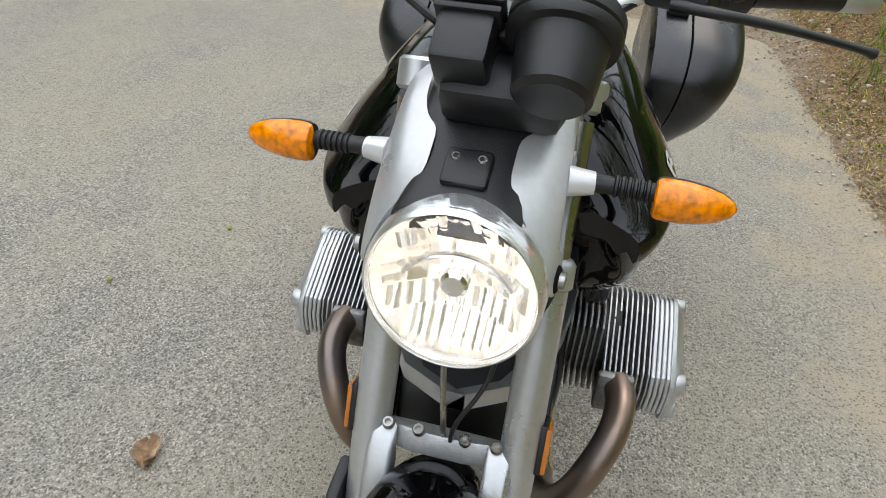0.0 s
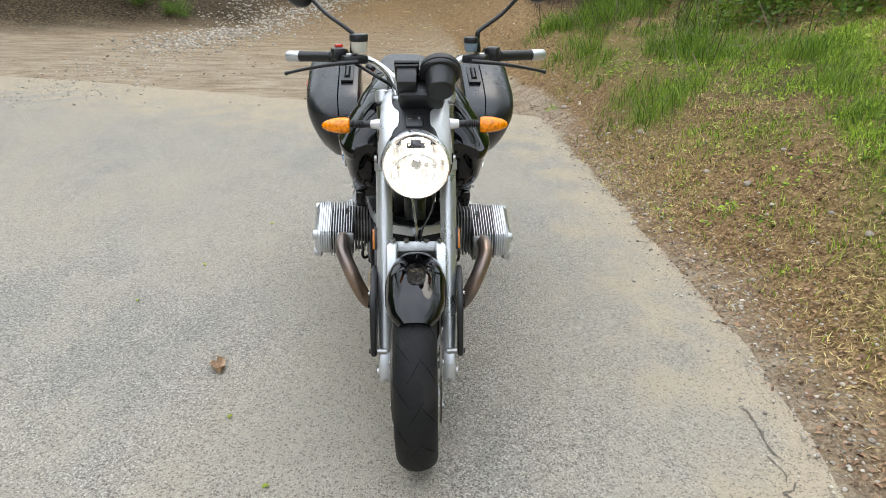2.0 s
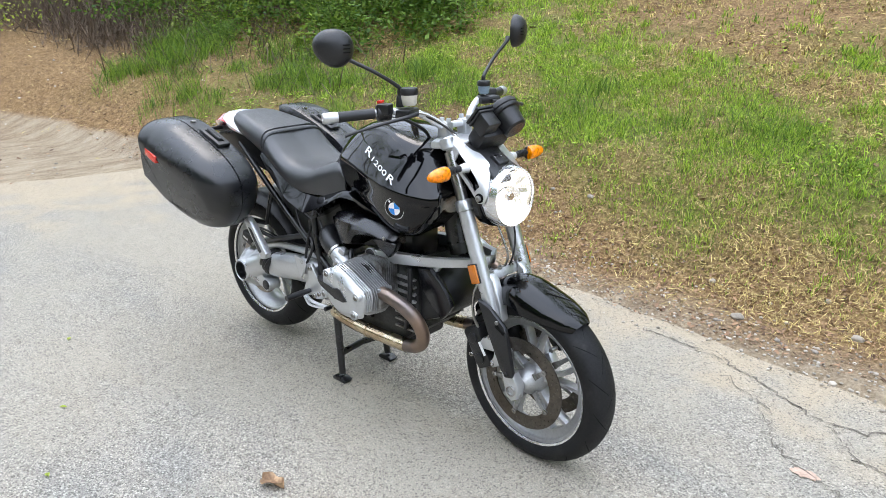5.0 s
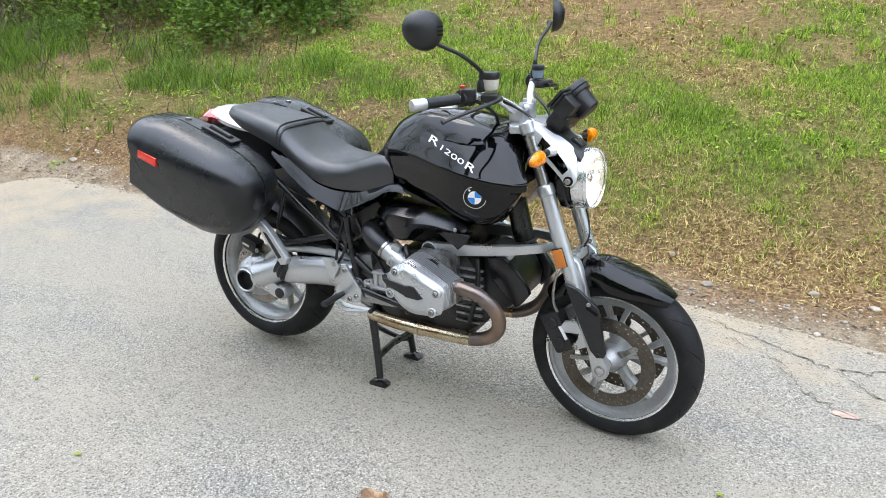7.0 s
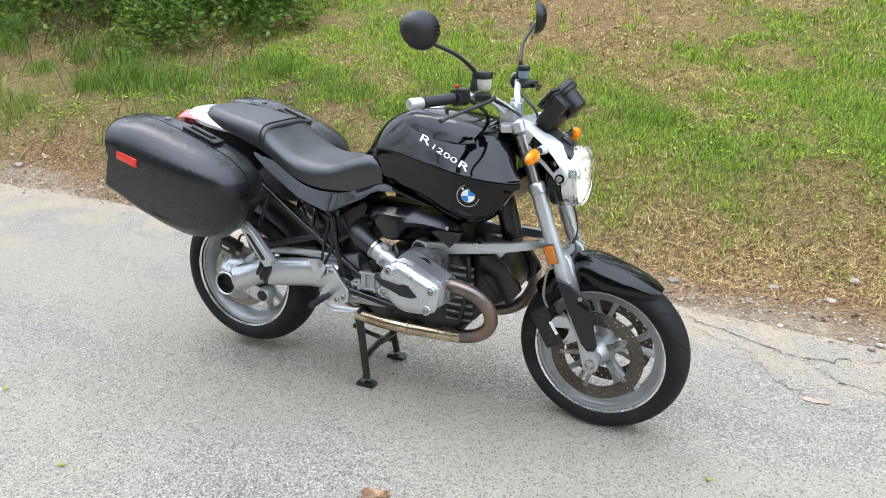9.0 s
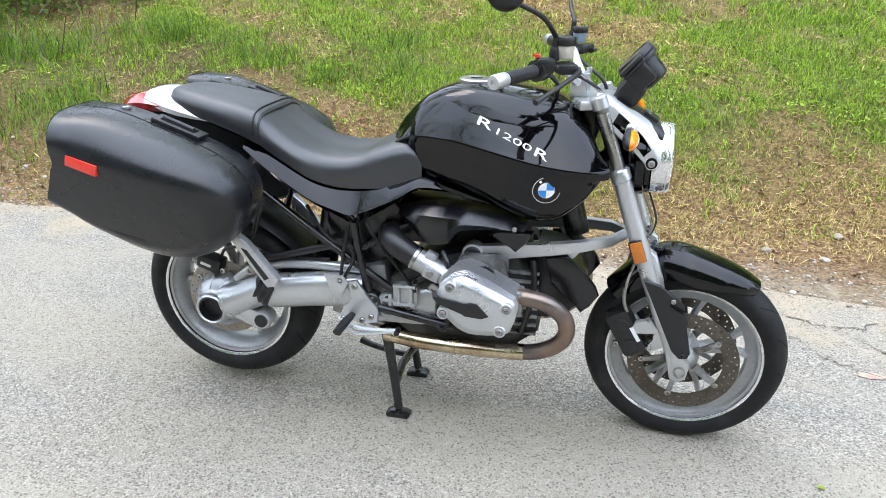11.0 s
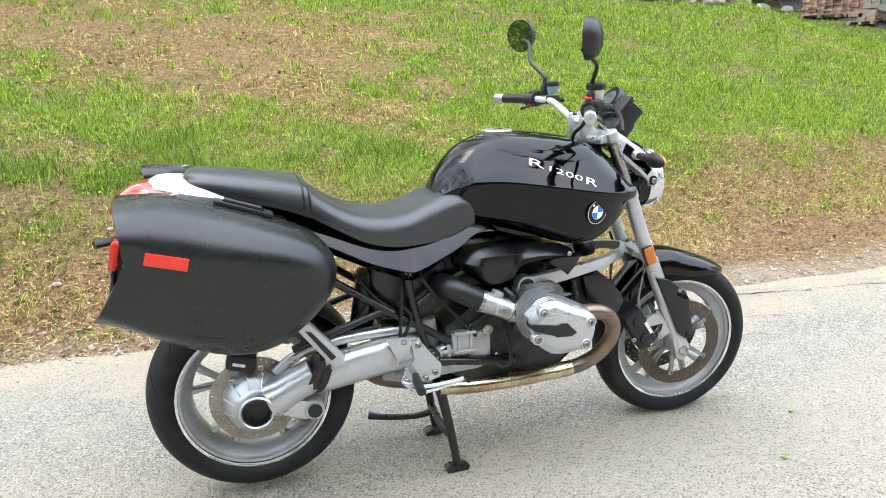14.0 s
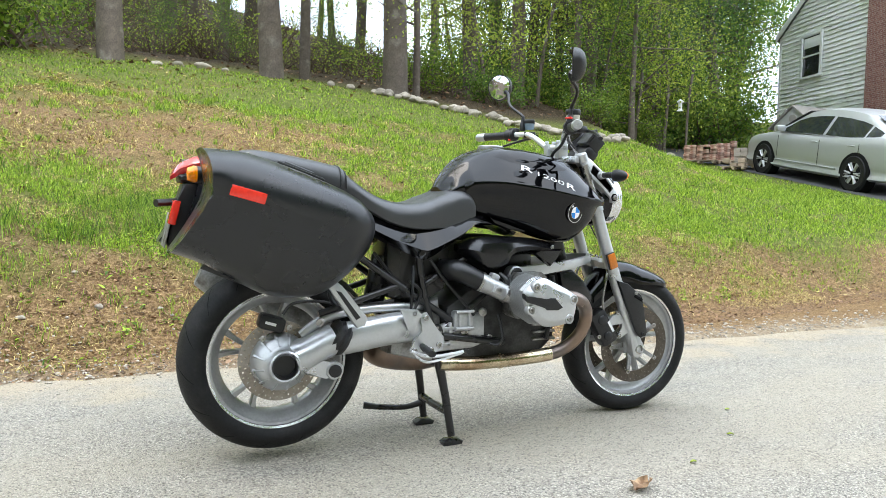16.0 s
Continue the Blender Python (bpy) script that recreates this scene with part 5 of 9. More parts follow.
def marking(text, x0, z0, x1, z1, size, sy, bold=0.0, gap=1.0):
    """Lettering laid on the tank's flank."""
    cu = bpy.data.curves.new("lettering", "FONT")
    cu.body, cu.size, cu.offset, cu.space_character, cu.resolution_u = text, 1.0, bold, gap, 3
    tmp = new("lettering", cu)
    bpy.context.view_layer.update()
    me = bpy.data.meshes.new_from_object(tmp.evaluated_get(bpy.context.evaluated_depsgraph_get()))
    bpy.data.objects.remove(tmp)
    b = BM()
    b.from_mesh(me)
    bmesh.ops.triangulate(b, faces=b.faces[:])
    bmesh.ops.subdivide_edges(b, edges=[e for e in b.edges if e.calc_length() > 0.2], cuts=2)
    xs = [v.co.x for v in b.verts]
    lo, hi = min(xs), max(xs)
    way = Vector((x1 - x0, z1 - z0))
    up = Vector((-way.y, way.x)).normalized()
    for v in b.verts:
        t = (v.co.x - lo) / (hi - lo)
        if sy > 0:
            t = 1 - t
        q = Vector((x0, z0)) + way * t + up * (v.co.y * size)
        v.co = on_tank(q.x, q.y, sy)[0]
    part("tank_lettering", b, M["white"], tank, "white model lettering")


for sy in (RIGHT, LEFT):
    if sy < 0:
        marking("R", 0.116, 0.995, 0.158, 0.982, 0.030, sy, 0.008)
        marking("1200", 0.172, 0.976, 0.268, 0.940, 0.021, sy)
        marking("R", 0.277, 0.934, 0.312, 0.920, 0.028, sy, 0.012)
    else:
        marking("R", 0.264, 0.930, 0.306, 0.912, 0.042, sy, 0.03)
        marking("1200", 0.148, 0.979, 0.252, 0.937, 0.030, sy)
        marking("R", 0.098, 0.998, 0.138, 0.984, 0.046, sy, 0.03)
    # round enamel badge, drawn as plain quarters
    c, nrm = on_tank(0.315, 0.842, sy, 0.0)
    nrm = Vector((0.22, sy * 0.94, -0.12)).normalized()
    badge = empty("badge", Matrix(), bike)
    badge["label"] = "round black, blue and white enamel badge"
    b = BM()
    lathe(b, [(0.036, -0.02), (0.037, 0.001), (0.035, 0.0032), (0.0, 0.0034)], c, nrm, 40)
    part("disc", b, M["gloss"], badge)
    for r0, r1, h in ((0.0352, 0.0372, 0.0042), (0.0215, 0.0226, 0.005)):
        b = BM()
        lathe_closed(b, [(r0, 0), (r0, h), (r1, h), (r1, 0)], c, nrm, 40)
        part("rim", b, M["chrome"], badge)
    q = Vector((0, 0, 1)).rotation_difference(nrm).to_matrix()
    flat = (Vector((0, 0, 1)) - nrm * nrm.z).normalized()
    other = nrm.cross(flat)
    for k in range(4):
        b = BM()
        vs = [b.verts.new(c + nrm * 0.0046)]
        for j in range(9):
            a = math.pi / 2 * (k + j / 8)
            vs.append(b.verts.new(c + nrm * 0.0046 + (flat * math.cos(a) + other * math.sin(a)) * 0.0214))
        b.faces.new(vs)
        part("quarter", b, M["blue" if k % 2 else "white"], badge)
    for k in (-1, 0, 1):
        b = BM()
        a = 0.62 * k
        o = c + nrm * 0.0042 + (flat * math.cos(a) + other * math.sin(a)) * 0.0288
        u, v = flat * math.cos(a) + other * math.sin(a), other * math.cos(a) - flat * math.sin(a)
        b.faces.new([b.verts.new(o + u * du * 0.0032 + v * dv * 0.0032) for du, dv in ((-1, -1), (1, -1), (1, 1), (-1, 1))])
        part("badge_mark", b, M["white"], badge)

# black air ducts under the tank
for sy in (RIGHT, LEFT):
    b = BM()
    rows = []
    for x, z0, z1, y0, y1 in ((-0.115, 0.70, 0.725, 0.10, 0.145), (-0.07, 0.668, 0.742, 0.10, 0.178), (-0.02, 0.632, 0.75, 0.10, 0.202), (0.02, 0.634, 0.752, 0.10, 0.212), (0.05, 0.645, 0.752, 0.10, 0.215), (0.078, 0.68, 0.752, 0.10, 0.214), (0.15, 0.69, 0.748, 0.10, 0.21), (0.22, 0.682, 0.738, 0.11, 0.205), (0.262, 0.69, 0.72, 0.13, 0.192)):
        zm = (z0 + z1) / 2
        ring = [(y0, z0), (y0 + 0.5 * (y1 - y0), z0 - 0.004), (y1 - 0.012, z0 + 0.014), (y1, zm), (y1 - 0.008, z1 - 0.02), (y0 + 0.6 * (y1 - y0), z1), (y0, z1)]
        rows.append([(x, sy * y, z) for y, z in ring])
    smooth_rows = np.stack([spline(np.array([r[j] for r in rows]), 3) for j in range(7)], 1)
    loft(b, smooth_rows)
    duct = part("air_duct", b, M["satin"], bike, "matt black air duct below the tank", 28)
    b = BM()
    prism(b, [(0.15, 0.695), (0.20, 0.702), (0.285, 0.705), (0.268, 0.672), (0.238, 0.642), (0.205, 0.674)], sy * 0.165, sy * 0.196, 0.006)
    part("duct_tip", b, M["satin"], duct)
    bolt("duct_screw", (0.235, sy * 0.206, 0.715), (0, sy, 0), duct, 0.007, 0.005)

# seat: rider and pillion, one cover in two panels
SEAT_R = [(-0.030, 0.865, 0.826, 0.120), (-0.085, 0.905, 0.80, 0.135), (-0.13, 0.922, 0.785, 0.142), (-0.18, 0.902, 0.782, 0.148), (-0.24, 0.877, 0.778, 0.155), (-0.31, 0.871, 0.782, 0.16), (-0.38, 0.880, 0.80, 0.16), (-0.44, 0.905, 0.832, 0.158), (-0.50, 0.945, 0.868, 0.155), (-0.535, 0.975, 0.89, 0.152)]
SEAT_P = [(-0.535, 0.976, 0.89, 0.150), (-0.545, 0.986, 0.892, 0.150), (-0.60, 1.000, 0.915, 0.146), (-0.68, 1.015, 0.94, 0.138), (-0.76, 1.028, 0.96, 0.124), (-0.82, 1.034, 0.975, 0.104), (-0.855, 1.030, 0.99, 0.075), (-0.866, 1.018, 1.0, 0.045)]


def seat_ring(x, zt, zb, w, dish):
    half = spline([(0, zt - dish), (0.4 * w, zt - 0.5 * dish), (0.74 * w, zt - 0.004), (0.92 * w, zt - 0.018), (w, zt - 0.045 if zt - zb > 0.08 else (zt + zb) / 2), (0.99 * w, zb + 0.012), (0.93 * w, zb), (0.4 * w, zb), (0, zb)], 4)
    fwd = 0.085 * np.clip((x + 0.2) / 0.12, 0, 1)
    pts = [(y, z) for y, z in half] + [(-y, z) for y, z in half[-2:0:-1]]
    return [(x + fwd * min(abs(y) / w, 1) ** 2 - 0.11 * np.clip((x + 0.12) / 0.09, 0, 1), y, z) for y, z in pts]


seat = empty("saddle", Matrix(), bike)
seat["label"] = "black vinyl dual seat with stitched pillion"
b = BM()
loft(b, [seat_ring(*s, 0.006) for s in spline(SEAT_R, 4)])
part("rider_seat", b, M["seat"], seat, "", 60)
b = BM()
loft(b, [seat_ring(*s, 0.0) for s in spline(SEAT_P, 4)])
part("pillion_seat", b, M["seat"], seat, "", 60)
for k in (0, 1):
    ring = seat_ring(*spline(SEAT_R if not k else SEAT_P, 12)[-2 if not k else 14], 0.0)
    up = [p for p in ring if p[2] > 0.9]
    up.sort(key=lambda p: p[1])
    b = BM()
    tube(b, [(p[0], p[1] * 1.006, p[2] + 0.002) for p in up[::3]], 0.0028, 6, 3)
    part("seam", b, M["plastic"], seat)

# glossy side panels under the seat
for sy in (RIGHT, LEFT):
    b = BM()
    low = [(-0.60, 0.86), (-0.53, 0.80), (-0.45, 0.758), (-0.373, 0.722), (-0.30, 0.69), (-0.262, 0.674), (-0.235, 0.678), (-0.187, 0.705), (-0.11, 0.752), (-0.05, 0.79), (0.03, 0.792)]
    top = [(-0.60, 0.905), (-0.53, 0.875), (-0.45, 0.832), (-0.373, 0.79), (-0.30, 0.772), (-0.262, 0.768), (-0.235, 0.77), (-0.187, 0.778), (-0.11, 0.80), (-0.05, 0.826), (0.03, 0.812)]
    rows = []
    for (x, z0), (_, z1) in zip(low, top):
        w = 0.180 - 0.05 * np.clip((-0.38 - x) / 0.22, 0, 1) - 0.03 * np.clip((x + 0.12) / 0.12, 0, 1)
        zm = z0 + 0.4 * (z1 - z0)
        rows.append([(x, sy * (w - 0.042), z1 + 0.01), (x, sy * (w - 0.006), zm + 0.006), (x, sy * w, zm - 0.004), (x, sy * (w - 0.03), z0), (x, sy * (w - 0.1), z0 + 0.004), (x, sy * (w - 0.1), z1 + 0.02)])
    sm = np.stack([spline(np.array([r[j] for r in rows]), 3) for j in range(6)], 1)
    loft(b, sm)
    sp = part("side_panel", b, M["gloss"], bike, "gloss black side panel under the seat", 35)
    b = BM()
    box(b, (-0.21, sy * 0.168, 0.728), (0.03, 0.004, 0.004), 0.001)
    part("panel_clip", b, M["plastic"], sp)
    b = BM()
    prism(b, [(-0.005, 0.826), (0.02, 0.80), (0.09, 0.775), (0.145, 0.768), (0.15, 0.776), (0.06, 0.796)], sy * 0.10, sy * 0.158, 0.004)
    part("front_flash", b, M["gloss"], sp)

# tail: silver cowl, lamp, plate holder
b = BM()
rows = []
for x, zt, zb, w in ((-0.70, 0.972, 0.945, 0.128), (-0.76, 0.99, 0.95, 0.127), (-0.82, 1.006, 0.957, 0.122), (-0.87, 1.018, 0.966, 0.112), (-0.91, 1.024, 0.978, 0.10), (-0.94, 1.023, 0.992, 0.086), (-0.955, 1.016, 1.004, 0.07)):
    ring = [(0, zt), (0.6 * w, zt - 0.003), (0.9 * w, zt - 0.014), (w, (zt + zb) / 2 - 0.008), (0.95 * w, zb), (0, zb)]
    rows.append([(x, y, z) for y, z in ring] + [(x, -y, z) for y, z in ring[-2:0:-1]])
loft(b, rows)
part("tail_cowl", b, M["white_silver"], bike, "silver tail cowl")
tl = empty("tail_light", Matrix(), bike)
tl["label"] = "red tail light under the silver cowl"
b = BM()
rows = []
for x, zt, zb, w in ((-0.86, 0.998, 0.96, 0.112), (-0.91, 1.010, 0.96, 0.106), (-0.96, 1.014, 0.958, 0.096), (-1.0, 1.006, 0.955, 0.084), (-1.04, 0.985, 0.945, 0.064), (-1.066, 0.95, 0.93, 0.035)):
    ring = [(0, zt), (0.7 * w, zt - 0.004), (w, (zt + zb) / 2), (0.8 * w, zb), (0, zb)]
    rows.append([(x, y, z) for y, z in ring] + [(x, -y, z) for y, z in ring[-2:0:-1]])
loft(b, rows)
part("lens", b, M["red_lens"], tl)
b = BM()
prism(b, [(-0.85, 0.985), (-0.98, 0.962), (-1.045, 0.945), (-1.04, 0.925), (-0.95, 0.915), (-0.86, 0.92)], -0.07, 0.07, 0.008)
part("housing", b, M["plastic"], tl)
b = BM()
prism(b, [(-0.98, 0.93), (-1.03, 0.92), (-1.055, 0.85), (-1.08, 0.74), (-1.068, 0.70), (-1.04, 0.74), (-1.01, 0.84)], -0.062, 0.062, 0.008)
ph = part("plate_holder", b, M["plastic"], bike, "black number-plate holder")
b = BM()
box(b, (-1.077, 0, 0.775), (0.004, 0.19, 0.11), 0.002, (0, 12, 0))
part("number_plate", b, M["grime_alloy"], ph, "plate seen edge on")
b = BM()
box(b, (-1.06, -0.085, 0.83), (0.022, 0.075, 0.075), 0.004, (0, 14, 0))
part("rear_reflector", b, M["red"], ph, "red rear reflector")
b = BM()
tube(b, [(-1.05, -0.04, 0.862), (-1.11, -0.07, 0.858)], 0.015, 10, flat=0.8)
part("plate_lamp", b, M["plastic"], ph)
for sy in (RIGHT, LEFT):
    b = BM()
    tube(b, [(-0.985, sy * 0.05, 0.945), (-0.99, sy * 0.15, 0.945)], 0.009, 12)
    ts = part("rear_turn_signal", b, M["plastic"], bike, "rear turn signal with an orange lens")
    b = BM()
    lathe(b, [(0.0, -0.03), (0.018, -0.028), (0.026, -0.01), (0.024, 0.0)], (-1.0, sy * 0.165, 0.945), (1, 0, 0), 18)
    part("lens", b, M["amber"], ts)
    b = BM()
    lathe(b, [(0.025, 0.0), (0.022, 0.02), (0.008, 0.036), (0, 0.037)], (-1.0, sy * 0.165, 0.945), (1, 0, 0), 18)
    part("shell", b, M["plastic"], ts)

# panniers
CASE = [(-1.008, 1.013), (-1.008, 1.013), (-0.95, 1.012), (-0.88, 1.005), (-0.78, 0.975), (-0.67, 0.935), (-0.575, 0.893), (-0.522, 0.85), (-0.497, 0.80), (-0.508, 0.735), (-0.552, 0.672), (-0.625, 0.622), (-0.71, 0.600), (-0.80, 0.608), (-0.91, 0.648), (-1.005, 0.692), (-1.09, 0.722), (-1.09, 0.722), (-1.044, 0.79), (-1.008, 0.85), (-0.991, 0.90), (-0.99, 0.95), (-0.998, 0.99)]


CASE_OUT = 0.05  # the case on the silencer's side stands further out


def case_ring(y, inset, sy):
    """The case's outline at a distance from the wheel, drawn in towards its long middle line; the rear edge stays sharp."""
    p = spline(CASE, 5, closed=True)
    a, b = np.array((-0.95, 0.87)), np.array((-0.65, 0.76))
    t = np.clip(((p - a) @ (b - a)) / ((b - a) @ (b - a)), 0, 1)
    d = p - (a + t[:, None] * (b - a))
    d /= np.linalg.norm(d, axis=1)[:, None]
    edge, foot = np.clip((-0.90 - p[:, 0]) / 0.07, 0, 1), np.clip((0.80 - p[:, 1]) / 0.14, 0, 1)
    k = inset * (1 - 0.5 * foot)
    d[:, 1] = (1 - edge) * d[:, 1] + 0.72 * edge * np.clip((p[:, 1] - 0.87) / 0.143, -1, 1)
    q = p - d * np.stack([k * (1 - 0.97 * edge), k], -1)
    q[:, 1] -= 0.022 * np.clip((0.78 - q[:, 1]) / 0.16, 0, 1) * np.clip((-0.5 - q[:, 0]) / 0.15, 0, 1) * np.clip((q[:, 0] + 1.05) / 0.2, 0, 1)
    # nothing stands out behind the plane of the rear edge
    rear = spline(CASE[17:] + CASE[:1], 6)
    q[:, 0] = np.maximum(q[:, 0], np.interp(q[:, 1], rear[:, 1], rear[:, 0]))
    # the lid draws in a little towards its lower rear corner
    low = np.clip((0.95 - q[:, 1]) / 0.23, 0, 1)
    pull = 0.032 * np.clip((-0.68 - q[:, 0]) / 0.40, 0, 1) ** 1.6 * low * np.clip((y - 0.30) / 0.14, 0, 1)
    # and the whole lid leans in below its shoulder
    lean = (0.06 + 0.06 * np.clip((q[:, 0] + 0.9) / 0.35, 0, 1)) * np.clip((0.89 - q[:, 1]) / 0.28, 0, 1) ** 1.4 * np.clip((y - 0.24) / 0.2, 0, 1)
    out = CASE_OUT if sy > 0 else 0.0
    return [(x, sy * (y + out - e - f), z) for (x, z), e, f in zip(q, pull, lean)]


def pannier(sy):
    out = CASE_OUT if sy > 0 else 0.0
    b = BM()
    loft(b, [case_ring(y, i, sy) for y, i in ((0.205, 0.05), (0.205, 0.03), (0.215, 0.006), (0.235, 0.0), (0.298, 0.0), (0.3, 0.004))])
    bmesh.ops.remove_doubles(b, verts=b.verts[:], dist=1e-4)
    p = part("pannier", b, M["case"], bike, "matt black hard side case", 50)
    b = BM()
    loft(b, [case_ring(y, i, sy) for y, i in ((0.3015, 0.006), (0.304, 0.001), (0.34, 0.002), (0.374, 0.008), (0.402, 0.019), (0.424, 0.034), (0.44, 0.052), (0.452, 0.074), (0.459, 0.098), (0.462, 0.118))])
    bmesh.ops.remove_doubles(b, verts=b.verts[:], dist=1e-4)
    lid = part("lid", b, M["case"], p, "rounded black case lid", 50)
    b = BM()
    box(b, (-0.897, sy * (0.4535 + out), 0.885), (0.096, 0.016, 0.03), 0.002, (0, 15, sy * 3))
    part("red_reflector", b, M["red"], lid, "red reflector strip")
    b = BM()
    lathe(b, [(0.013, -0.003), (0.013, 0.003), (0.010, 0.004), (0.008, 0.0015), (0, 0.0015)], (-0.876, sy * (0.265 + out), 1.005), (-0.1, 0, 1), 20)
    part("lock", b, M["steel"], p, "small round lock")
    b = BM()
    box(b, (-0.715, sy * (0.262 + out), 0.958), (0.15, 0.055, 0.012), 0.003, (0, 19.5, 0))
    latch = part("latch_plate", b, M["plastic"], p)
    b = BM()
    box(b, (-0.715, sy * (0.262 + out), 0.9645), (0.105, 0.026, 0.004), 0.001, (0, 19.5, 0))
    part("latch_recess", b, M["groove"], latch)
    b = BM()
    tube(b, [(-0.762, sy * (0.262 + out), 0.984), (-0.672, sy * (0.262 + out), 0.952)], 0.0065, 10)
    part("latch_handle", b, M["plastic"], latch)
    b = BM()
    tube(b, [(-1.0, sy * (0.285 + out), 0.684), (-0.89, sy * (0.285 + out), 0.636)], 0.012, 10)
    part("hinge", b, M["plastic"], p)
    return p


pannier(RIGHT)
pannier(LEFT)

# engine
eng = empty("engine", Matrix(), bike)
eng["label"] = "air-cooled flat twin engine in grey alloy"
b = BM()
prism(b, [(-0.17, 0.36), (-0.15, 0.50), (-0.06, 0.56), (0.06, 0.60), (0.24, 0.60), (0.30, 0.52), (0.31, 0.36), (0.22, 0.285), (-0.05, 0.275)], -0.125, 0.125, 0.02)
part("crankcase", b, M["engine_dark"], eng)
for sy in (RIGHT, LEFT):
    for k in range(8):
        b = BM()
        box(b, (0.255, sy * 0.128, 0.36 + 0.028 * k), (0.10, 0.016, 0.009), 0.003)
        part("case_rib", b, M["grime_alloy"], eng)
    b = BM()
    tube(b, [(0.285, sy * 0.135, 0.60), (0.292, sy * 0.142, 0.52), (0.28, sy * 0.14, 0.44), (0.26, sy * 0.135, 0.36)], 0.009, 10, 5)
    part("breather_tube", b, M["plastic"], eng)
b = BM()
prism(b, [(-0.36, 0.34), (-0.34, 0.50), (-0.17, 0.53), (-0.15, 0.36), (-0.25, 0.31)], -0.105, 0.105, 0.02)
part("gearbox", b, M["grime_alloy"], eng)
b = BM()
box(b, (0.03, 0, 0.3), (0.44, 0.18, 0.05), 0.02)
part("oil_pan", b, M["engine_dark"], eng)
for k in range(9):
    b = BM()
    box(b, (-0.12 + 0.04 * k, 0, 0.282), (0.006, 0.15, 0.024), 0.002)
    part("pan_rib", b, M["engine_dark"], eng)
b = BM()
box(b, (0.05, 0, 0.66), (0.38, 0.15, 0.14), 0.03)
part("airbox", b, M["frame"], eng)
b = BM()
prism(b, [(0.29, 0.62), (0.36, 0.61), (0.42, 0.56), (0.442, 0.51), (0.435, 0.465), (0.40, 0.43), (0.33, 0.40), (0.29, 0.40)], -0.105, 0.105, 0.02)
part("front_cover", b, M["plastic"], eng, "black front engine cover")
for sy in (RIGHT, LEFT):
    b = BM()
    prism(b, [(0.32, 0.61), (0.38, 0.62), (0.43, 0.58), (0.468, 0.53), (0.478, 0.505), (0.452, 0.468), (0.43, 0.445), (0.40, 0.49), (0.34, 0.53)], sy * 0.108, sy * 0.135, 0.008)
    part("oil_cooler_cover", b, M["satin"], eng)
    b = BM()
    box(b, (-0.095, sy * 0.135, 0.45), (0.08, 0.035, 0.075), 0.01)
    part("starter_cover", b, M["alloy"], eng)
    b = BM()
    for dx in (-0.02, 0.02):
        tube(b, [(-0.095 + dx, sy * 0.155, 0.42), (-0.095 + dx, sy * 0.155, 0.49)], 0.007, 8)
    for dz in (0.425, 0.485):
        tube(b, [(-0.13, sy * 0.158, dz), (-0.06, sy * 0.158, dz)], 0.0065, 8)
    part("throttle_bracket", b, M["alloy"], eng)
    b = BM()
    prism(b, [(-0.235, 0.36), (-0.225, 0.42), (-0.12, 0.455), (-0.03, 0.478), (0.0, 0.462), (0.0, 0.36), (-0.05, 0.345), (-0.2, 0.34)], sy * 0.10, sy * 0.138, 0.016)
    cover = part("clutch_housing", b, M["alloy"], eng, "cast alloy housing behind the cylinder")
    for x, z, sx_, sz in ((-0.175, 0.40, 0.012, 0.075), (-0.145, 0.405, 0.012, 0.085), (-0.16, 0.425, 0.06, 0.012), (-0.16, 0.375, 0.075, 0.014)):
        b = BM()
        box(b, (x, sy * 0.14, z), (sx_, 0.016, sz), 0.004)
        part("housing_rib", b, M["alloy"], cover)
    bolt("housing_bolt", (-0.088, sy * 0.137, 0.408), (0, sy, 0), cover, 0.015, 0.008)
    bolt("case_bolt", (-0.01, sy * 0.127, 0.475), (0, sy, 0), eng, 0.017, 0.008)
    bolt("case_bolt", (0.02, sy * 0.127, 0.38), (0, sy, 0), eng, 0.012, 0.008)

HEAD = [(0.042, 0.54), (0.044, 0.572), (0.085, 0.611), (0.12, 0.621), (0.165, 0.604), (0.256, 0.556), (0.266, 0.525), (0.258, 0.478), (0.235, 0.45), (0.135, 0.44), (0.072, 0.48)]


def grown(outline, d, shift=0.0):
    p = np.array(outline)
    c = p.mean(0)
    v = p - c
    return [tuple(q + (shift, 0)) for q in c + v * (1 + d / np.linalg.norm(v, axis=1)[:, None])]


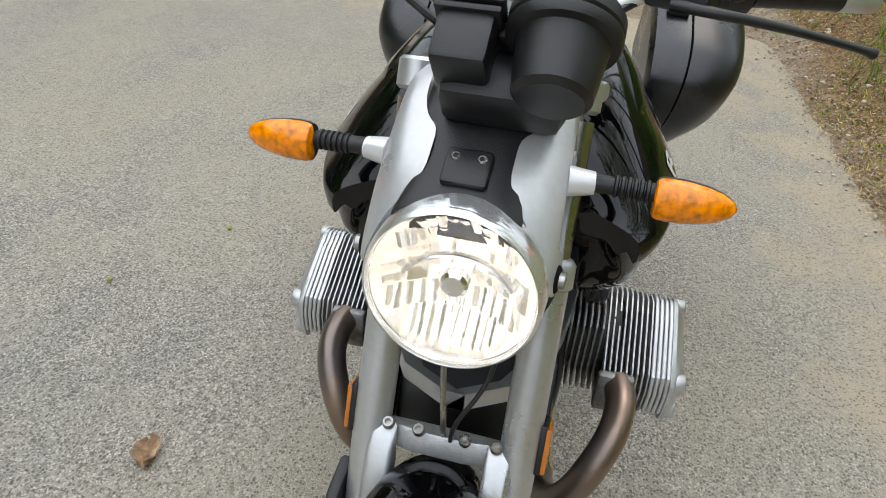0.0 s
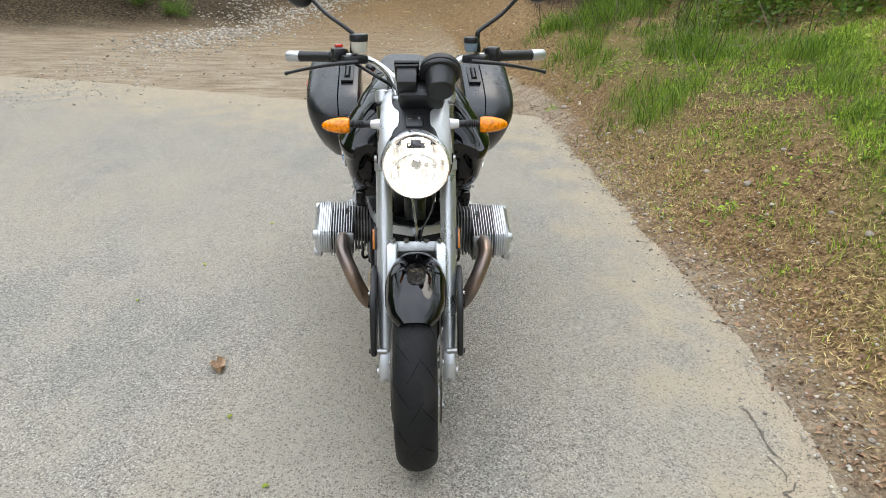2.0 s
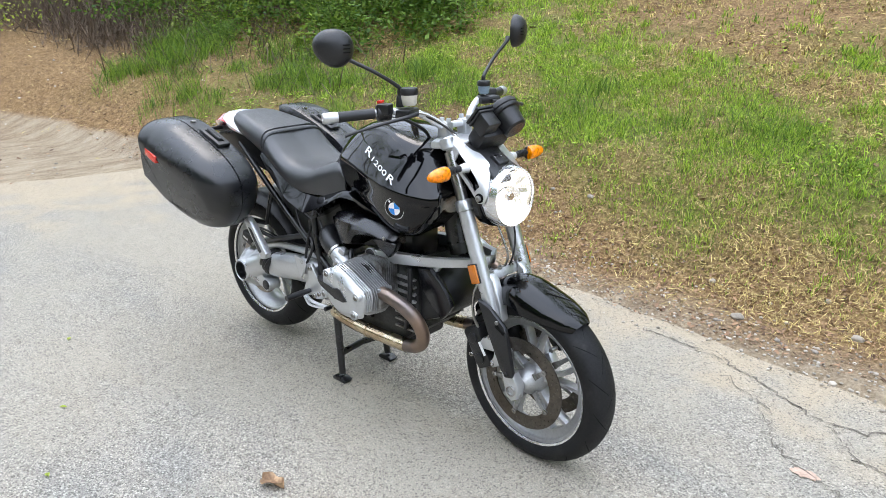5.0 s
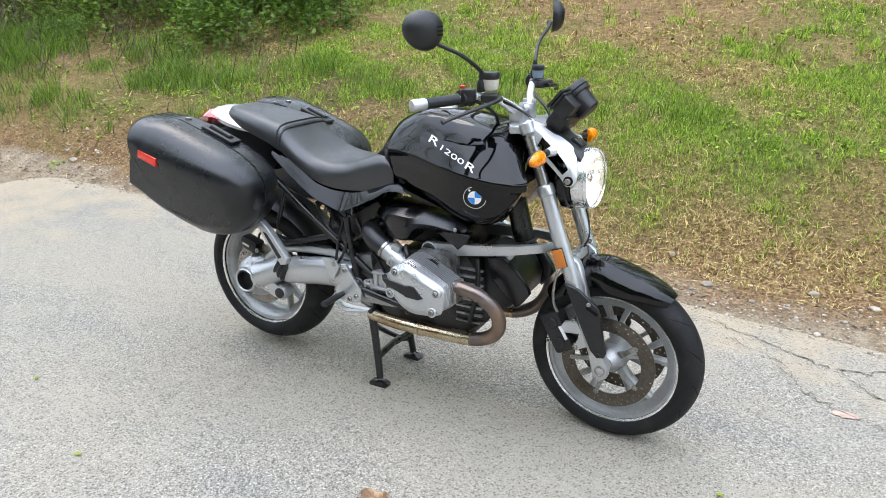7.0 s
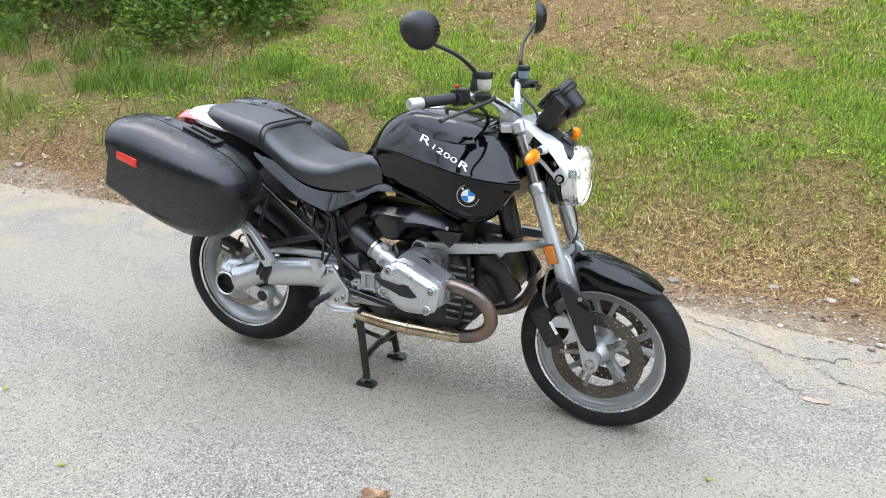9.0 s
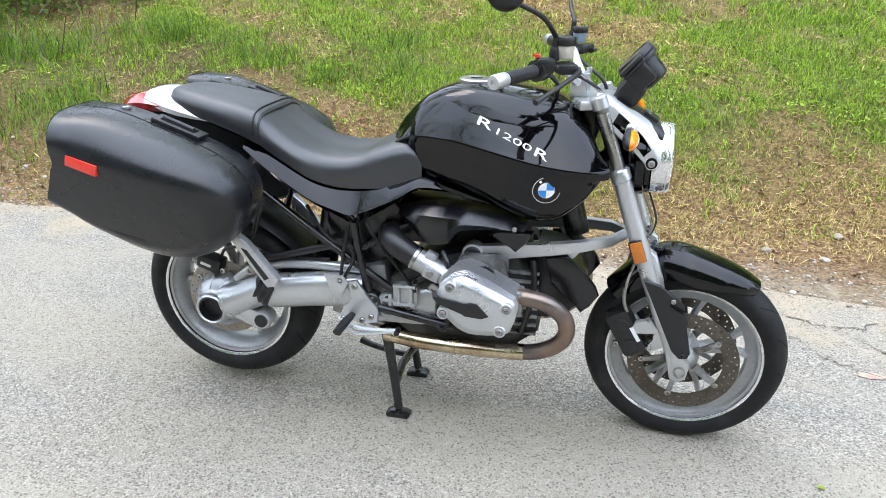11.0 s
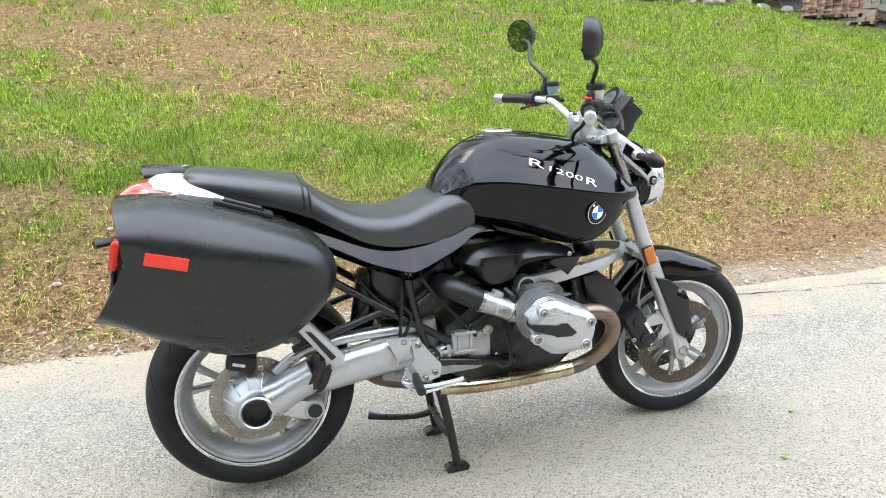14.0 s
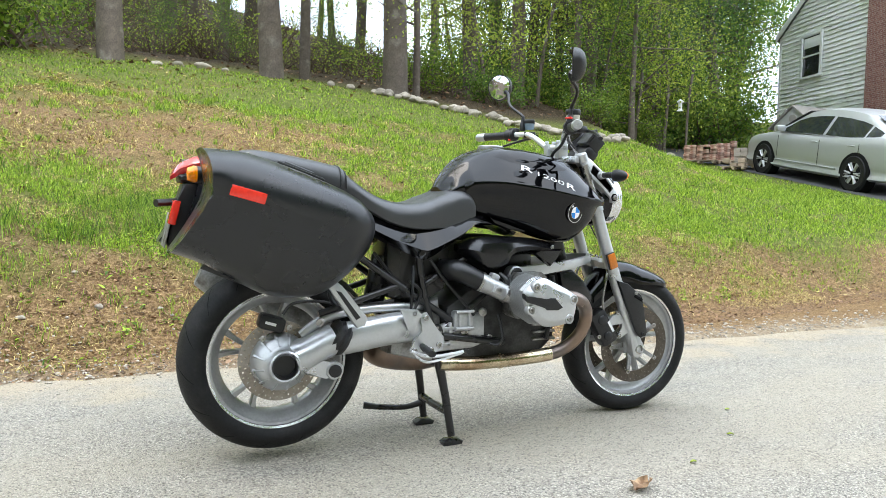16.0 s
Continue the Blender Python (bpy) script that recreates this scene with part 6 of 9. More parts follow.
def cylinder(sy):
    dx = 0.0 if sy < 0 else 0.038
    cyl = empty("cylinder", Matrix.Translation((dx, 0, 0)), eng)
    cyl["label"] = "finned alloy cylinder with silver head cover"
    # barrel coloured dark for the shade between its fins
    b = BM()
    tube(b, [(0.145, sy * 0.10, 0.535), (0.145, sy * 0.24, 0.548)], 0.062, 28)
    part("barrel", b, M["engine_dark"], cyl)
    for k in range(8):
        y = 0.128 + 0.0105 * k
        b = BM()
        prism(b, [(0.075, 0.47), (0.075, 0.605), (0.095, 0.622), (0.195, 0.622), (0.215, 0.605), (0.215, 0.47), (0.195, 0.455), (0.095, 0.455)], sy * y, sy * (y + 0.0032))
        part("fin", b, M["grime_alloy"], cyl)
    # core near black, so the gaps between head fins look shaded
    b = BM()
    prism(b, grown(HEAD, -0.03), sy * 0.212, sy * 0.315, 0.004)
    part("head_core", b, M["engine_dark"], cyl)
    for k in range(9):
        y = 0.213 + 0.0092 * k
        b = BM()
        prism(b, grown(HEAD, 0.002 - 0.008 * (k / 8) ** 2), sy * y, sy * (y + 0.0026))
        part("fin", b, M["alloy"], cyl)
    b = BM()
    rows = []
    for y, d in ((0.292, -0.017), (0.321, -0.017), (0.323, -0.004), (0.330, -0.006), (0.3435, -0.024), (0.3465, -0.033)):
        rows.append([(x, sy * y, z) for x, z in spline(grown(HEAD, d), 4, closed=True)])
    loft(b, rows)
    cov = part("head_cover", b, M["silver"], cyl, "silver rocker cover", 32)
    for k in range(4):
        b = BM()
        y = 0.291 + 0.0084 * k
        d = -0.001 - 0.001 * k
        band = grown(HEAD, d)[1:8] + grown(HEAD, -0.02)[7:0:-1]
        prism(b, band, sy * y, sy * (y + 0.0062), 0.0012, seg=1)
        part("cover_rib", b, M["silver"], cov)
    for x, z in ((0.085, 0.586), (0.238, 0.538), (0.066, 0.508), (0.222, 0.470)):
        b = BM()
        lathe(b, [(0.0175, -0.02), (0.0175, 0.0), (0.016, 0.002), (0.012, 0.002), (0.0115, -0.004), (0, -0.004)], (x, sy * 0.3465, z), (0, sy, 0), 20)
        part("bolt_boss", b, M["silver"], cov)
        bolt("cover_bolt", (x, sy * 0.342, z), (0, sy, 0), cov, 0.0095, 0.009)
    b = BM()
    prism(b, [(0.036, 0.566), (0.05, 0.554), (0.125, 0.541), (0.14, 0.549), (0.16, 0.547), (0.193, 0.512), (0.172, 0.503), (0.125, 0.506), (0.115, 0.519), (0.056, 0.533), (0.038, 0.55)], sy * 0.325, sy * 0.3505, 0.004)
    part("spark_plug_cover", b, M["plastic"], cov, "black plug cover strip")
    b = BM()
    box(b, (0.262, sy * 0.236, 0.515), (0.02, 0.06, 0.075), 0.006)
    part("exhaust_flange", b, M["grime_alloy"], cyl)
    # exhaust header
    b = BM()
    tube(b, [(0.255, sy * 0.242, 0.53), (0.30, sy * 0.246, 0.53), (0.35, sy * 0.238, 0.51), (0.388, sy * 0.214, 0.464), (0.396, sy * 0.188, 0.405), (0.37, sy * 0.165, 0.35), (0.32, sy * 0.151, 0.315), (0.27, sy * 0.145, 0.301)], 0.0245, 20, 6)
    hd = part("exhaust_header", b, M["pipe"], cyl, "heat-browned exhaust header")
    b = BM()
    tube(b, [(0.275, sy * 0.1455, 0.302), (0.20, sy * 0.142, 0.296), (0.06, sy * 0.138, 0.291), (-0.06, sy * 0.13, 0.290), (-0.17, sy * 0.112, 0.294)], 0.0255, 20, 6)
    part("exhaust_pipe", b, M["brass_pipe"], hd, "straw-coloured exhaust pipe")
    b = BM()
    lathe(b, [(0.0255, -0.006), (0.0285, -0.005), (0.0285, 0.005), (0.0255, 0.006)], (0.06, sy * 0.138, 0.291), (0.99, sy * 0.04, 0.04), 20)
    part("pipe_joint", b, M["brass_pipe"], hd)
    # intake: black elbow, clamp, throttle body
    b = BM()
    tube(b, [(-0.15, sy * 0.10, 0.63), (-0.135, sy * 0.15, 0.635), (-0.10, sy * 0.175, 0.62), (-0.045, sy * 0.185, 0.592)], [0.04, 0.038, 0.036, 0.034], 22, 6)
    elbow = part("intake_elbow", b, M["plastic"], cyl, "black rubber intake elbow")
    for x, y, z in ((-0.05, 0.1845, 0.594), (0.045, 0.20, 0.552)):
        b = BM()
        lathe(b, [(0.0345, -0.005), (0.037, -0.005), (0.037, 0.005), (0.0345, 0.005)], (x, sy * y, z), (0.9, sy * 0.14, -0.42), 24)
        part("hose_clamp", b, M["steel"], elbow)
    b = BM()
    tube(b, [(-0.046, sy * 0.185, 0.592), (0.0, sy * 0.193, 0.572), (0.05, sy * 0.201, 0.548), (0.085, sy * 0.215, 0.54)], [0.0335, 0.032, 0.031, 0.028], 22)
    tb = part("throttle_body", b, M["alloy"], cyl, "cast throttle body")
    b = BM()
    box(b, (0.005, sy * 0.226, 0.565), (0.05, 0.014, 0.034), 0.005, (0, 24, 0))
    box(b, (0.0, sy * 0.195, 0.61), (0.034, 0.03, 0.025), 0.006, (0, 24, 0))
    part("throttle_lug", b, M["alloy"], tb)
    bolt("throttle_screw", (0.0, sy * 0.232, 0.568), (0, sy, 0), tb, 0.012, 0.006)
    b = BM()
    tube(b, [(0.03, sy * 0.18, 0.62), (0.045, sy * 0.20, 0.60), (0.052, sy * 0.205, 0.575)], 0.009, 10, 4)
    part("injector", b, M["frame"], tb)
    b = BM()
    tube(b, [(-0.03, sy * 0.12, 0.40), (0.02, sy * 0.17, 0.36), (0.045, sy * 0.185, 0.39), (0.04, sy * 0.16, 0.47)], 0.006, 8, 6)
    part("breather_hose", b, M["plastic"], cyl)


cylinder(RIGHT)
cylinder(LEFT)
for sy in (RIGHT, LEFT):
    b = BM()
    tube(b, [(-0.18, sy * 0.15, 0.402), (-0.06, sy * 0.152, 0.383), (0.06, sy * 0.15, 0.362)], 0.013, 14, 4)
    part("lower_rail", b, M["frame"], eng)

# silencer and collector
b = BM()
tube(b, [(-0.14, 0.0, 0.305), (-0.22, 0.02, 0.315), (-0.33, 0.07, 0.325), (-0.38, 0.115, 0.34)], [0.05, 0.07, 0.068, 0.04], 22, 5)
col = part("exhaust_collector", b, M["pipe"], bike, "browned exhaust collector")
b = BM()
tube(b, [(-0.38, 0.115, 0.34), (-0.45, 0.15, 0.37), (-0.52, 0.165, 0.41), (-0.56, 0.17, 0.44)], 0.026, 16, 5)
tube(b, [(-0.55, 0.168, 0.435), (-0.60, 0.172, 0.46), (-0.92, 0.188, 0.60), (-0.96, 0.19, 0.618)], [0.03, 0.058, 0.06, 0.046], 26)
part("silencer", b, M["grime_alloy"], bike, "brushed steel silencer")

# telelever arm
tel = empty("front_suspension_arm", Matrix(), bike)
tel["label"] = "silver cast suspension arm"
for sy in (RIGHT, LEFT):
    b = BM()
    rows = []
    for x, y, z, h in ((0.11, 0.145, 0.612, 0.024), (0.17, 0.142, 0.62, 0.021), (0.25, 0.134, 0.628, 0.019), (0.34, 0.122, 0.637, 0.017), (0.42, 0.104, 0.646, 0.015), (0.50, 0.066, 0.655, 0.014), (0.545, 0.0, 0.66, 0.014)):
        w = 0.013
        rows.append([(x, sy * (y - w), z - h), (x, sy * (y + w), z - h), (x + 0.003, sy * (y + w + 0.002), z), (x, sy * (y + w), z + h), (x, sy * (y - w), z + h)])
    loft(b, rows)
    part("arm", b, M["silver"], tel)
    b = BM()
    lathe(b, [(0.0, -0.03), (0.031, -0.03), (0.033, 0.0), (0.031, 0.012), (0.026, 0.014), (0.026, 0.012), (0, 0.012)], (0.112, sy * 0.150, 0.612), (0, sy, 0), 28)
    piv = part("pivot", b, M["silver"], tel)
    b = BM()
    lathe(b, [(0.0255, 0.01), (0.0255, 0.016), (0.022, 0.019), (0, 0.019)], (0.112, sy * 0.150, 0.612), (0, sy, 0), 24)
    part("pivot_cap", b, M["plastic"], piv, "black pivot cap")
    b = BM()
    prism(b, [(0.34, 0.625), (0.42, 0.64), (0.40, 0.61), (0.37, 0.598), (0.355, 0.602)], sy * 0.10, sy * 0.118, 0.004)
    part("lower_lug", b, M["silver"], tel)
b = BM()
tube(b, [(0.40, 0, 0.65), (0.36, 0, 0.80), (0.345, 0, 0.86)], 0.036, 18)
part("shock_spring", b, M["frame"], tel, "front spring")
b = BM()
prism(b, [(0.33, 0.84), (0.36, 1.02), (0.43, 1.04), (0.44, 0.98), (0.41, 0.86)], -0.05, 0.05, 0.015)
part("steering_head", b, M["frame"], tel)

# frame tubes
fr = empty("frame", Matrix(), bike)
fr["label"] = "black tubular steel frame"
for sy in (RIGHT, LEFT):
    y = 0.118 * sy
    for pts, r in (([(-0.80, y * 0.8, 0.90), (-0.55, y, 0.735), (-0.34, y * 1.05, 0.588), (-0.10, y * 1.1, 0.428)], 0.0125),
                   ([(-0.55, y, 0.735), (-0.58, y * 1.05, 0.64), (-0.60, y * 1.05, 0.58)], 0.009),
                   ([(-0.62, y * 1.1, 0.50), (-0.50, y * 1.08, 0.535), (-0.33, y * 1.05, 0.585)], 0.0115),
                   ([(-0.265, y * 1.05, 0.70), (-0.247, y * 1.08, 0.575), (-0.218, y * 1.12, 0.45), (-0.205, y * 1.12, 0.36)], 0.013),
                   ([(-0.16, y * 1.1, 0.425), (-0.06, y * 1.05, 0.495), (0.02, y, 0.555)], 0.0125),
                   ([(-0.247, y, 0.575), (-0.16, y, 0.63), (-0.05, y, 0.69)], 0.012),
                   ([(-0.20, y * 1.12, 0.40), (-0.05, y * 1.1, 0.385), (0.08, y * 1.1, 0.36)], 0.013)):
        b = BM()
        tube(b, pts, r, 12, 4)
        part("frame_tube", b, M["frame"], fr)
    b = BM()
    lathe(b, [(0.0, -0.02), (0.03, -0.02), (0.031, 0.012), (0.027, 0.017), (0.0, 0.017)], (-0.205, y * 1.15, 0.415), (0, sy, 0), 24)
    hubm = part("swingarm_pivot", b, M["frame"], fr)
    for k in range(5):
        a = 2 * math.pi * k / 5
        bolt("pivot_screw", (-0.205 + 0.019 * math.cos(a), y * 1.15 + 0.016 * sy, 0.415 + 0.019 * math.sin(a)), (0, sy, 0), hubm, 0.004, 0.004)
    # rider's foot rest on its plate
    b = BM()
    prism(b, [(-0.275, 0.485), (-0.245, 0.492), (-0.215, 0.445), (-0.178, 0.40), (-0.182, 0.355), (-0.225, 0.345), (-0.255, 0.36), (-0.285, 0.345), (-0.31, 0.36), (-0.29, 0.40), (-0.258, 0.425)], sy * 0.152, sy * 0.166, 0.004)
    prism(b, [(-0.348, 0.508), (-0.285, 0.505), (-0.268, 0.485), (-0.30, 0.425), (-0.318, 0.432)], sy * 0.168, sy * 0.174, 0.002)
    plate = part("footrest_plate", b, M["silver"], bike, "silver footrest plate")
    b = BM()
    tube(b, [(-0.262, sy * 0.166, 0.375), (-0.268, sy * 0.21, 0.372), (-0.272, sy * 0.275, 0.368)], [0.011, 0.015, 0.014], 12, flat=0.8)
    part("footrest", b, M["plastic"], plate, "black rubber foot rest")
    b = BM()
    tube(b, [(-0.305, sy * 0.17, 0.36), (-0.24, sy * 0.178, 0.338), (-0.15, sy * 0.185, 0.343), (-0.105, sy * 0.19, 0.352)], 0.0085, 10, 5, 0.7)
    tube(b, [(-0.305, sy * 0.17, 0.36), (-0.26, sy * 0.178, 0.322), (-0.20, sy * 0.182, 0.325), (-0.12, sy * 0.188, 0.345)], 0.007, 10, 5, 0.7)
    part("foot_pedal", b, M["white_silver"], plate, "silver foot pedal")
    b = BM()
    tube(b, [(-0.108, sy * 0.185, 0.352), (-0.106, sy * 0.215, 0.352)], 0.009, 10)
    part("pedal_tip", b, M["plastic"], plate)
    for x, z in ((-0.295, 0.49), (-0.25, 0.472), (-0.292, 0.36), (-0.2, 0.375), (-0.23, 0.36)):
        bolt("plate_bolt", (x, sy * 0.166, z), (0, sy, 0), plate, 0.01, 0.008)
    # pillion foot rest, folded up
    b = BM()
    prism(b, [(-0.628, 0.62), (-0.60, 0.628), (-0.565, 0.60), (-0.478, 0.492), (-0.488, 0.468), (-0.515, 0.462), (-0.595, 0.575)], sy * 0.19, sy * 0.222, 0.006)
    pr = part("pillion_footrest", b, M["silver"], bike, "folded silver pillion foot rest")
    b = BM()
    prism(b, [(-0.588, 0.588), (-0.57, 0.582), (-0.505, 0.496), (-0.52, 0.488)], sy * 0.215, sy * 0.227, 0.004)
    part("rubber_pad", b, M["plastic"], pr)
    b = BM()
    tube(b, [(-0.61, sy * 0.12, 0.58), (-0.618, sy * 0.17, 0.60), (-0.61, sy * 0.205, 0.615)], 0.011, 10, 4)
    tube(b, [(-0.55, sy * 0.12, 0.52), (-0.59, sy * 0.17, 0.56), (-0.60, sy * 0.2, 0.59)], 0.009, 10, 4)
    part("pillion_hanger", b, M["frame"], pr)

# battery box and rear inner mudguard
b = BM()
prism(b, [(-0.365, 0.54), (-0.365, 0.73), (-0.2, 0.80), (-0.12, 0.70), (-0.14, 0.56), (-0.25, 0.50)], -0.085, 0.085, 0.015)
part("battery_box", b, M["frame"], bike)
b = BM()
rings = []
for k in range(17):
    a = radians(28 + k * 5.6)
    rings.append([(RA.x + 0.345 * math.cos(a), 0.10 * u, RA.z + (0.345 - 0.04 * abs(u) ** 3) * math.sin(a)) for u in np.linspace(-1, 1, 9)])
loft(b, rings, closed=False, caps=False)
thicken(b, 0.004)
part("rear_hugger", b, M["plastic"], bike, "matt black inner mudguard")
b = BM()
prism(b, [(-0.56, 0.88), (-0.62, 0.80), (-0.90, 0.86), (-0.98, 0.93), (-0.80, 0.97)], -0.10, 0.10, 0.02)
part("tail_underside", b, M["frame"], bike)

# shaft-drive swingarm on the bike's right
sw = empty("swingarm", Matrix(), bike)
sw["label"] = "silver single-sided shaft swingarm"
b = BM()
rows = []
for x, zc, h, yc, w in ((-0.235, 0.428, 0.058, -0.118, 0.036), (-0.30, 0.437, 0.056, -0.122, 0.036), (-0.38, 0.434, 0.055, -0.128, 0.038), (-0.46, 0.424, 0.055, -0.132, 0.041), (-0.52, 0.416, 0.054, -0.134, 0.042), (-0.545, 0.412, 0.052, -0.134, 0.042)):
    ring = []
    for j in range(16):
        a = 2 * math.pi * j / 16
        ring.append((x, yc + w * math.copysign(abs(math.cos(a)) ** 0.7, math.cos(a)), zc + h * math.copysign(abs(math.sin(a)) ** 0.8, math.sin(a))))
    rows.append(ring)
sm = np.stack([spline(np.array([r[j] for r in rows]), 4) for j in range(16)], 1)
loft(b, sm)
part("shaft_housing", b, M["silver"], sw)
b = BM()
tube(b, [(-0.553 - 0.894 * d, -0.134, 0.419 + 0.447 * d) for d in (-0.026, -0.015, -0.006, 0.004, 0.014, 0.026)], [0.052, 0.059, 0.053, 0.058, 0.052, 0.056], 26)
part("gaiter", b, M["plastic"], sw, "black rubber gaiter")
b = BM()
tube(b, [(-0.565, -0.133, 0.417), (-0.61, -0.131, 0.397), (-0.66, -0.13, 0.372), (-0.70, -0.128, 0.356)], [0.05, 0.051, 0.055, 0.062], 24)
lathe(b, [(0.0, -0.03), (0.088, -0.03), (0.096, -0.012), (0.094, 0.008), (0.082, 0.034), (0.066, 0.054), (0.056, 0.064), (0.051, 0.086), (0.046, 0.09), (0.042, 0.086), (0.041, 0.03), (0.0, 0.03)], (RA.x, -0.10, RA.z), (0, -1, 0), 40)
fd = part("final_drive", b, M["silver"], sw, "silver final-drive housing")
b = BM()
lathe(b, [(0.0415, 0.03), (0.0415, 0.087), (0.038, 0.089), (0.036, 0.06), (0.0, 0.058)], (RA.x, -0.10, RA.z), (0, -1, 0), 28)
part("hollow_axle", b, M["plastic"], fd, "dark hollow axle")
for k in range(12):
    a = 2 * math.pi * k / 12 + 0.2
    b = BM()
    tube(b, [(RA.x + 0.09 * math.cos(a), -0.115, RA.z + 0.09 * math.sin(a)), (RA.x + 0.062 * math.cos(a), -0.158, RA.z + 0.062 * math.sin(a))], [0.006, 0.003], 6)
    part("drive_rib", b, M["silver"], fd)
b = BM()
prism(b, [(-0.70, 0.315), (-0.60, 0.30), (-0.575, 0.283), (-0.55, 0.298), (-0.545, 0.318), (-0.56, 0.338), (-0.60, 0.338), (-0.69, 0.375)], -0.165, -0.115, 0.01)
part("lower_pivot_arm", b, M["silver"], sw)
b = BM()
lathe(b, [(0.0, -0.05), (0.028, -0.05), (0.030, 0.0), (0.027, 0.006), (0.022, 0.005), (0.0, 0.004)], (-0.574, -0.165, 0.315), (0, -1, 0), 24)
lp = part("lower_pivot", b, M["silver"], sw)
b = BM()
lathe(b, [(0.0215, 0.003), (0.0215, 0.009), (0.018, 0.011), (0, 0.009)], (-0.574, -0.165, 0.315), (0, -1, 0), 24)
part("pivot_cap", b, M["plastic"], lp)
b = BM()
tube(b, [(-0.675, -0.115, 0.43), (-0.61, -0.115, 0.475), (-0.52, -0.112, 0.498), (-0.40, -0.108, 0.506), (-0.24, -0.105, 0.506)], 0.0135, 12, 5, 1.2)
part("torque_arm", b, M["silver"], sw, "silver torque arm")
bolt("torque_bolt", (-0.615, -0.128, 0.472), (0, -1, 0), sw, 0.014, 0.008)
b = BM()
box(b, (-0.768, -0.098, 0.475), (0.085, 0.06, 0.05), 0.012, (0, 18, 0))
rc = part("rear_caliper", b, M["plastic"], sw, "black rear brake caliper")
b = BM()
box(b, (-0.775, -0.1285, 0.476), (0.036, 0.002, 0.009), 0.0, (0, 18, 0))
part("marking", b, M["white"], rc)
for x, z in ((-0.715, 0.46), (-0.80, 0.43)):
    bolt("caliper_bolt", (x, -0.125, z), (0, -1, 0), rc, 0.009, 0.008)
b = BM()
tube(b, [(-0.73, -0.10, 0.50), (-0.70, -0.11, 0.535), (-0.62, -0.112, 0.54), (-0.5, -0.11, 0.52), (-0.35, -0.11, 0.53)], 0.005, 8, 6)
part("rear_brake_hose", b, M["plastic"], sw)
b = BM()
tube(b, [(-0.40, -0.02, 0.48), (-0.36, -0.02, 0.68)], 0.038, 16)
part("rear_spring", b, M["frame"], sw)
for k, pts in enumerate(([(-0.3, -0.13, 0.60), (-0.26, -0.14, 0.56), (-0.285, -0.145, 0.50), (-0.31, -0.15, 0.46)], [(-0.28, -0.12, 0.65), (-0.29, -0.14, 0.58), (-0.30, -0.15, 0.50)], [(-0.42, -0.10, 0.70), (-0.36, -0.12, 0.62), (-0.30, -0.12, 0.57), (-0.24, -0.13, 0.53)], [(-0.22, -0.13, 0.67), (-0.17, -0.14, 0.60), (-0.10, -0.15, 0.52), (-0.06, -0.16, 0.47)])):
    b = BM()
    tube(b, pts, 0.0055, 8, 6)
    part("wiring_hose", b, M["plastic"], fr)

# centre stand
st = empty("centre_stand", Matrix(), bike)
st["label"] = "black steel centre stand, lowered"
for sy in (RIGHT, LEFT):
    b = BM()
    tube(b, [(-0.175, sy * 0.105, 0.315), (-0.15, sy * 0.118, 0.18), (-0.128, sy * 0.128, 0.03)], [0.018, 0.015, 0.014], 12)
    part("leg", b, M["frame"], st)
    b = BM()
    prism(b, [(-0.165, 0.0), (-0.095, 0.0), (-0.088, 0.012), (-0.105, 0.02), (-0.15, 0.022), (-0.168, 0.012)], sy * 0.108, sy * 0.15, 0.004)
    part("foot", b, M["frame"], st)
b = BM()
tube(b, [(-0.14, -0.12, 0.115), (-0.15, 0.0, 0.12), (-0.14, 0.12, 0.115)], 0.014, 12)
part("cross_bar", b, M["frame"], st)
b = BM()
tube(b, [(-0.14, 0.12, 0.09), (-0.2, 0.145, 0.07), (-0.3, 0.165, 0.075), (-0.36, 0.18, 0.085)], [0.013, 0.011, 0.011, 0.014], 10, 4)
part("foot_lever", b, M["frame"], st)
b = BM()
tube(b, [(-0.175, -0.07, 0.30), (-0.30, -0.06, 0.34)], 0.011, 10)
part("return_spring", b, M["steel"], st)

# ---- grass, straw, leaves, stones ----
def scatter(n, x0, x1, y0, y1, keep, seed):
    """Random places in a strip, kept where keep(x, y) is above a throw of the dice."""
    rng = np.random.default_rng(seed)
    x, y = rng.uniform(x0, x1, n), rng.uniform(y0, y1, n)
    ok = keep(x, y) > rng.uniform(0, 1, n)
    return x[ok], y[ok], rng


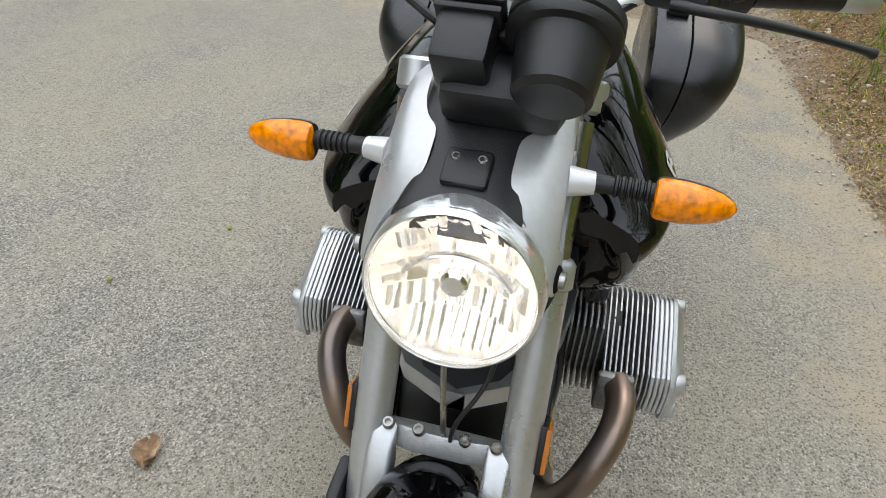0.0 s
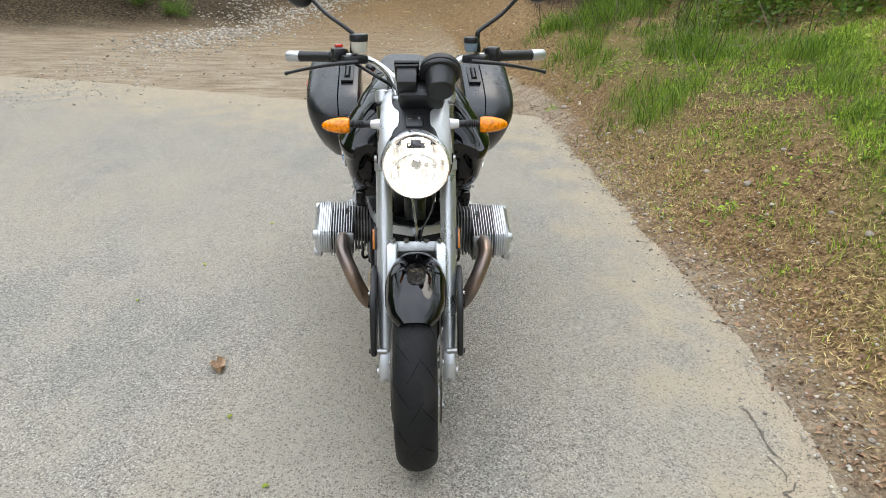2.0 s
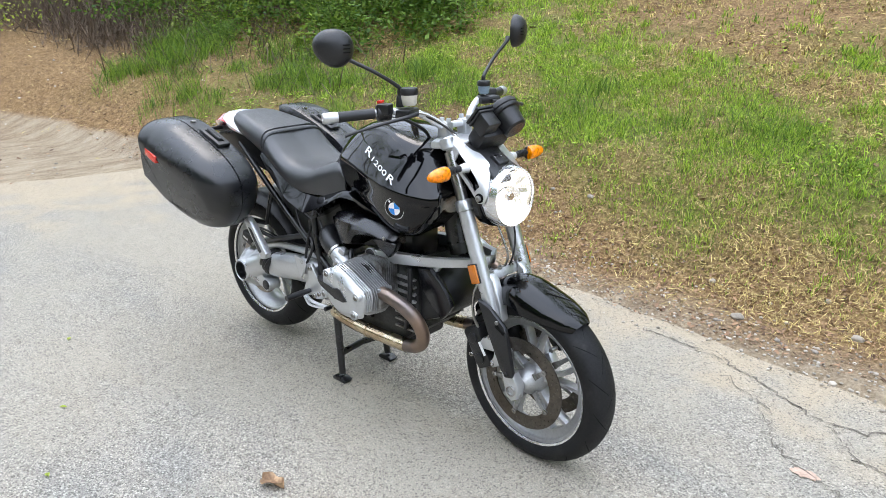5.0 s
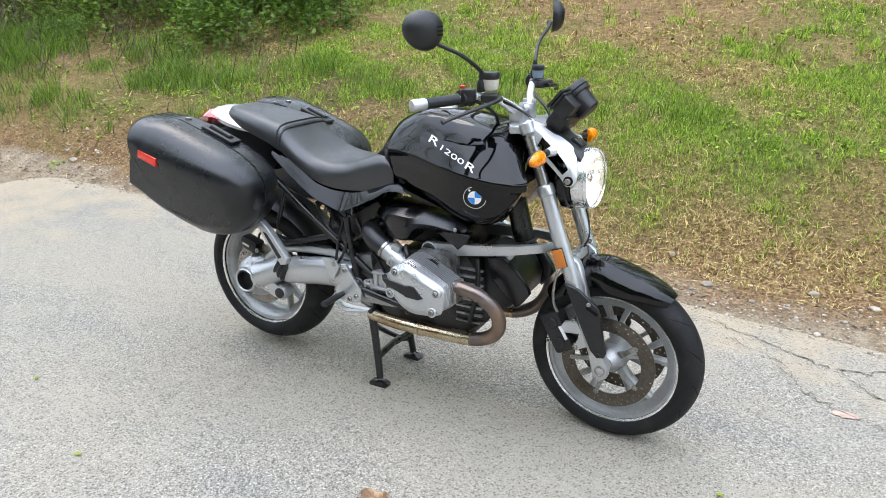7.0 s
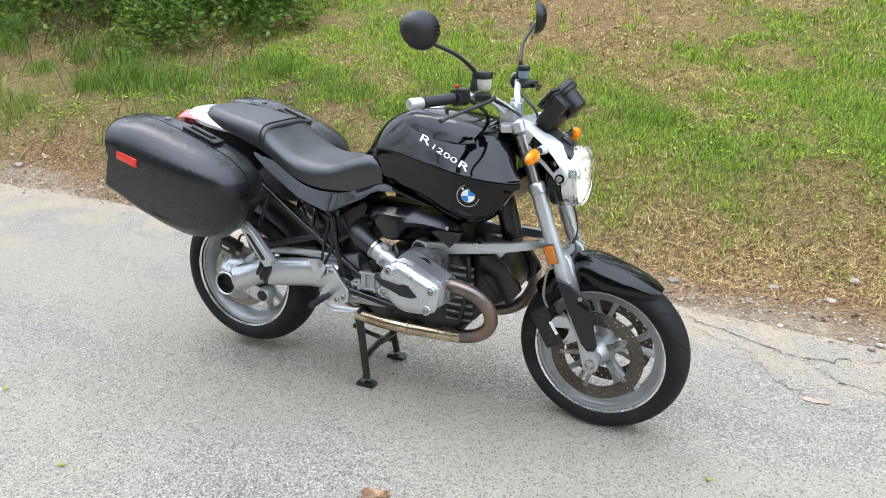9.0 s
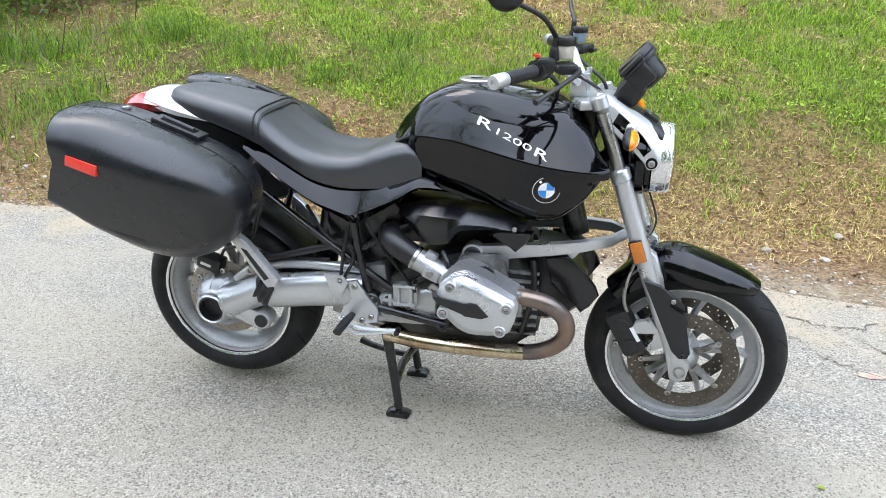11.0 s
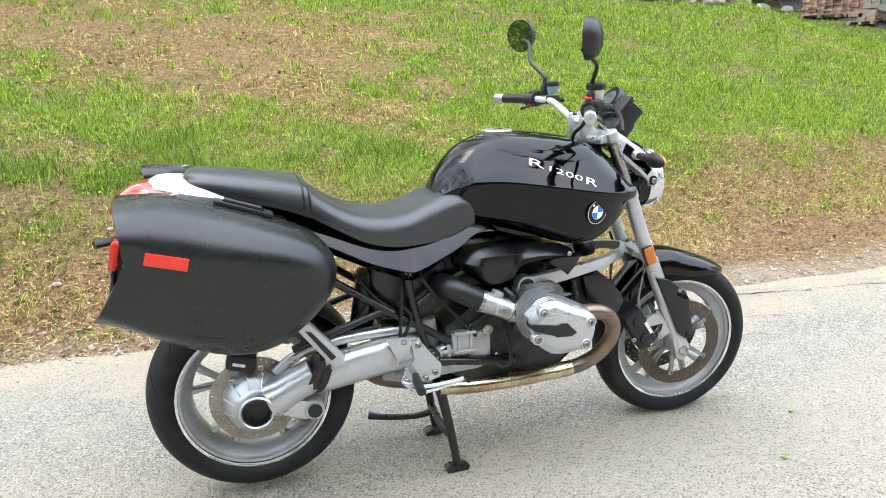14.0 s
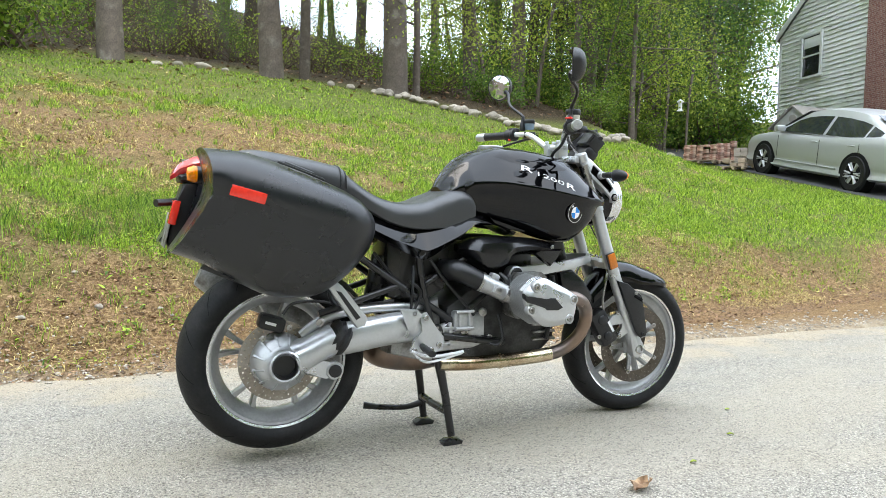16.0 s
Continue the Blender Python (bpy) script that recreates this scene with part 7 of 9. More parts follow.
def blades(x, y, rng, height, width, lean, sink=0.004):
    """Bent three-sided blades standing at the places given."""
    n = len(x)
    z = land(x, y) - sink
    h = height * rng.uniform(0.45, 1.15, n)
    w = width * rng.uniform(0.7, 1.3, n)
    a, b = rng.uniform(0, 2 * math.pi, n), rng.uniform(0, 2 * math.pi, n)
    side = np.stack([np.cos(a), np.sin(a), 0 * a], -1)
    bend = np.stack([np.cos(b), np.sin(b), 0 * b], -1) * (lean * rng.uniform(0.3, 1.2, n) * h)[:, None]
    base = np.stack([x, y, z], -1)
    up = np.array((0, 0, 1.0))
    v = np.empty((n, 5, 3))
    v[:, 0], v[:, 1] = base - side * w[:, None] / 2, base + side * w[:, None] / 2
    mid = base + up * (0.62 * h)[:, None] + bend * 0.42
    v[:, 2], v[:, 3] = mid - side * w[:, None] * 0.36, mid + side * w[:, None] * 0.36
    v[:, 4] = base + up * (h * np.sqrt(np.clip(1 - 0.5 * lean * lean, 0.1, 1)))[:, None] + bend
    i = 5 * np.arange(n)[:, None]
    f = np.concatenate([i + (0, 1, 3), i + (0, 3, 2), i + (2, 3, 4)], 0)
    return v.reshape(-1, 3), f


def flakes(x, y, rng, long_, wide, lift, curl, height=land):
    """Flat bits lying about: straw, needles, fallen leaves."""
    n = len(x)
    a = rng.uniform(0, 2 * math.pi, n)
    l, w = long_ * rng.uniform(0.5, 1.3, n), wide * rng.uniform(0.6, 1.3, n)
    d = np.stack([np.cos(a), np.sin(a), rng.normal(0, curl, n)], -1)
    s = np.stack([-np.sin(a), np.cos(a), rng.normal(0, curl, n)], -1)
    c = np.stack([x, y, height(x, y) + lift * rng.uniform(0.4, 1.4, n)], -1)
    v = np.empty((n, 4, 3))
    v[:, 0], v[:, 2] = c - d * l[:, None] / 2, c + d * l[:, None] / 2
    v[:, 1], v[:, 3] = c + s * w[:, None] / 2, c - s * w[:, None] / 2 + np.array((0, 0, 1)) * (curl * w)[:, None]
    i = 4 * np.arange(n)[:, None]
    return v.reshape(-1, 3), np.concatenate([i + (0, 1, 2), i + (0, 2, 3)], 0)


def stuff(name, pieces, mat, label, category):
    off, V, F = 0, [], []
    for v, f in pieces:
        V.append(v)
        F.append(f + off)
        off += len(v)
    me = mesh_arrays(name, np.concatenate(V), np.concatenate(F))
    me.materials.append(M[mat])
    return tagged(new(name, me), label, category, kind="stuff")


def slope_of(x, y):
    return y - np.interp(x, TOE_X, TOE_Y)


def wood_line(x):
    return np.interp(x, [-12, -5, 2, 4.2, 6.3, 9, 13, 20, 40], [9, 12.6, 12.9, 11.4, 9.2, 10.2, 13.8, 19, 24])


def near_drive(x, y):
    q = (CAR_FRONT - CAR_REAR).to_2d().normalized()
    v = -(x - CAR_REAR.x) * q.y + (y - CAR_REAR.y) * q.x
    return v < 0.46


def lawn_keep(x, y):
    t = turf_at(x, y)
    return np.clip((1.5 * t - 0.3) * (1.0 + 0.8 * wobble(x, y, 5.5, 4.0) + 0.8 * wobble(x, y, 15.0, 9.0)) + 0.35 * np.clip(wobble(x, y, 3.1, 2.0) - 0.1, 0, 1), 0.12, 1) * (slope_of(x, y) > 0.1) * (y < wood_line(x)) * ~near_drive(x, y) * np.clip((x + 8.5) / 2.5, 0, 1)


pieces = []
for n, x0, x1, y0, y1, h, w, seed in ((95000, -3.2, 5.0, 1.5, 4.2, 0.038, 0.0052, 1), (72000, -6.5, 8.0, 3.6, 7.0, 0.045, 0.008, 2), (32000, -7.0, 13.0, 6.5, 14.0, 0.06, 0.014, 3), (22000, 4.5, 12.0, 1.9, 4.2, 0.055, 0.008, 4), (26000, 8.0, 14.0, 3.0, 7.0, 0.06, 0.011, 5)):
    x, y, rng = scatter(n, x0, x1, y0, y1, lawn_keep, seed)
    pieces.append(blades(x, y, rng, h, w, 0.75))
for n, x0, x1, y0, y1, h, w, seed in ((4200, -4.0, 5.5, 1.8, 4.6, 0.075, 0.0045, 6), (3600, -7.0, 10.0, 4.2, 8.5, 0.1, 0.008, 7)):
    cx, cy, rng = scatter(n, x0, x1, y0, y1, lawn_keep, seed)
    m = 16
    x, y = np.repeat(cx, m) + rng.normal(0, 0.028, m * len(cx)), np.repeat(cy, m) + rng.normal(0, 0.028, m * len(cx))
    pieces.append(blades(x, y, rng, h, w, 0.85))
stuff("lawn_grass", pieces, "grass", "short fresh green grass in patches on the bank", "grass")

# low broad-leaved weeds between the blades
pieces = []
cx, cy, rng = scatter(4600, -6.5, 4.5, 1.6, 5.5, lambda x, y: np.maximum(lawn_keep(x, y), 0.14 * (slope_of(x, y) > 0.15)) * np.clip(2.2 * wobble(x, y, 2.2, 7.0) + 0.25, 0, 1), 9)
m = 9
x, y = np.repeat(cx, m) + rng.normal(0, 0.03, m * len(cx)), np.repeat(cy, m) + rng.normal(0, 0.03, m * len(cx))
pieces.append(flakes(x, y, rng, 0.036, 0.015, 0.02, 0.35))
stuff("low_weeds", pieces, "grass", "low green weeds with small broad leaves in the grass", "weeds")

pieces = []
rng = np.random.default_rng(11)
tufts = [(-3.3, 2.4), (-3.7, 2.9), (-4.3, 2.7), (-1.55, 2.75), (-1.0, 2.95), (-4.9, 3.1), (-0.2, 3.05), (-5.6, 2.9), (0.4, 3.2), (-6.2, 2.5)]
for k in range(24):
    if k < len(tufts):
        cx, cy = tufts[k]
    else:
        cx = rng.uniform(-7, 1.2)
        cy = np.interp(cx, TOE_X, TOE_Y) + rng.uniform(0.9, 2.4)
    m = int(rng.uniform(90, 190))
    x, y = rng.normal(cx, 0.11, m), rng.normal(cy, 0.10, m)
    pieces.append(blades(x, y, rng, rng.uniform(0.09, 0.19), 0.0055, 0.7))
stuff("tall_grass", pieces, "rank_grass", "tall green grass tufts at the foot of the bank", "grass")


# shrubs and brambles at the corner of the wood, and dead brush beside the track
def shrub_leaves(cx, cy, tall, m, size, rng):
    """A cloud of small leaves round each stem."""
    n = m * len(cx)
    px, py = np.repeat(cx, m) + rng.normal(0, 0.09, n), np.repeat(cy, m) + rng.normal(0, 0.09, n)
    pz = land(px, py) + np.repeat(tall, m) * rng.uniform(0.1, 1.0, n) ** 0.7
    c = np.stack([px, py, pz], -1)
    a = rng.normal(0, 1, (n, 3)) * (1, 1, 0.45)
    a /= np.linalg.norm(a, axis=1)[:, None]
    d = np.cross(a, rng.normal(0, 0.35, (n, 3)) + (0, 0, 1))
    d /= np.linalg.norm(d, axis=1)[:, None]
    s = size * rng.uniform(0.5, 1.4, n)[:, None]
    v = np.stack([c - a * s / 2, c + d * s * 0.3, c + a * s / 2, c - d * s * 0.3], 1)
    i = 4 * np.arange(n)[:, None]
    return v.reshape(-1, 3), np.concatenate([i + (0, 1, 2), i + (0, 2, 3)], 0)


rng = np.random.default_rng(12)
cx, cy = rng.uniform(-12.5, -3.2, 7600), rng.uniform(1.9, 7.2, 7600)
deep = np.minimum(1.1 * (-3.5 - cx), 1.3 * (cy - np.interp(cx, [-9, -7, -5, -3.6], [3.2, 3.1, 3.25, 3.6]))) + 0.5 * wobble(cx, cy, 2.4, 1.5)
ok = (deep > 0) & (rng.uniform(0, 1, len(cx)) < np.clip(0.25 + deep / 1.5, 0, 0.85) * np.clip(0.62 + 0.8 * wobble(cx, cy, 3.3, 8.0), 0.1, 1) * np.clip((cx + 9.5) / 2, 0.12, 1))
cx, cy, deep = cx[ok], cy[ok], deep[ok]
tall = np.clip(0.18 + 0.4 * deep, 0.15, 1.0) * rng.uniform(0.5, 1.3, len(cx))
hue = wobble(cx, cy, 1.9, 5.0) + rng.normal(0, 0.25, len(cx))
for pick, mat, label in ((hue < 0, "leaf_b", "deep green shrubs and brambles at the foot of the wood"), (hue >= 0, "leaf_under", "fresh yellow-green shrubs at the foot of the wood")):
    stuff("undergrowth", [shrub_leaves(cx[pick], cy[pick], tall[pick], 26, 0.06, rng)], mat, label, "undergrowth")

# tall thin grass in uneven tufts in front of the shrubs
pieces = []
gx0, gy0 = rng.uniform(-7.6, -2.4, 420), rng.uniform(1.8, 3.7, 420)
ok = rng.uniform(0, 1, 420) < np.clip(0.28 + 1.2 * wobble(gx0, gy0, 3.4, 3.5), 0.04, 1) * np.clip((gy0 - 1.7) / 0.5, 0.1, 1) * np.clip((-gx0 - 2.2) / 1.8, 0.15, 1)
for cx0, cy0 in zip(gx0[ok], gy0[ok]):
    m = int(rng.uniform(25, 110))
    r = rng.uniform(0.05, 0.13)
    pieces.append(blades(rng.normal(cx0, r, m), rng.normal(cy0, r, m), rng, rng.uniform(0.1, 0.32), 0.006, 0.75))
stuff("tall_grass", pieces, "rank_grass", "tall thin green grass in front of the shrubs", "grass")

# dead stems and fallen twigs, brown, by the track and through the shrubs
bx, by = rng.uniform(-13.0, -3.6, 3000), rng.uniform(2.2, 6.0, 3000)
ok = rng.uniform(0, 1, 3000) < np.where(bx < -7.2, 0.85, 0.05) * np.clip((by - 2.0) / 0.8, 0, 1)
bx, by = np.repeat(bx[ok], 5), np.repeat(by[ok], 5)
bx, by = bx + rng.normal(0, 0.12, len(bx)), by + rng.normal(0, 0.12, len(by))
stuff("dead_brush", [blades(bx, by, rng, 0.55, 0.009, 1.05), flakes(bx, by, rng, 0.4, 0.008, 0.12, 0.35)], "twig", "tangled brown dead stems and fallen twigs", "brush")


def straw_keep(x, y):
    s = slope_of(x, y)
    return np.clip(1.0 - 0.95 * turf_at(x, y), 0.02, 1) * (1 - 0.6 * np.clip(bare_at(x, y), 0, 1)) * np.clip((s + 0.25) / 0.5, 0, 1) * np.interp(x, [-4.5, -1.0, 0.8], [0.3, 0.4, 1.0]) ** np.clip(1.6 - s, 0, 1) * (y < wood_line(x) + 1) * ~near_drive(x, y) * np.clip(0.55 + 0.8 * wobble(x, y, 2.7, 3.0) + 0.4 * wobble(x, y, 8.0, 1.0), 0.12, 1)


pieces = []
for n, x0, x1, y0, y1, l, w, seed in ((170000, -3.2, 5.0, 1.3, 4.2, 0.052, 0.0028, 21), (95000, -8.5, 8.0, 3.4, 8.0, 0.08, 0.0058, 22), (22000, -7, 10, 7.5, 13, 0.14, 0.016, 23), (16000, -14, -3.2, -3.0, 4.0, 0.10, 0.007, 24), (12000, 4.5, 14, 1.4, 5.0, 0.08, 0.006, 25)):
    x, y, rng = scatter(n, x0, x1, y0, y1, straw_keep, seed)
    pieces.append(flakes(x, y, rng, l, w, 0.016, 0.3))
    k = len(x) // 5
    pieces.append(blades(x[:k], y[:k], rng, 0.045, w, 0.9))
# clumps of last year's grass
rng = np.random.default_rng(26)
for n, x0, x1, y0, y1, h, w in ((2600, -3.6, 5.0, 1.5, 4.4, 0.05, 0.0042), (2600, -8, 9, 4.0, 9.0, 0.07, 0.008)):
    cx, cy, rng = scatter(n, x0, x1, y0, y1, straw_keep, int(n + 10 * y0))
    m = 12
    x, y = np.repeat(cx, m) + rng.normal(0, 0.022, m * len(cx)), np.repeat(cy, m) + rng.normal(0, 0.022, m * len(cx))
    pieces.append(blades(x, y, rng, h, w, 1.0))
stuff("dry_straw", pieces, "straw", "dry straw and dead grass lying on the bank", "straw")


def leaf_keep(x, y):
    s = slope_of(x, y)
    return np.clip(0.25 + 0.75 * np.exp(-(s / 0.9) ** 2) + 0.3 * (wobble(x, y, 3.3, 5.0) > 0.2), 0, 1) * (s > -0.45) * ~near_drive(x, y)


pieces = []
for n, x0, x1, y0, y1, l, w, seed in ((46000, -5.5, 7, 1.3, 3.3, 0.02, 0.008, 30), (8600, -7.5, 6, 1.3, 4.5, 0.036, 0.018, 31), (5000, -9, 9, 3, 9, 0.05, 0.03, 32), (3000, -16, -4.3, -6.5, 4, 0.045, 0.018, 33), (5000, -12, 24, 11, 26, 0.12, 0.08, 34)):
    x, y, rng = scatter(n, x0, x1, y0, y1, leaf_keep if y1 < 20 and x1 > -4 else (lambda x, y: 0.8 + 0 * x), seed)
    pieces.append(flakes(x, y, rng, l, w, 0.008, 0.3))
stuff("leaf_litter", pieces, "deadleaf", "brown fallen leaves scattered over soil and grass", "leaves")


def pebble(rng, r, squash=0.6):
    b = BM()
    bmesh.ops.create_icosphere(b, subdivisions=1, radius=1.0)
    for v in b.verts:
        v.co = Vector((v.co.x * r * rng.uniform(0.75, 1.25), v.co.y * r * rng.uniform(0.7, 1.2), v.co.z * r * squash * rng.uniform(0.8, 1.2)))
    return b


def gravel():
    """Loose chips along the verge and on the track, one mesh."""
    r0 = random.Random(5)
    forms = []
    for _ in range(6):
        b = pebble(r0, 1.0)
        b.verts.ensure_lookup_table()
        forms.append((np.array([v.co for v in b.verts]), np.array([[v.index for v in f.verts] for f in b.faces])))
        b.free()
    pieces = []
    for n, x0, x1, y0, y1, size, keep, seed in (
            (13000, -5, 7, 1.1, 2.6, 0.0062, lambda x, y: np.exp(-((y - edge_at(x) - 0.14) / 0.24) ** 2), 41),
            (900, -5, 7, 1.1, 3.0, 0.0125, lambda x, y: np.exp(-((y - edge_at(x) - 0.3) / 0.3) ** 2), 42),
            (13000, -17, -4.8, -4.5, 3.2, 0.012, lambda x, y: 0.04 + 0.7 * np.exp(-((y + 2.9 + 0.26 * (x + 9.5)) / 0.7) ** 2), 43)):
        x, y, rng = scatter(n, x0, x1, y0, y1, keep, seed)
        z = land(x, y)
        on_road = (y < edge_at(x)) & (x > np.interp(y, END_Y, END_X))
        z = np.where(on_road, 0.0, z)
        for px, py, pz in zip(x, y, z):
            v, f = forms[rng.integers(6)]
            a, s = rng.uniform(0, 6.28), size * rng.uniform(0.4, 1.6)
            q = v * s
            q = np.stack([q[:, 0] * math.cos(a) - q[:, 1] * math.sin(a), q[:, 0] * math.sin(a) + q[:, 1] * math.cos(a), q[:, 2]], -1)
            pieces.append((q + (px, py, pz + 0.25 * s), f))
    # a pale ridge of stones thrown up beside the track
    line = spline([(-8.8, -3.4), (-9.6, -2.9), (-10.6, -2.4), (-12.0, -1.9), (-14.0, -1.3), (-16.5, -0.7), (-19.0, 0.0)], 40)
    rng = np.random.default_rng(44)
    at = line[rng.integers(len(line), size=2200)] + rng.normal(0, 1, (2200, 2)) * (0.5, 0.4)
    z = land(at[:, 0], at[:, 1])
    for (px, py), pz in zip(at, z):
        v, f = forms[rng.integers(6)]
        a, s = rng.uniform(0, 6.28), 0.022 * rng.uniform(0.3, 1.6)
        q = v * s
        q = np.stack([q[:, 0] * math.cos(a) - q[:, 1] * math.sin(a), q[:, 0] * math.sin(a) + q[:, 1] * math.cos(a), q[:, 2]], -1)
        pieces.append((q + (px, py, pz + 0.2 * s), f))
    stuff("gravel", pieces, "gravel", "pale loose gravel along the road's edge", "gravel")


gravel()


def stone(at, size, seed, label, group, lumpy=0.25):
    """A field stone, rounded and uneven, half bedded in the ground."""
    r = random.Random(seed)
    b = BM()
    bmesh.ops.create_icosphere(b, subdivisions=3, radius=1.0)
    ax = [r.uniform(0.75, 1.25) for _ in range(3)]
    for v in b.verts:
        n = noise.noise(v.co * 1.3 + Vector((seed * 3.1, 0, 0)))
        n2 = noise.noise(v.co * 3.4 + Vector((0, seed * 1.7, 0)))
        v.co = Vector((v.co.x * ax[0], v.co.y * ax[1], v.co.z * 0.68 * ax[2])) * size * (1 + lumpy * n + 0.08 * n2)
    ob = part("stone", b, M["stone"], None, "", 60)
    ob.matrix_basis = pose(at[0], at[1], at[2] + size * 0.22, 0, 0, r.uniform(0, 360))
    return tagged(ob, label, "stone", group)


rs = random.Random(77)
for k, (x, y, s) in enumerate(((0.84, 1.60, 0.045), (1.35, 1.72, 0.04), (1.62, 1.66, 0.035), (1.95, 1.72, 0.04), (1.15, 1.95, 0.03), (0.6, 1.85, 0.025), (-0.39, 2.2, 0.03), (-1.32, 2.06, 0.04), (-1.7, 1.98, 0.035), (-1.45, 2.32, 0.03), (1.75, 1.95, 0.045), (2.3, 1.85, 0.03), (-2.9, 1.95, 0.05), (-4.6, 1.75, 0.05), (-4.75, 1.82, 0.035), (2.1, 1.5, 0.025))):
    stone((x, y, float(land(x, y))), 0.62 * s, k, "small pale stone lying on the road verge", "verge stones")
row = spline([(3.6, 11.75), (4.3, 11.2), (4.8, 10.6), (5.4, 9.95), (5.8, 9.3), (6.3, 8.85), (7.0, 8.7), (8.0, 8.9)], 7)
for k, (x, y) in enumerate(row):
    for j in range(2 if k % 2 else 1):
        sx, sy_ = x + rs.uniform(-0.12, 0.12), y + rs.uniform(-0.15, 0.25)
        stone((sx, sy_, float(land(sx, sy_)) + 0.03), rs.uniform(0.06, 0.115), 100 + 2 * k + j, "pale field stone in the low row below the trees", "stone row")
for k, (x, y, s) in enumerate(((-0.5, 12.35, 0.12), (-0.1, 12.5, 0.11), (0.35, 12.4, 0.13), (0.8, 12.6, 0.1), (2.9, 12.3, 0.11), (3.3, 12.2, 0.1), (11.0, 12.2, 0.16), (11.5, 12.4, 0.2), (12.0, 12.1, 0.15), (9.4, 10.3, 0.12), (9.8, 10.5, 0.14))):
    stone((x, y, float(land(x, y))), s, 300 + k, "grey boulder at the edge of the wood", "boulders")

# fallen leaf on the road, curled and brown
b = BM()
rows = []
for t in np.linspace(0, 1, 9):
    w = 0.032 * math.sin(math.pi * (0.08 + 0.88 * t)) * (1 + 0.25 * math.sin(9 * t))
    rows.append([(0.085 * (t - 0.5) , w * u, 0.006 + 0.018 * abs(u) ** 1.5 + 0.008 * math.sin(5 * t + 2 * u)) for u in (-1, -0.5, 0, 0.5, 1)])
loft(b, rows, closed=False, caps=False)
thicken(b, 0.0012)
M["curled"] = material("curled_dead_leaf", (0.22, 0.125, 0.065), 0.8, vary=0.4, scale=40, bump=0.6, bump_scale=120, tint=(0.42, 0.28, 0.16), tint_at=0.5, tint_scale=25)
ob = part("dead_leaf", b, M["curled"], None, "", 60)
ob.matrix_basis = pose(0.238, -0.725, 0.002, 0, 0, 20)
tagged(ob, "curled brown dead leaf lying on the road", "leaf")
r2 = random.Random(9)
for k, (x, y) in enumerate(((0.55, -0.62), (0.9, -0.45), (-0.75, -1.0), (-1.35, -0.75), (1.15, -0.2), (-0.35, -1.2), (2.6, 1.4), (2.9, 1.5))):
    b = BM()
    rows = []
    for t in np.linspace(0, 1, 6):
        w = 0.008 * math.sin(math.pi * (0.06 + 0.9 * t))
        rows.append([(0.024 * (t - 0.5), w * u, 0.003 + 0.004 * abs(u) + 0.002 * math.sin(4 * t)) for u in (-1, 0, 1)])
    loft(b, rows, closed=False, caps=False)
    thicken(b, 0.0008)
    ob = part("small_leaf", b, M["leaf_a"] if k < 6 else M["curled"], None, "", 60)
    ob.matrix_basis = pose(x, y, 0.001 if y < edge_at(np.array(x)) else float(land(x, y)), 0, 0, r2.uniform(0, 360))
    tagged(ob, "small yellow-green leaf fallen on the road" if k < 6 else "brown leaf on the sandy verge", "leaf", "small leaves")


# ---- trees ----
def limb_path(rng, start, way, length, droop, n=5):
    p, d, out = np.array(start, float), np.array(way, float), []
    for k in range(n):
        out.append(p.copy())
        d = d + rng.normal(0, 0.16, 3) + np.array((0, 0, droop))
        d /= np.linalg.norm(d)
        p = p + d * length / (n - 1)
    return np.array(out)


def leaf_cloud(centres, spread, count, size, rng, thin=0.55):
    """Small pointed leaves about the given twig places."""
    n = count
    c = centres[rng.integers(len(centres), size=n)] + rng.normal(0, 1, (n, 3)) * spread
    a = rng.normal(0, 1, (n, 3))
    a /= np.linalg.norm(a, axis=1)[:, None]
    b = np.cross(a, rng.normal(0, 1, (n, 3)))
    b /= np.linalg.norm(b, axis=1)[:, None] + 1e-9
    s = size * rng.uniform(0.6, 1.3, n)[:, None]
    v = np.empty((n, 4, 3))
    v[:, 0], v[:, 2] = c - a * s / 2, c + a * s / 2
    v[:, 1], v[:, 3] = c + b * s * thin / 2 - a * s * 0.08, c - b * s * thin / 2 - a * s * 0.08
    i = 4 * np.arange(n)[:, None]
    return v.reshape(-1, 3), np.concatenate([i + (0, 1, 2), i + (0, 2, 3)], 0)


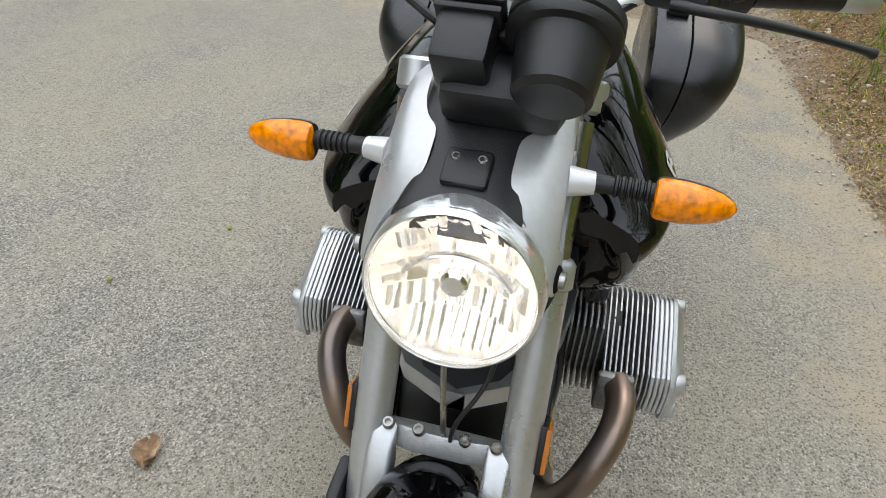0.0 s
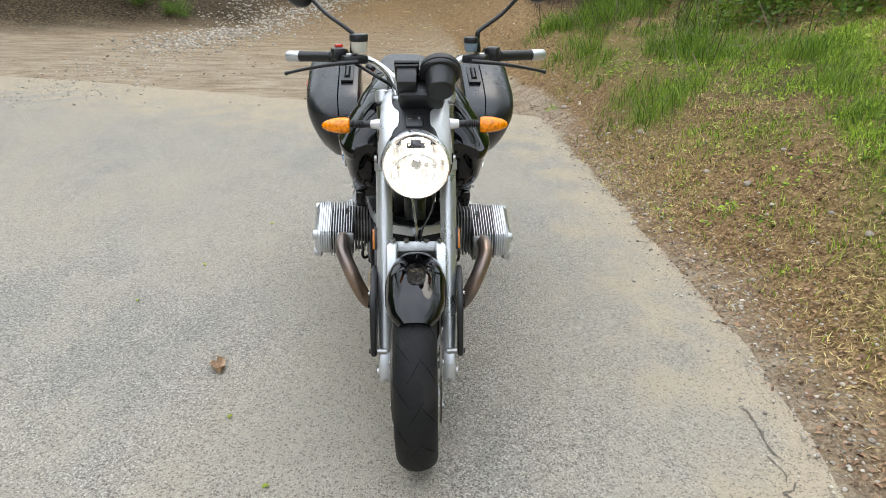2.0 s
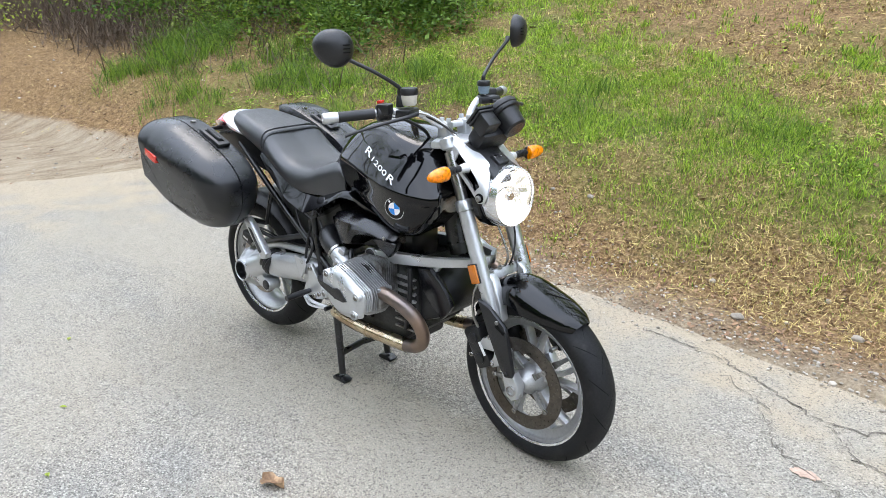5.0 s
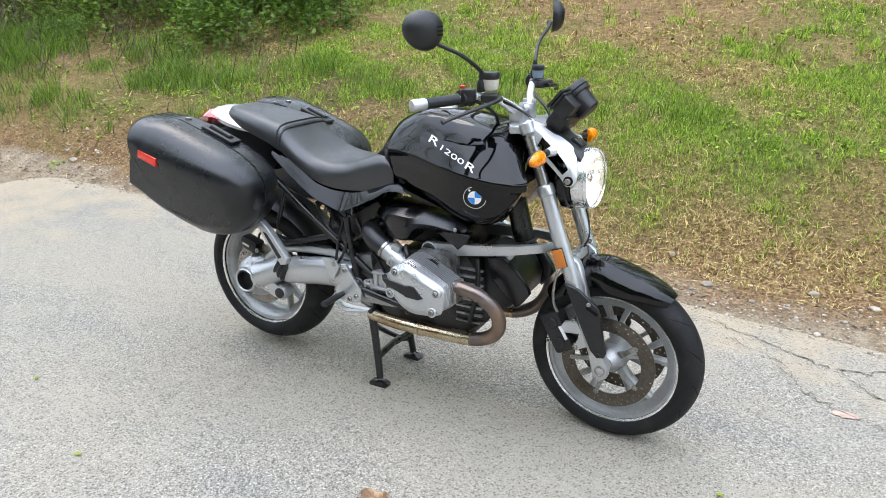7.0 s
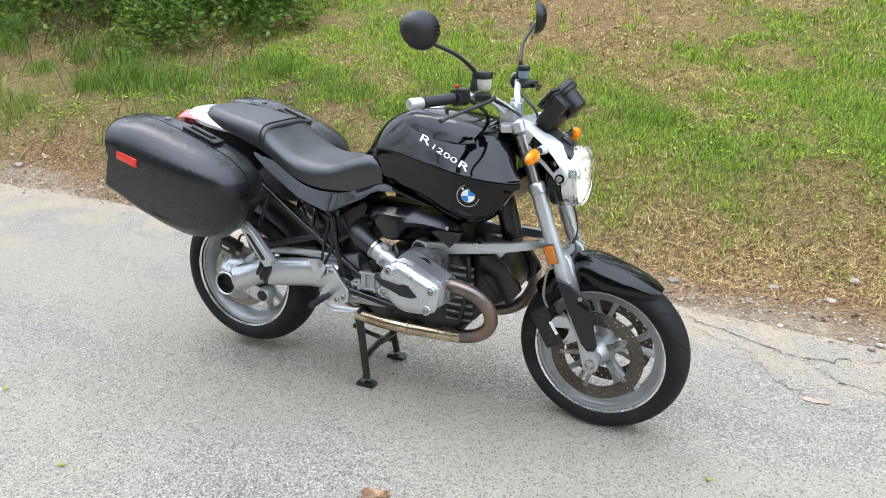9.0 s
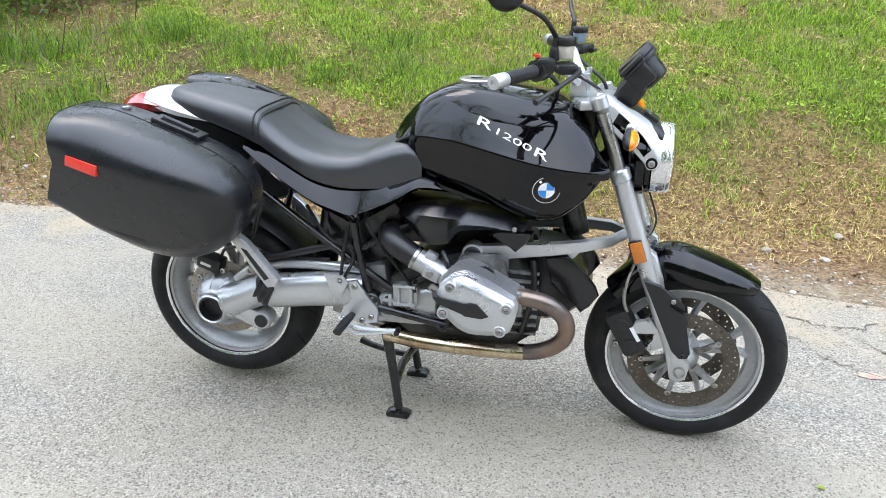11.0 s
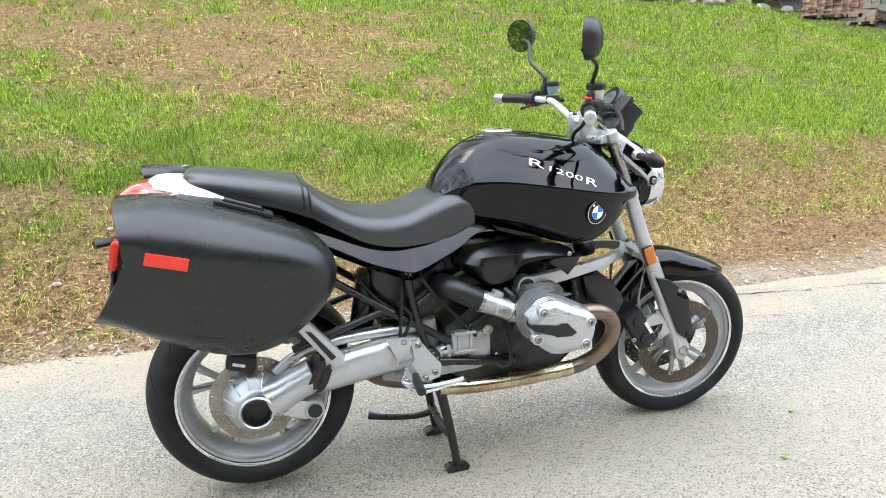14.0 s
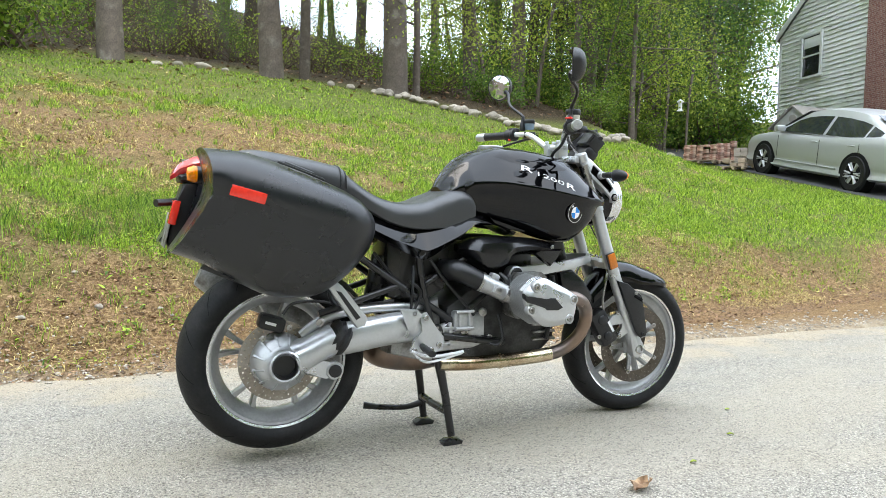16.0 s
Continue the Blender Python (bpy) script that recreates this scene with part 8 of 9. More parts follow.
def make_tree(kind, height, radius, low, limbs, leaves, size, spread, mat, seed, label, droop=0.02, reach=0.33):
    """Tapered trunk with limbs and twigs, and a loose crown of small leaves."""
    rng = np.random.default_rng(seed)
    root = empty(kind)
    trunk = limb_path(rng, (0, 0, -0.3), (0, 0, 1), height + 0.3, 0.25, 9)
    trunk[:, :2] *= 0.5
    b = BM()
    r = radius * np.linspace(1, 0.12, 9) ** 0.85
    r[0] *= 1.5
    r[1] *= 1.04
    pts = np.insert(trunk, 1, trunk[0] * 0.85 + trunk[1] * 0.15, 0)
    r = np.insert(r, 1, radius * 1.1)
    tube(b, pts, r, 9, 2)
    twigs = []
    for k in range(limbs):
        t = low + (1 - low) * (k + rng.uniform(0, 1)) / limbs
        i = min(int(t * 8), 7)
        p = trunk[i] + (trunk[i + 1] - trunk[i]) * (t * 8 - i)
        a = k * 2.4 + rng.uniform(-0.5, 0.5)
        ln = height * reach * (1.15 - 0.75 * t) * rng.uniform(0.6, 1.2)
        up = 0.5 if droop >= 0 else 0.1
        path = limb_path(rng, p, (math.cos(a), math.sin(a), up * rng.uniform(0.3, 1.2)), ln, droop)
        tube(b, path, radius * (1 - 0.75 * t) * np.linspace(0.42, 0.06, 5), 5)
        twigs += [path[3], path[4], (path[3] + path[4]) / 2]
        for _ in range(3):
            j = rng.integers(1, 4)
            sub = limb_path(rng, path[j], rng.normal(0, 1, 3) * (1, 1, 0.4), ln * rng.uniform(0.25, 0.5), droop, 4)
            tube(b, sub, radius * 0.09 * np.linspace(1, 0.3, 4), 3)
            twigs += [sub[1], sub[2], sub[3]]
    part("trunk", b, M["bark"], root, "", 60)
    v, f = leaf_cloud(np.array(twigs), spread, leaves, size, rng, 0.14 if mat == "needle" else 0.6)
    me = mesh_arrays("crown", v, f)
    me.materials.append(M[mat])
    crown = new("crown", me)
    crown.parent = root
    return tagged(root, label, "tree", "trees of the wood")


def make_shrub(name, height, width, leaves, size, mat, seed, label, twigs=14):
    rng = np.random.default_rng(seed)
    root = empty(name)
    b = BM()
    ends = []
    for k in range(twigs):
        a = rng.uniform(0, 6.28)
        path = limb_path(rng, (rng.normal(0, 0.12 * width), rng.normal(0, 0.12 * width), -0.05), (math.cos(a) * width / height, math.sin(a) * width / height, 1), height * rng.uniform(0.6, 1.1), 0.0, 5)
        tube(b, path, 0.012 * height * np.linspace(1, 0.2, 5), 4)
        ends += [path[2], path[3], path[4]]
        for _ in range(2):
            sub = limb_path(rng, path[2 + rng.integers(2)], rng.normal(0, 1, 3), height * 0.3, 0.0, 4)
            tube(b, sub, 0.004 * height * np.linspace(1, 0.3, 4), 3)
            ends += [sub[2], sub[3]]
    part("stem", b, M["twig"], root, "", 60)
    if leaves:
        v, f = leaf_cloud(np.array(ends), 0.11 * height, leaves, size, rng)
        v[:, 2] = np.maximum(v[:, 2], 0.02)
        me = mesh_arrays("foliage", v, f)
        me.materials.append(M[mat])
        o = new("foliage", me)
        o.parent = root
    return tagged(root, label, "shrub", "shrubs at the wood's edge")


FOREST = [
    make_tree("broadleaf_tree", 19, 0.21, 0.22, 22, 6000, 0.11, 0.7, "leaf_a", 51, "tall broadleaf tree with thin yellow-green spring leaves"),
    make_tree("broadleaf_tree", 17, 0.17, 0.2, 22, 6000, 0.13, 0.65, "leaf_a", 52, "slender broadleaf tree with sparse new leaves"),
    make_tree("broadleaf_tree", 20, 0.24, 0.42, 18, 5000, 0.13, 0.7, "leaf_wood", 53, "stout tree with furrowed grey-brown bark"),
    make_tree("pine_tree", 21, 0.22, 0.14, 34, 11000, 0.26, 0.42, "needle", 54, "tall dark green pine with drooping boughs", -0.05, 0.17),
]
BACK = make_tree("broadleaf_tree", 15, 0.16, 0.16, 32, 7500, 0.19, 0.85, "leaf_wood", 58, "leafy tree in the depth of the wood", 0.02, 0.36)
DENSE = make_tree("broadleaf_tree", 16, 0.2, 0.12, 30, 4200, 0.72, 0.9, "leaf_b", 57, "full leafy tree standing across the road")
SAPLINGS = [
    make_tree("sapling", 6.5, 0.05, 0.15, 16, 6500, 0.06, 0.34, "leaf_a", 61, "young understorey tree with fresh yellow-green leaves", 0.0, 0.34),
    make_tree("sapling", 4.5, 0.035, 0.12, 15, 6000, 0.058, 0.3, "leaf_b", 62, "young understorey tree with bright green leaves", 0.0, 0.36),
]
SHRUBS = [
    make_shrub("leafy_shrub", 1.5, 1.3, 2800, 0.085, "leaf_b", 71, "dense green shrub at the edge of the wood"),
    make_shrub("leafy_shrub", 1.9, 1.6, 2800, 0.1, "leaf_under", 72, "yellow-green shrub at the edge of the wood"),
    make_shrub("bare_brush", 1.0, 1.5, 260, 0.05, "leaf_a", 73, "tangle of dry brown brushwood beside the track", 34),
]
used = set()


def plant(proto, x, y, scale=1.0, turn=0.0, sink=0.05):
    m = pose(x, y, float(land(x, y)) - sink, 0, 0, turn) @ Matrix.Scale(scale, 4)
    if proto.name not in used:
        used.add(proto.name)
        proto.matrix_basis = m
        return proto
    o = copy_thing(proto, m)
    o.scale = (scale,) * 3
    return o


EYE_END = (-1.217, -2.399)


def polar(az, d):
    return EYE_END[0] + d * math.cos(radians(az)), EYE_END[1] + d * math.sin(radians(az))


rt = random.Random(2024)
# trunks that stand free at the top of the bank: bearing, distance, kind, scale
for az, d, k, s in ((90.3, 14.7, 2, 0.95), (78.8, 15.6, 2, 1.0), (76.4, 16.3, 1, 0.72), (69.3, 15.2, 2, 1.08), (55.0, 18.5, 2, 0.5), (50.6, 18.6, 1, 0.5), (67.6, 15.6, 1, 0.5), (86.3, 22, 0, 0.8), (84.6, 24, 1, 0.95), (82.6, 20, 1, 0.8), (80.7, 26, 0, 0.8),
                    (63.1, 19, 0, 0.95), (59.6, 20, 2, 0.85), (54.2, 20.5, 0, 0.95), (56.3, 25, 1, 1.0), (51.6, 24, 3, 0.9), (48.9, 22, 3, 1.1), (50.1, 28, 3, 1.0), (46.4, 30, 3, 1.0), (53.0, 22.5, 3, 0.8), (44.8, 28, 0, 1.0), (43.4, 36, 3, 1.1),
                    (66.0, 23, 1, 0.7), (61.3, 27, 3, 0.9), (57.6, 29, 3, 1.0), (72.2, 27, 0, 0.9), (74.1, 23, 1, 0.7), (95.5, 19, 0, 1.0), (99.5, 22, 3, 0.9), (104.5, 18, 1, 1.0), (88.2, 29, 2, 0.8), (92.4, 26, 1, 1.0)):
    plant(FOREST[k], *polar(az, d), s, rt.uniform(0, 360), 0.15)
for k in range(16):
    az, d = 43.5 + 2.6 * k + rt.uniform(-0.8, 0.8) if k < 11 else rt.uniform(72, 112), rt.uniform(30, 40)
    if k in (5, 6):
        continue
    plant(BACK if k < 6 else FOREST[0 if k % 2 else 1], *polar(az, d), rt.uniform(0.8, 1.15), rt.uniform(0, 360), 0.2)
# the thick of the wood towards the house, and dry brush on the slope behind the trunks
for k in range(5):
    plant(BACK, *polar((49, 51.5, 54, 46.8, 43.8)[k], (27, 31, 29, 39, 41)[k]), rt.uniform(0.7, 0.95), rt.uniform(0, 360), 0.2)
for az, d, s in ((46.2, 33, 0.9), (48.0, 27, 0.85), (52.2, 27, 0.9), (58.4, 24, 0.85)):
    plant(FOREST[3], *polar(az, d), s, rt.uniform(0, 360), 0.2)
for k in range(46):
    plant(SHRUBS[2], *polar(66 + 32 * ((k * 0.618) % 1.0), rt.uniform(17.5, 34)), rt.uniform(1.0, 2.1), rt.uniform(0, 360), 0.05)
for k in range(22):
    plant(SHRUBS[0 if k % 3 else 1], *polar(43.5 + 20 * ((k * 0.618) % 1.0), rt.uniform(21.5, 29)), rt.uniform(0.8, 1.5), rt.uniform(0, 360), 0.03)
# the wood west of the dirt track, and trees across the road and to the east
for x, y in ((-17, -9), (-19, -5.5), (-21, -2), (-18.5, 5.5), (-15, 8), (-12, 9.5), (-9.5, 10.5), (-23, 2.5), (-13.5, -12), (-16, -15), (-25, -8), (-7, 12), (-11.5, 13)):
    plant(FOREST[rt.choice((0, 1, 2, 3))], x, y, rt.uniform(0.8, 1.1), rt.uniform(0, 360), 0.2)
for x, y in ((-20, -17), (-15, -12.5), (-11, -14), (-7.5, -10.8), (-4, -12.5), (-0.5, -10.4), (3, -12), (6.5, -10.6), (10, -12.8), (14, -11), (18, -13), (23, -11.5), (28, -13), (29, -6), (31, 0), (33, 7)):
    plant(DENSE, x, y - 4.5 if y < -9 else y, rt.uniform(0.5, 0.78), rt.uniform(0, 360), 0.2)
for az, d, k, s in ((97, 15.5, 0, 0.75), (93.5, 17, 1, 0.7), (101, 14.5, 1, 0.8), (66.5, 18, 0, 1.0), (62, 18, 0, 1.15), (58, 18.5, 0, 1.1), (53, 19, 1, 1.2), (50.5, 20, 0, 1.2), (48.2, 21, 0, 1.1), (49.2, 23, 1, 1.2), (47.9, 26, 0, 1.1), (73.5, 19, 1, 0.6), (87.5, 18, 1, 0.5), (52, 26, 0, 1.4), (60.5, 23, 1, 1.2), (64.5, 25, 0, 1.2), (55.5, 22, 0, 1.2), (81.5, 18, 1, 0.45), (46.6, 30, 0, 1.3), (45.0, 32, 1, 1.5), (43.4, 33, 0, 1.3)):
    plant(SAPLINGS[k], *polar(az, d), s, rt.uniform(0, 360), 0.1)
for x, y, k, s in ((-17.5, -1.5, 0, 1.5), (-15.5, -4.2, 1, 1.4), (-14.2, -6.8, 0, 1.3), (-18.5, 1.2, 0, 1.6), (-12.6, -9, 1, 1.3), (-16.8, -3.2, 0, 1.2), (-19.5, -0.4, 1, 1.6), (-15.2, 3.6, 0, 1.5), (-12.2, 4.3, 0, 1.4), (-10.4, 4.6, 1, 1.2), (-9.0, 3.9, 0, 1.0), (-7.9, 4.5, 0, 1.1), (-6.9, 4.4, 0, 0.85), (-6.3, 4.9, 1, 0.8), (-7.4, 5.8, 1, 1.2), (-5.7, 5.3, 0, 0.7), (-9.6, 6.0, 0, 1.3), (-6.4, 6.6, 0, 1.1), (-8.4, 7.6, 1, 1.3), (-5.0, 4.75, 0, 0.45), (-5.2, 6.3, 1, 0.6), (-4.6, 5.3, 0, 0.42), (-4.2, 5.0, 0, 0.3), (-5.9, 4.4, 0, 0.6), (-6.2, 3.9, 0, 0.5), (-7.2, 3.7, 0, 0.7), (-5.3, 4.2, 0, 0.4), (-8.4, 3.4, 0, 0.8), (-7.7, 5.1, 0, 1.0), (-10.2, 3.6, 0, 1.0), (-11.4, 3.4, 0, 1.2), (-13.2, 2.6, 0, 1.1), (-16.5, 0.6, 0, 1.3), (-16.0, -1.9, 0, 1.2), (-14.8, -3.4, 0, 1.0), (-13.6, -5.6, 0, 1.1),
                  (-11.0, 1.7, 2, 1.2), (-12.0, 2.3, 2, 1.3), (-10.6, 2.5, 2, 1.0), (-13.2, 1.4, 2, 1.3), (-1.6, 16.5, 2, 1.2), (0.6, 17.5, 2, 1.4), (2.4, 16.2, 2, 1.2), (4.4, 18.0, 0, 1.0), (-0.6, 19.5, 0, 1.2), (1.6, 20.5, 0, 1.2), (3.6, 22, 0, 1.3), (6.5, 19.5, 0, 1.1), (-2.2, 21, 0, 1.3), (9, 18, 0, 1.1), (-13.0, -4.8, 2, 0.8), (-11.6, -7.2, 0, 0.5), (-2.9, 12.8, 1, 1.1), (-4.2, 12.6, 1, 1.3), (-3.6, 13.6, 0, 1.3), (-5.6, 12.0, 0, 1.2), (0.4, 13.6, 0, 0.8), (9.2, 11.8, 1, 0.6), (12.0, 13.6, 1, 0.7), (3.2, 14.5, 0, 0.8), (-8.0, 3.2, 0, 0.45), (-6.6, 3.3, 0, 0.3), (-5.6, 3.9, 0, 0.35), (7.0, 12.6, 0, 0.8), (10.5, 14.5, 0, 0.9), (13.8, 15.5, 1, 0.9), (5.5, 14, 1, 0.8)):
    if x < -5.5 and y > 3 and rt.random() < 0.35:
        k = 2
    if k == 0 and y > 13 and x < 8:
        continue
    plant(SHRUBS[k], x, y, s, rt.uniform(0, 360), 0.03)

# brush and weeds on the earth bank past the track
for k in range(16):
    plant(SHRUBS[2], -11.2 - rt.uniform(0, 3.5), -9.0 + 6.2 * ((k * 0.618) % 1.0), rt.uniform(0.6, 1.3), rt.uniform(0, 360), 0.04)
for x, y, sc in ((-10.9, -4.4, 0.3), (-11.1, -5.3, 0.36), (-10.7, -3.7, 0.26), (-11.6, -6.3, 0.34), (-11.3, -4.9, 0.3), (-12.4, -5.6, 0.5), (-12.6, -3.9, 0.45)):
    plant(SHRUBS[0], x, y, sc, rt.uniform(0, 360), 0.03)

# ---- house, shed, driveway, car, brick stacks ----
M["siding"] = material("pale_clapboard", (0.80, 0.81, 0.77), 0.6, vary=0.1, scale=2, bump=0.1, tint=(0.62, 0.66, 0.55), tint_at=0.58, tint_scale=1.1, random_ob=0.05)
M["trim_white"] = material("white_trim", (0.75, 0.75, 0.73), 0.5, vary=0.06)
M["roof"] = material("grey_shingles", (0.10, 0.10, 0.10), 0.9, vary=0.3, scale=5, bump=0.5, bump_scale=40)
M["shed"] = material("shed_resin", (0.36, 0.36, 0.33), 0.6, vary=0.08)
M["shed_roof"] = material("shed_roof_resin", (0.27, 0.25, 0.22), 0.65, vary=0.1)
M["dark_glass"] = material("dark_window_glass", (0.015, 0.018, 0.022), 0.05, vary=0.05, bump=0.0, coat=0.5, rough_vary=0.02)
M["car"] = material("silver_car_paint", (0.42, 0.428, 0.42), 0.38, metal=0.4, vary=0.03, bump=0.0, coat=0.25)
M["wood"] = material("pallet_wood", (0.35, 0.27, 0.19), 0.85, vary=0.3, scale=8, bump=0.4, random_ob=0.25)
M["brick"] = material("stacked_brick", (0.30, 0.15, 0.105), 0.9, vary=0.3, scale=14, bump=0.5, bump_scale=120, tint=(0.42, 0.31, 0.24), tint_at=0.6, random_ob=0.35)
M["block"] = material("concrete_block", (0.36, 0.31, 0.25), 0.9, vary=0.2, bump=0.5)


def chimney_material():
    """Red brick courses with grey joints."""
    m = bpy.data.materials.new("chimney_brick")
    m.use_nodes = True
    nt = m.node_tree
    b = nt.nodes["Principled BSDF"]
    co, mp, br = nt.nodes.new("ShaderNodeTexCoord"), nt.nodes.new("ShaderNodeMapping"), nt.nodes.new("ShaderNodeTexBrick")
    mp.inputs["Rotation"].default_value = (radians(90), 0, 0)
    br.inputs["Scale"].default_value = 4.6
    br.inputs["Color1"].default_value, br.inputs["Color2"].default_value, br.inputs["Mortar"].default_value = (0.22, 0.09, 0.075, 1), (0.32, 0.16, 0.13, 1), (0.40, 0.36, 0.33, 1)
    br.inputs["Mortar Size"].default_value = 0.015
    nt.links.new(co.outputs["Object"], mp.inputs["Vector"])
    nt.links.new(mp.outputs["Vector"], br.inputs["Vector"])
    nt.links.new(br.outputs["Color"], b.inputs["Base Color"])
    b.inputs["Roughness"].default_value = 0.9
    bp = nt.nodes.new("ShaderNodeBump")
    bp.inputs["Strength"].default_value = 0.6
    nt.links.new(br.outputs["Fac"], bp.inputs["Height"])
    bp.invert = True
    nt.links.new(bp.outputs["Normal"], b.inputs["Normal"])
    return m


M["chimney"] = chimney_material()

drive_dir = (CAR_FRONT - CAR_REAR).normalized()
flat_dir = Vector((drive_dir.x, drive_dir.y, 0)).normalized()
left_dir = Vector((-flat_dir.y, flat_dir.x, 0))
up_dir = drive_dir.cross(left_dir).normalized()
CARM = Matrix((drive_dir, left_dir, up_dir)).transposed().to_4x4()
CARM.translation = (CAR_REAR + CAR_FRONT) / 2 - left_dir * 0.79

# driveway sheet lying just over the levelled land
U, V = np.meshgrid(np.linspace(-8.5, 9, 60), np.linspace(-4.6, 0.36, 20), indexing="ij")
DX = CAR_REAR.x + U * flat_dir.x + V * left_dir.x
DY = CAR_REAR.y + U * flat_dir.y + (V + 0.06 * wobble(U, V, 1.9) * (V > 0.2)) * left_dir.y
DZ = land(DX, DY) + 0.012
dm = sheet("driveway", DX, DY, DZ)
dm.materials.append(M["drive"])
tagged(new("driveway", dm), "dark tarred driveway sloping up beside the house", "driveway", kind="structure")

# house: local x runs along the gable wall from its far corner towards the chimney, y points outwards
corner = Vector((*polar(40.2, 27.0), 0))
HM = Matrix((-flat_dir, left_dir, Vector((0, 0, 1)))).transposed().to_4x4()
HM.translation = Vector((corner.x, corner.y, 1.7))
house = tagged(empty("house", HM), "two-storey house with pale clapboard gable and brick chimney", "house")
EAVE, PITCH, WIDE = 4.95, 0.72, 9.0


def gable_top(x):
    return EAVE + PITCH * min(x, WIDE - x)


b = BM()
prism(b, [(0, -1.2), (0, EAVE), (WIDE / 2, gable_top(WIDE / 2)), (WIDE, EAVE), (WIDE, -1.2)], -8.0, -0.02)
part("wall", b, M["siding"], house)
n_board = 58
for k in range(n_board):
    z = -0.6 + 0.135 * k
    lo = 0.0 if z < EAVE else (z - EAVE) / PITCH
    hi = 4.45
    if lo > hi - 0.1:
        continue
    b = BM()
    loft(b, [[(lo, -0.018, z), (hi, -0.018, z), (hi, 0.045, z + 0.004), (lo, 0.045, z + 0.004)], [(lo, -0.018, z + 0.137), (hi, -0.018, z + 0.137), (hi, 0.004, z + 0.137), (lo, 0.004, z + 0.137)]])
    part("clapboard", b, M["siding"], house)
b = BM()
box(b, (-0.03, 0.0, (EAVE - 1.2) / 2), (0.11, 0.08, EAVE + 1.2), 0.006)
part("corner_board", b, M["trim_white"], house)
b = BM()
for a0, a1 in ((-0.16, WIDE / 2), (WIDE + 0.16, WIDE / 2)):
    z0, z1 = EAVE + PITCH * (min(a0, WIDE - a0)), gable_top(WIDE / 2)
    loft(b, [[(a0, y, z0 + d) for y, d in ((-8.3, 0.02), (0.12, 0.02), (0.12, 0.2), (-8.3, 0.2))], [(a1, y, z1 + d) for y, d in ((-8.3, 0.02), (0.12, 0.02), (0.12, 0.2), (-8.3, 0.2))]])
part("roof", b, M["roof"], house, "grey shingled roof")
b = BM()
z0, z1 = EAVE - PITCH * 0.16, gable_top(WIDE / 2)
loft(b, [[(-0.16, y, z0 + d) for y, d in ((0.13, -0.02), (0.15, -0.02), (0.15, 0.2), (0.13, 0.2))], [(WIDE / 2, y, z1 + d) for y, d in ((0.13, -0.02), (0.15, -0.02), (0.15, 0.2), (0.13, 0.2))]])
part("rake_board", b, M["trim_white"], house)
b = BM()
prism(b, [(4.45, -1.2), (4.45, 9.6), (6.4, 9.6), (6.4, -1.2)], -0.1, 0.45, 0.01)
part("chimney", b, M["chimney"], house, "wide red-brick chimney breast")


def house_window(x, z, w, h):
    win = empty("window", Matrix.Translation((x, 0.05, z)), house)
    win["label"] = "white double-hung window"
    for nm, c, s in (("casing", (-w / 2 - 0.05, 0.03, 0), (0.1, 0.05, h + 0.2)), ("casing", (w / 2 + 0.05, 0.03, 0), (0.1, 0.05, h + 0.2)), ("casing", (0, 0.031, h / 2 + 0.05), (w + 0.2, 0.05, 0.1)), ("sill", (0, 0.045, -h / 2 - 0.06), (w + 0.26, 0.1, 0.06)), ("meeting_rail", (0, 0.02, 0), (w, 0.04, 0.05))):
        b = BM()
        box(b, c, s, 0.006)
        part(nm, b, M["trim_white"], win)
    for dz, nm in ((h / 4, "upper_pane"), (-h / 4, "lower_pane")):
        b = BM()
        box(b, (0, 0.012 if dz > 0 else 0.008, dz), (w, 0.02, h / 2 - 0.03), 0.002)
        part(nm, b, M["dark_glass"], win)
    b = BM()
    box(b, (0, 0.0245, h / 3), (w * 0.9, 0.004, h * 0.26), 0.001)
    part("blind", b, M["trim_white"], win)


house_window(1.62, 4.05, 0.82, 1.25)

# garden shed
sx, sy0 = polar(38.3, 21.5)
SM = pose(sx, sy0, float(land(sx, sy0)) - 0.05, 0, 0, -86) @ Matrix.Scale(0.74, 4)
shed = tagged(empty("garden_shed", SM), "small grey resin garden shed with arched doors", "shed")
b = BM()
prism(b, [(-0.75, 0), (-0.75, 1.35), (0, 1.95), (0.75, 1.35), (0.75, 0)], -0.9, 0.9, 0.02)
part("wall", b, M["shed"], shed)
for s in (-1, 1):
    b = BM()
    loft(b, [[(s * 0.9, y, 1.22 + d) for y, d in ((-1.0, 0), (1.0, 0), (1.0, 0.07), (-1.0, 0.07))], [(0, y, 1.96 + d) for y, d in ((-1.0, 0), (1.0, 0), (1.0, 0.07), (-1.0, 0.07))]])
    part("roof", b, M["shed_roof"], shed)
b = BM()
prism(b, [(-0.5, 0.05)] + [(0.5 * math.cos(math.pi - a), 0.95 + 0.32 * math.sin(a)) for a in np.linspace(0, math.pi, 11)] + [(0.5, 0.05)], -0.93, -0.9)
part("door", b, M["shed_roof"], shed, "dark arched double door")
b = BM()
lathe(b, [(0.13, 0), (0.13, 0.03), (0.1, 0.04), (0, 0.04)], (0, -0.9, 1.55), (0, -1, 0), 20)
part("vent", b, M["shed_roof"], shed)

# parked car
car = tagged(empty("car", CARM), "silver four-door saloon parked on the driveway", "car")


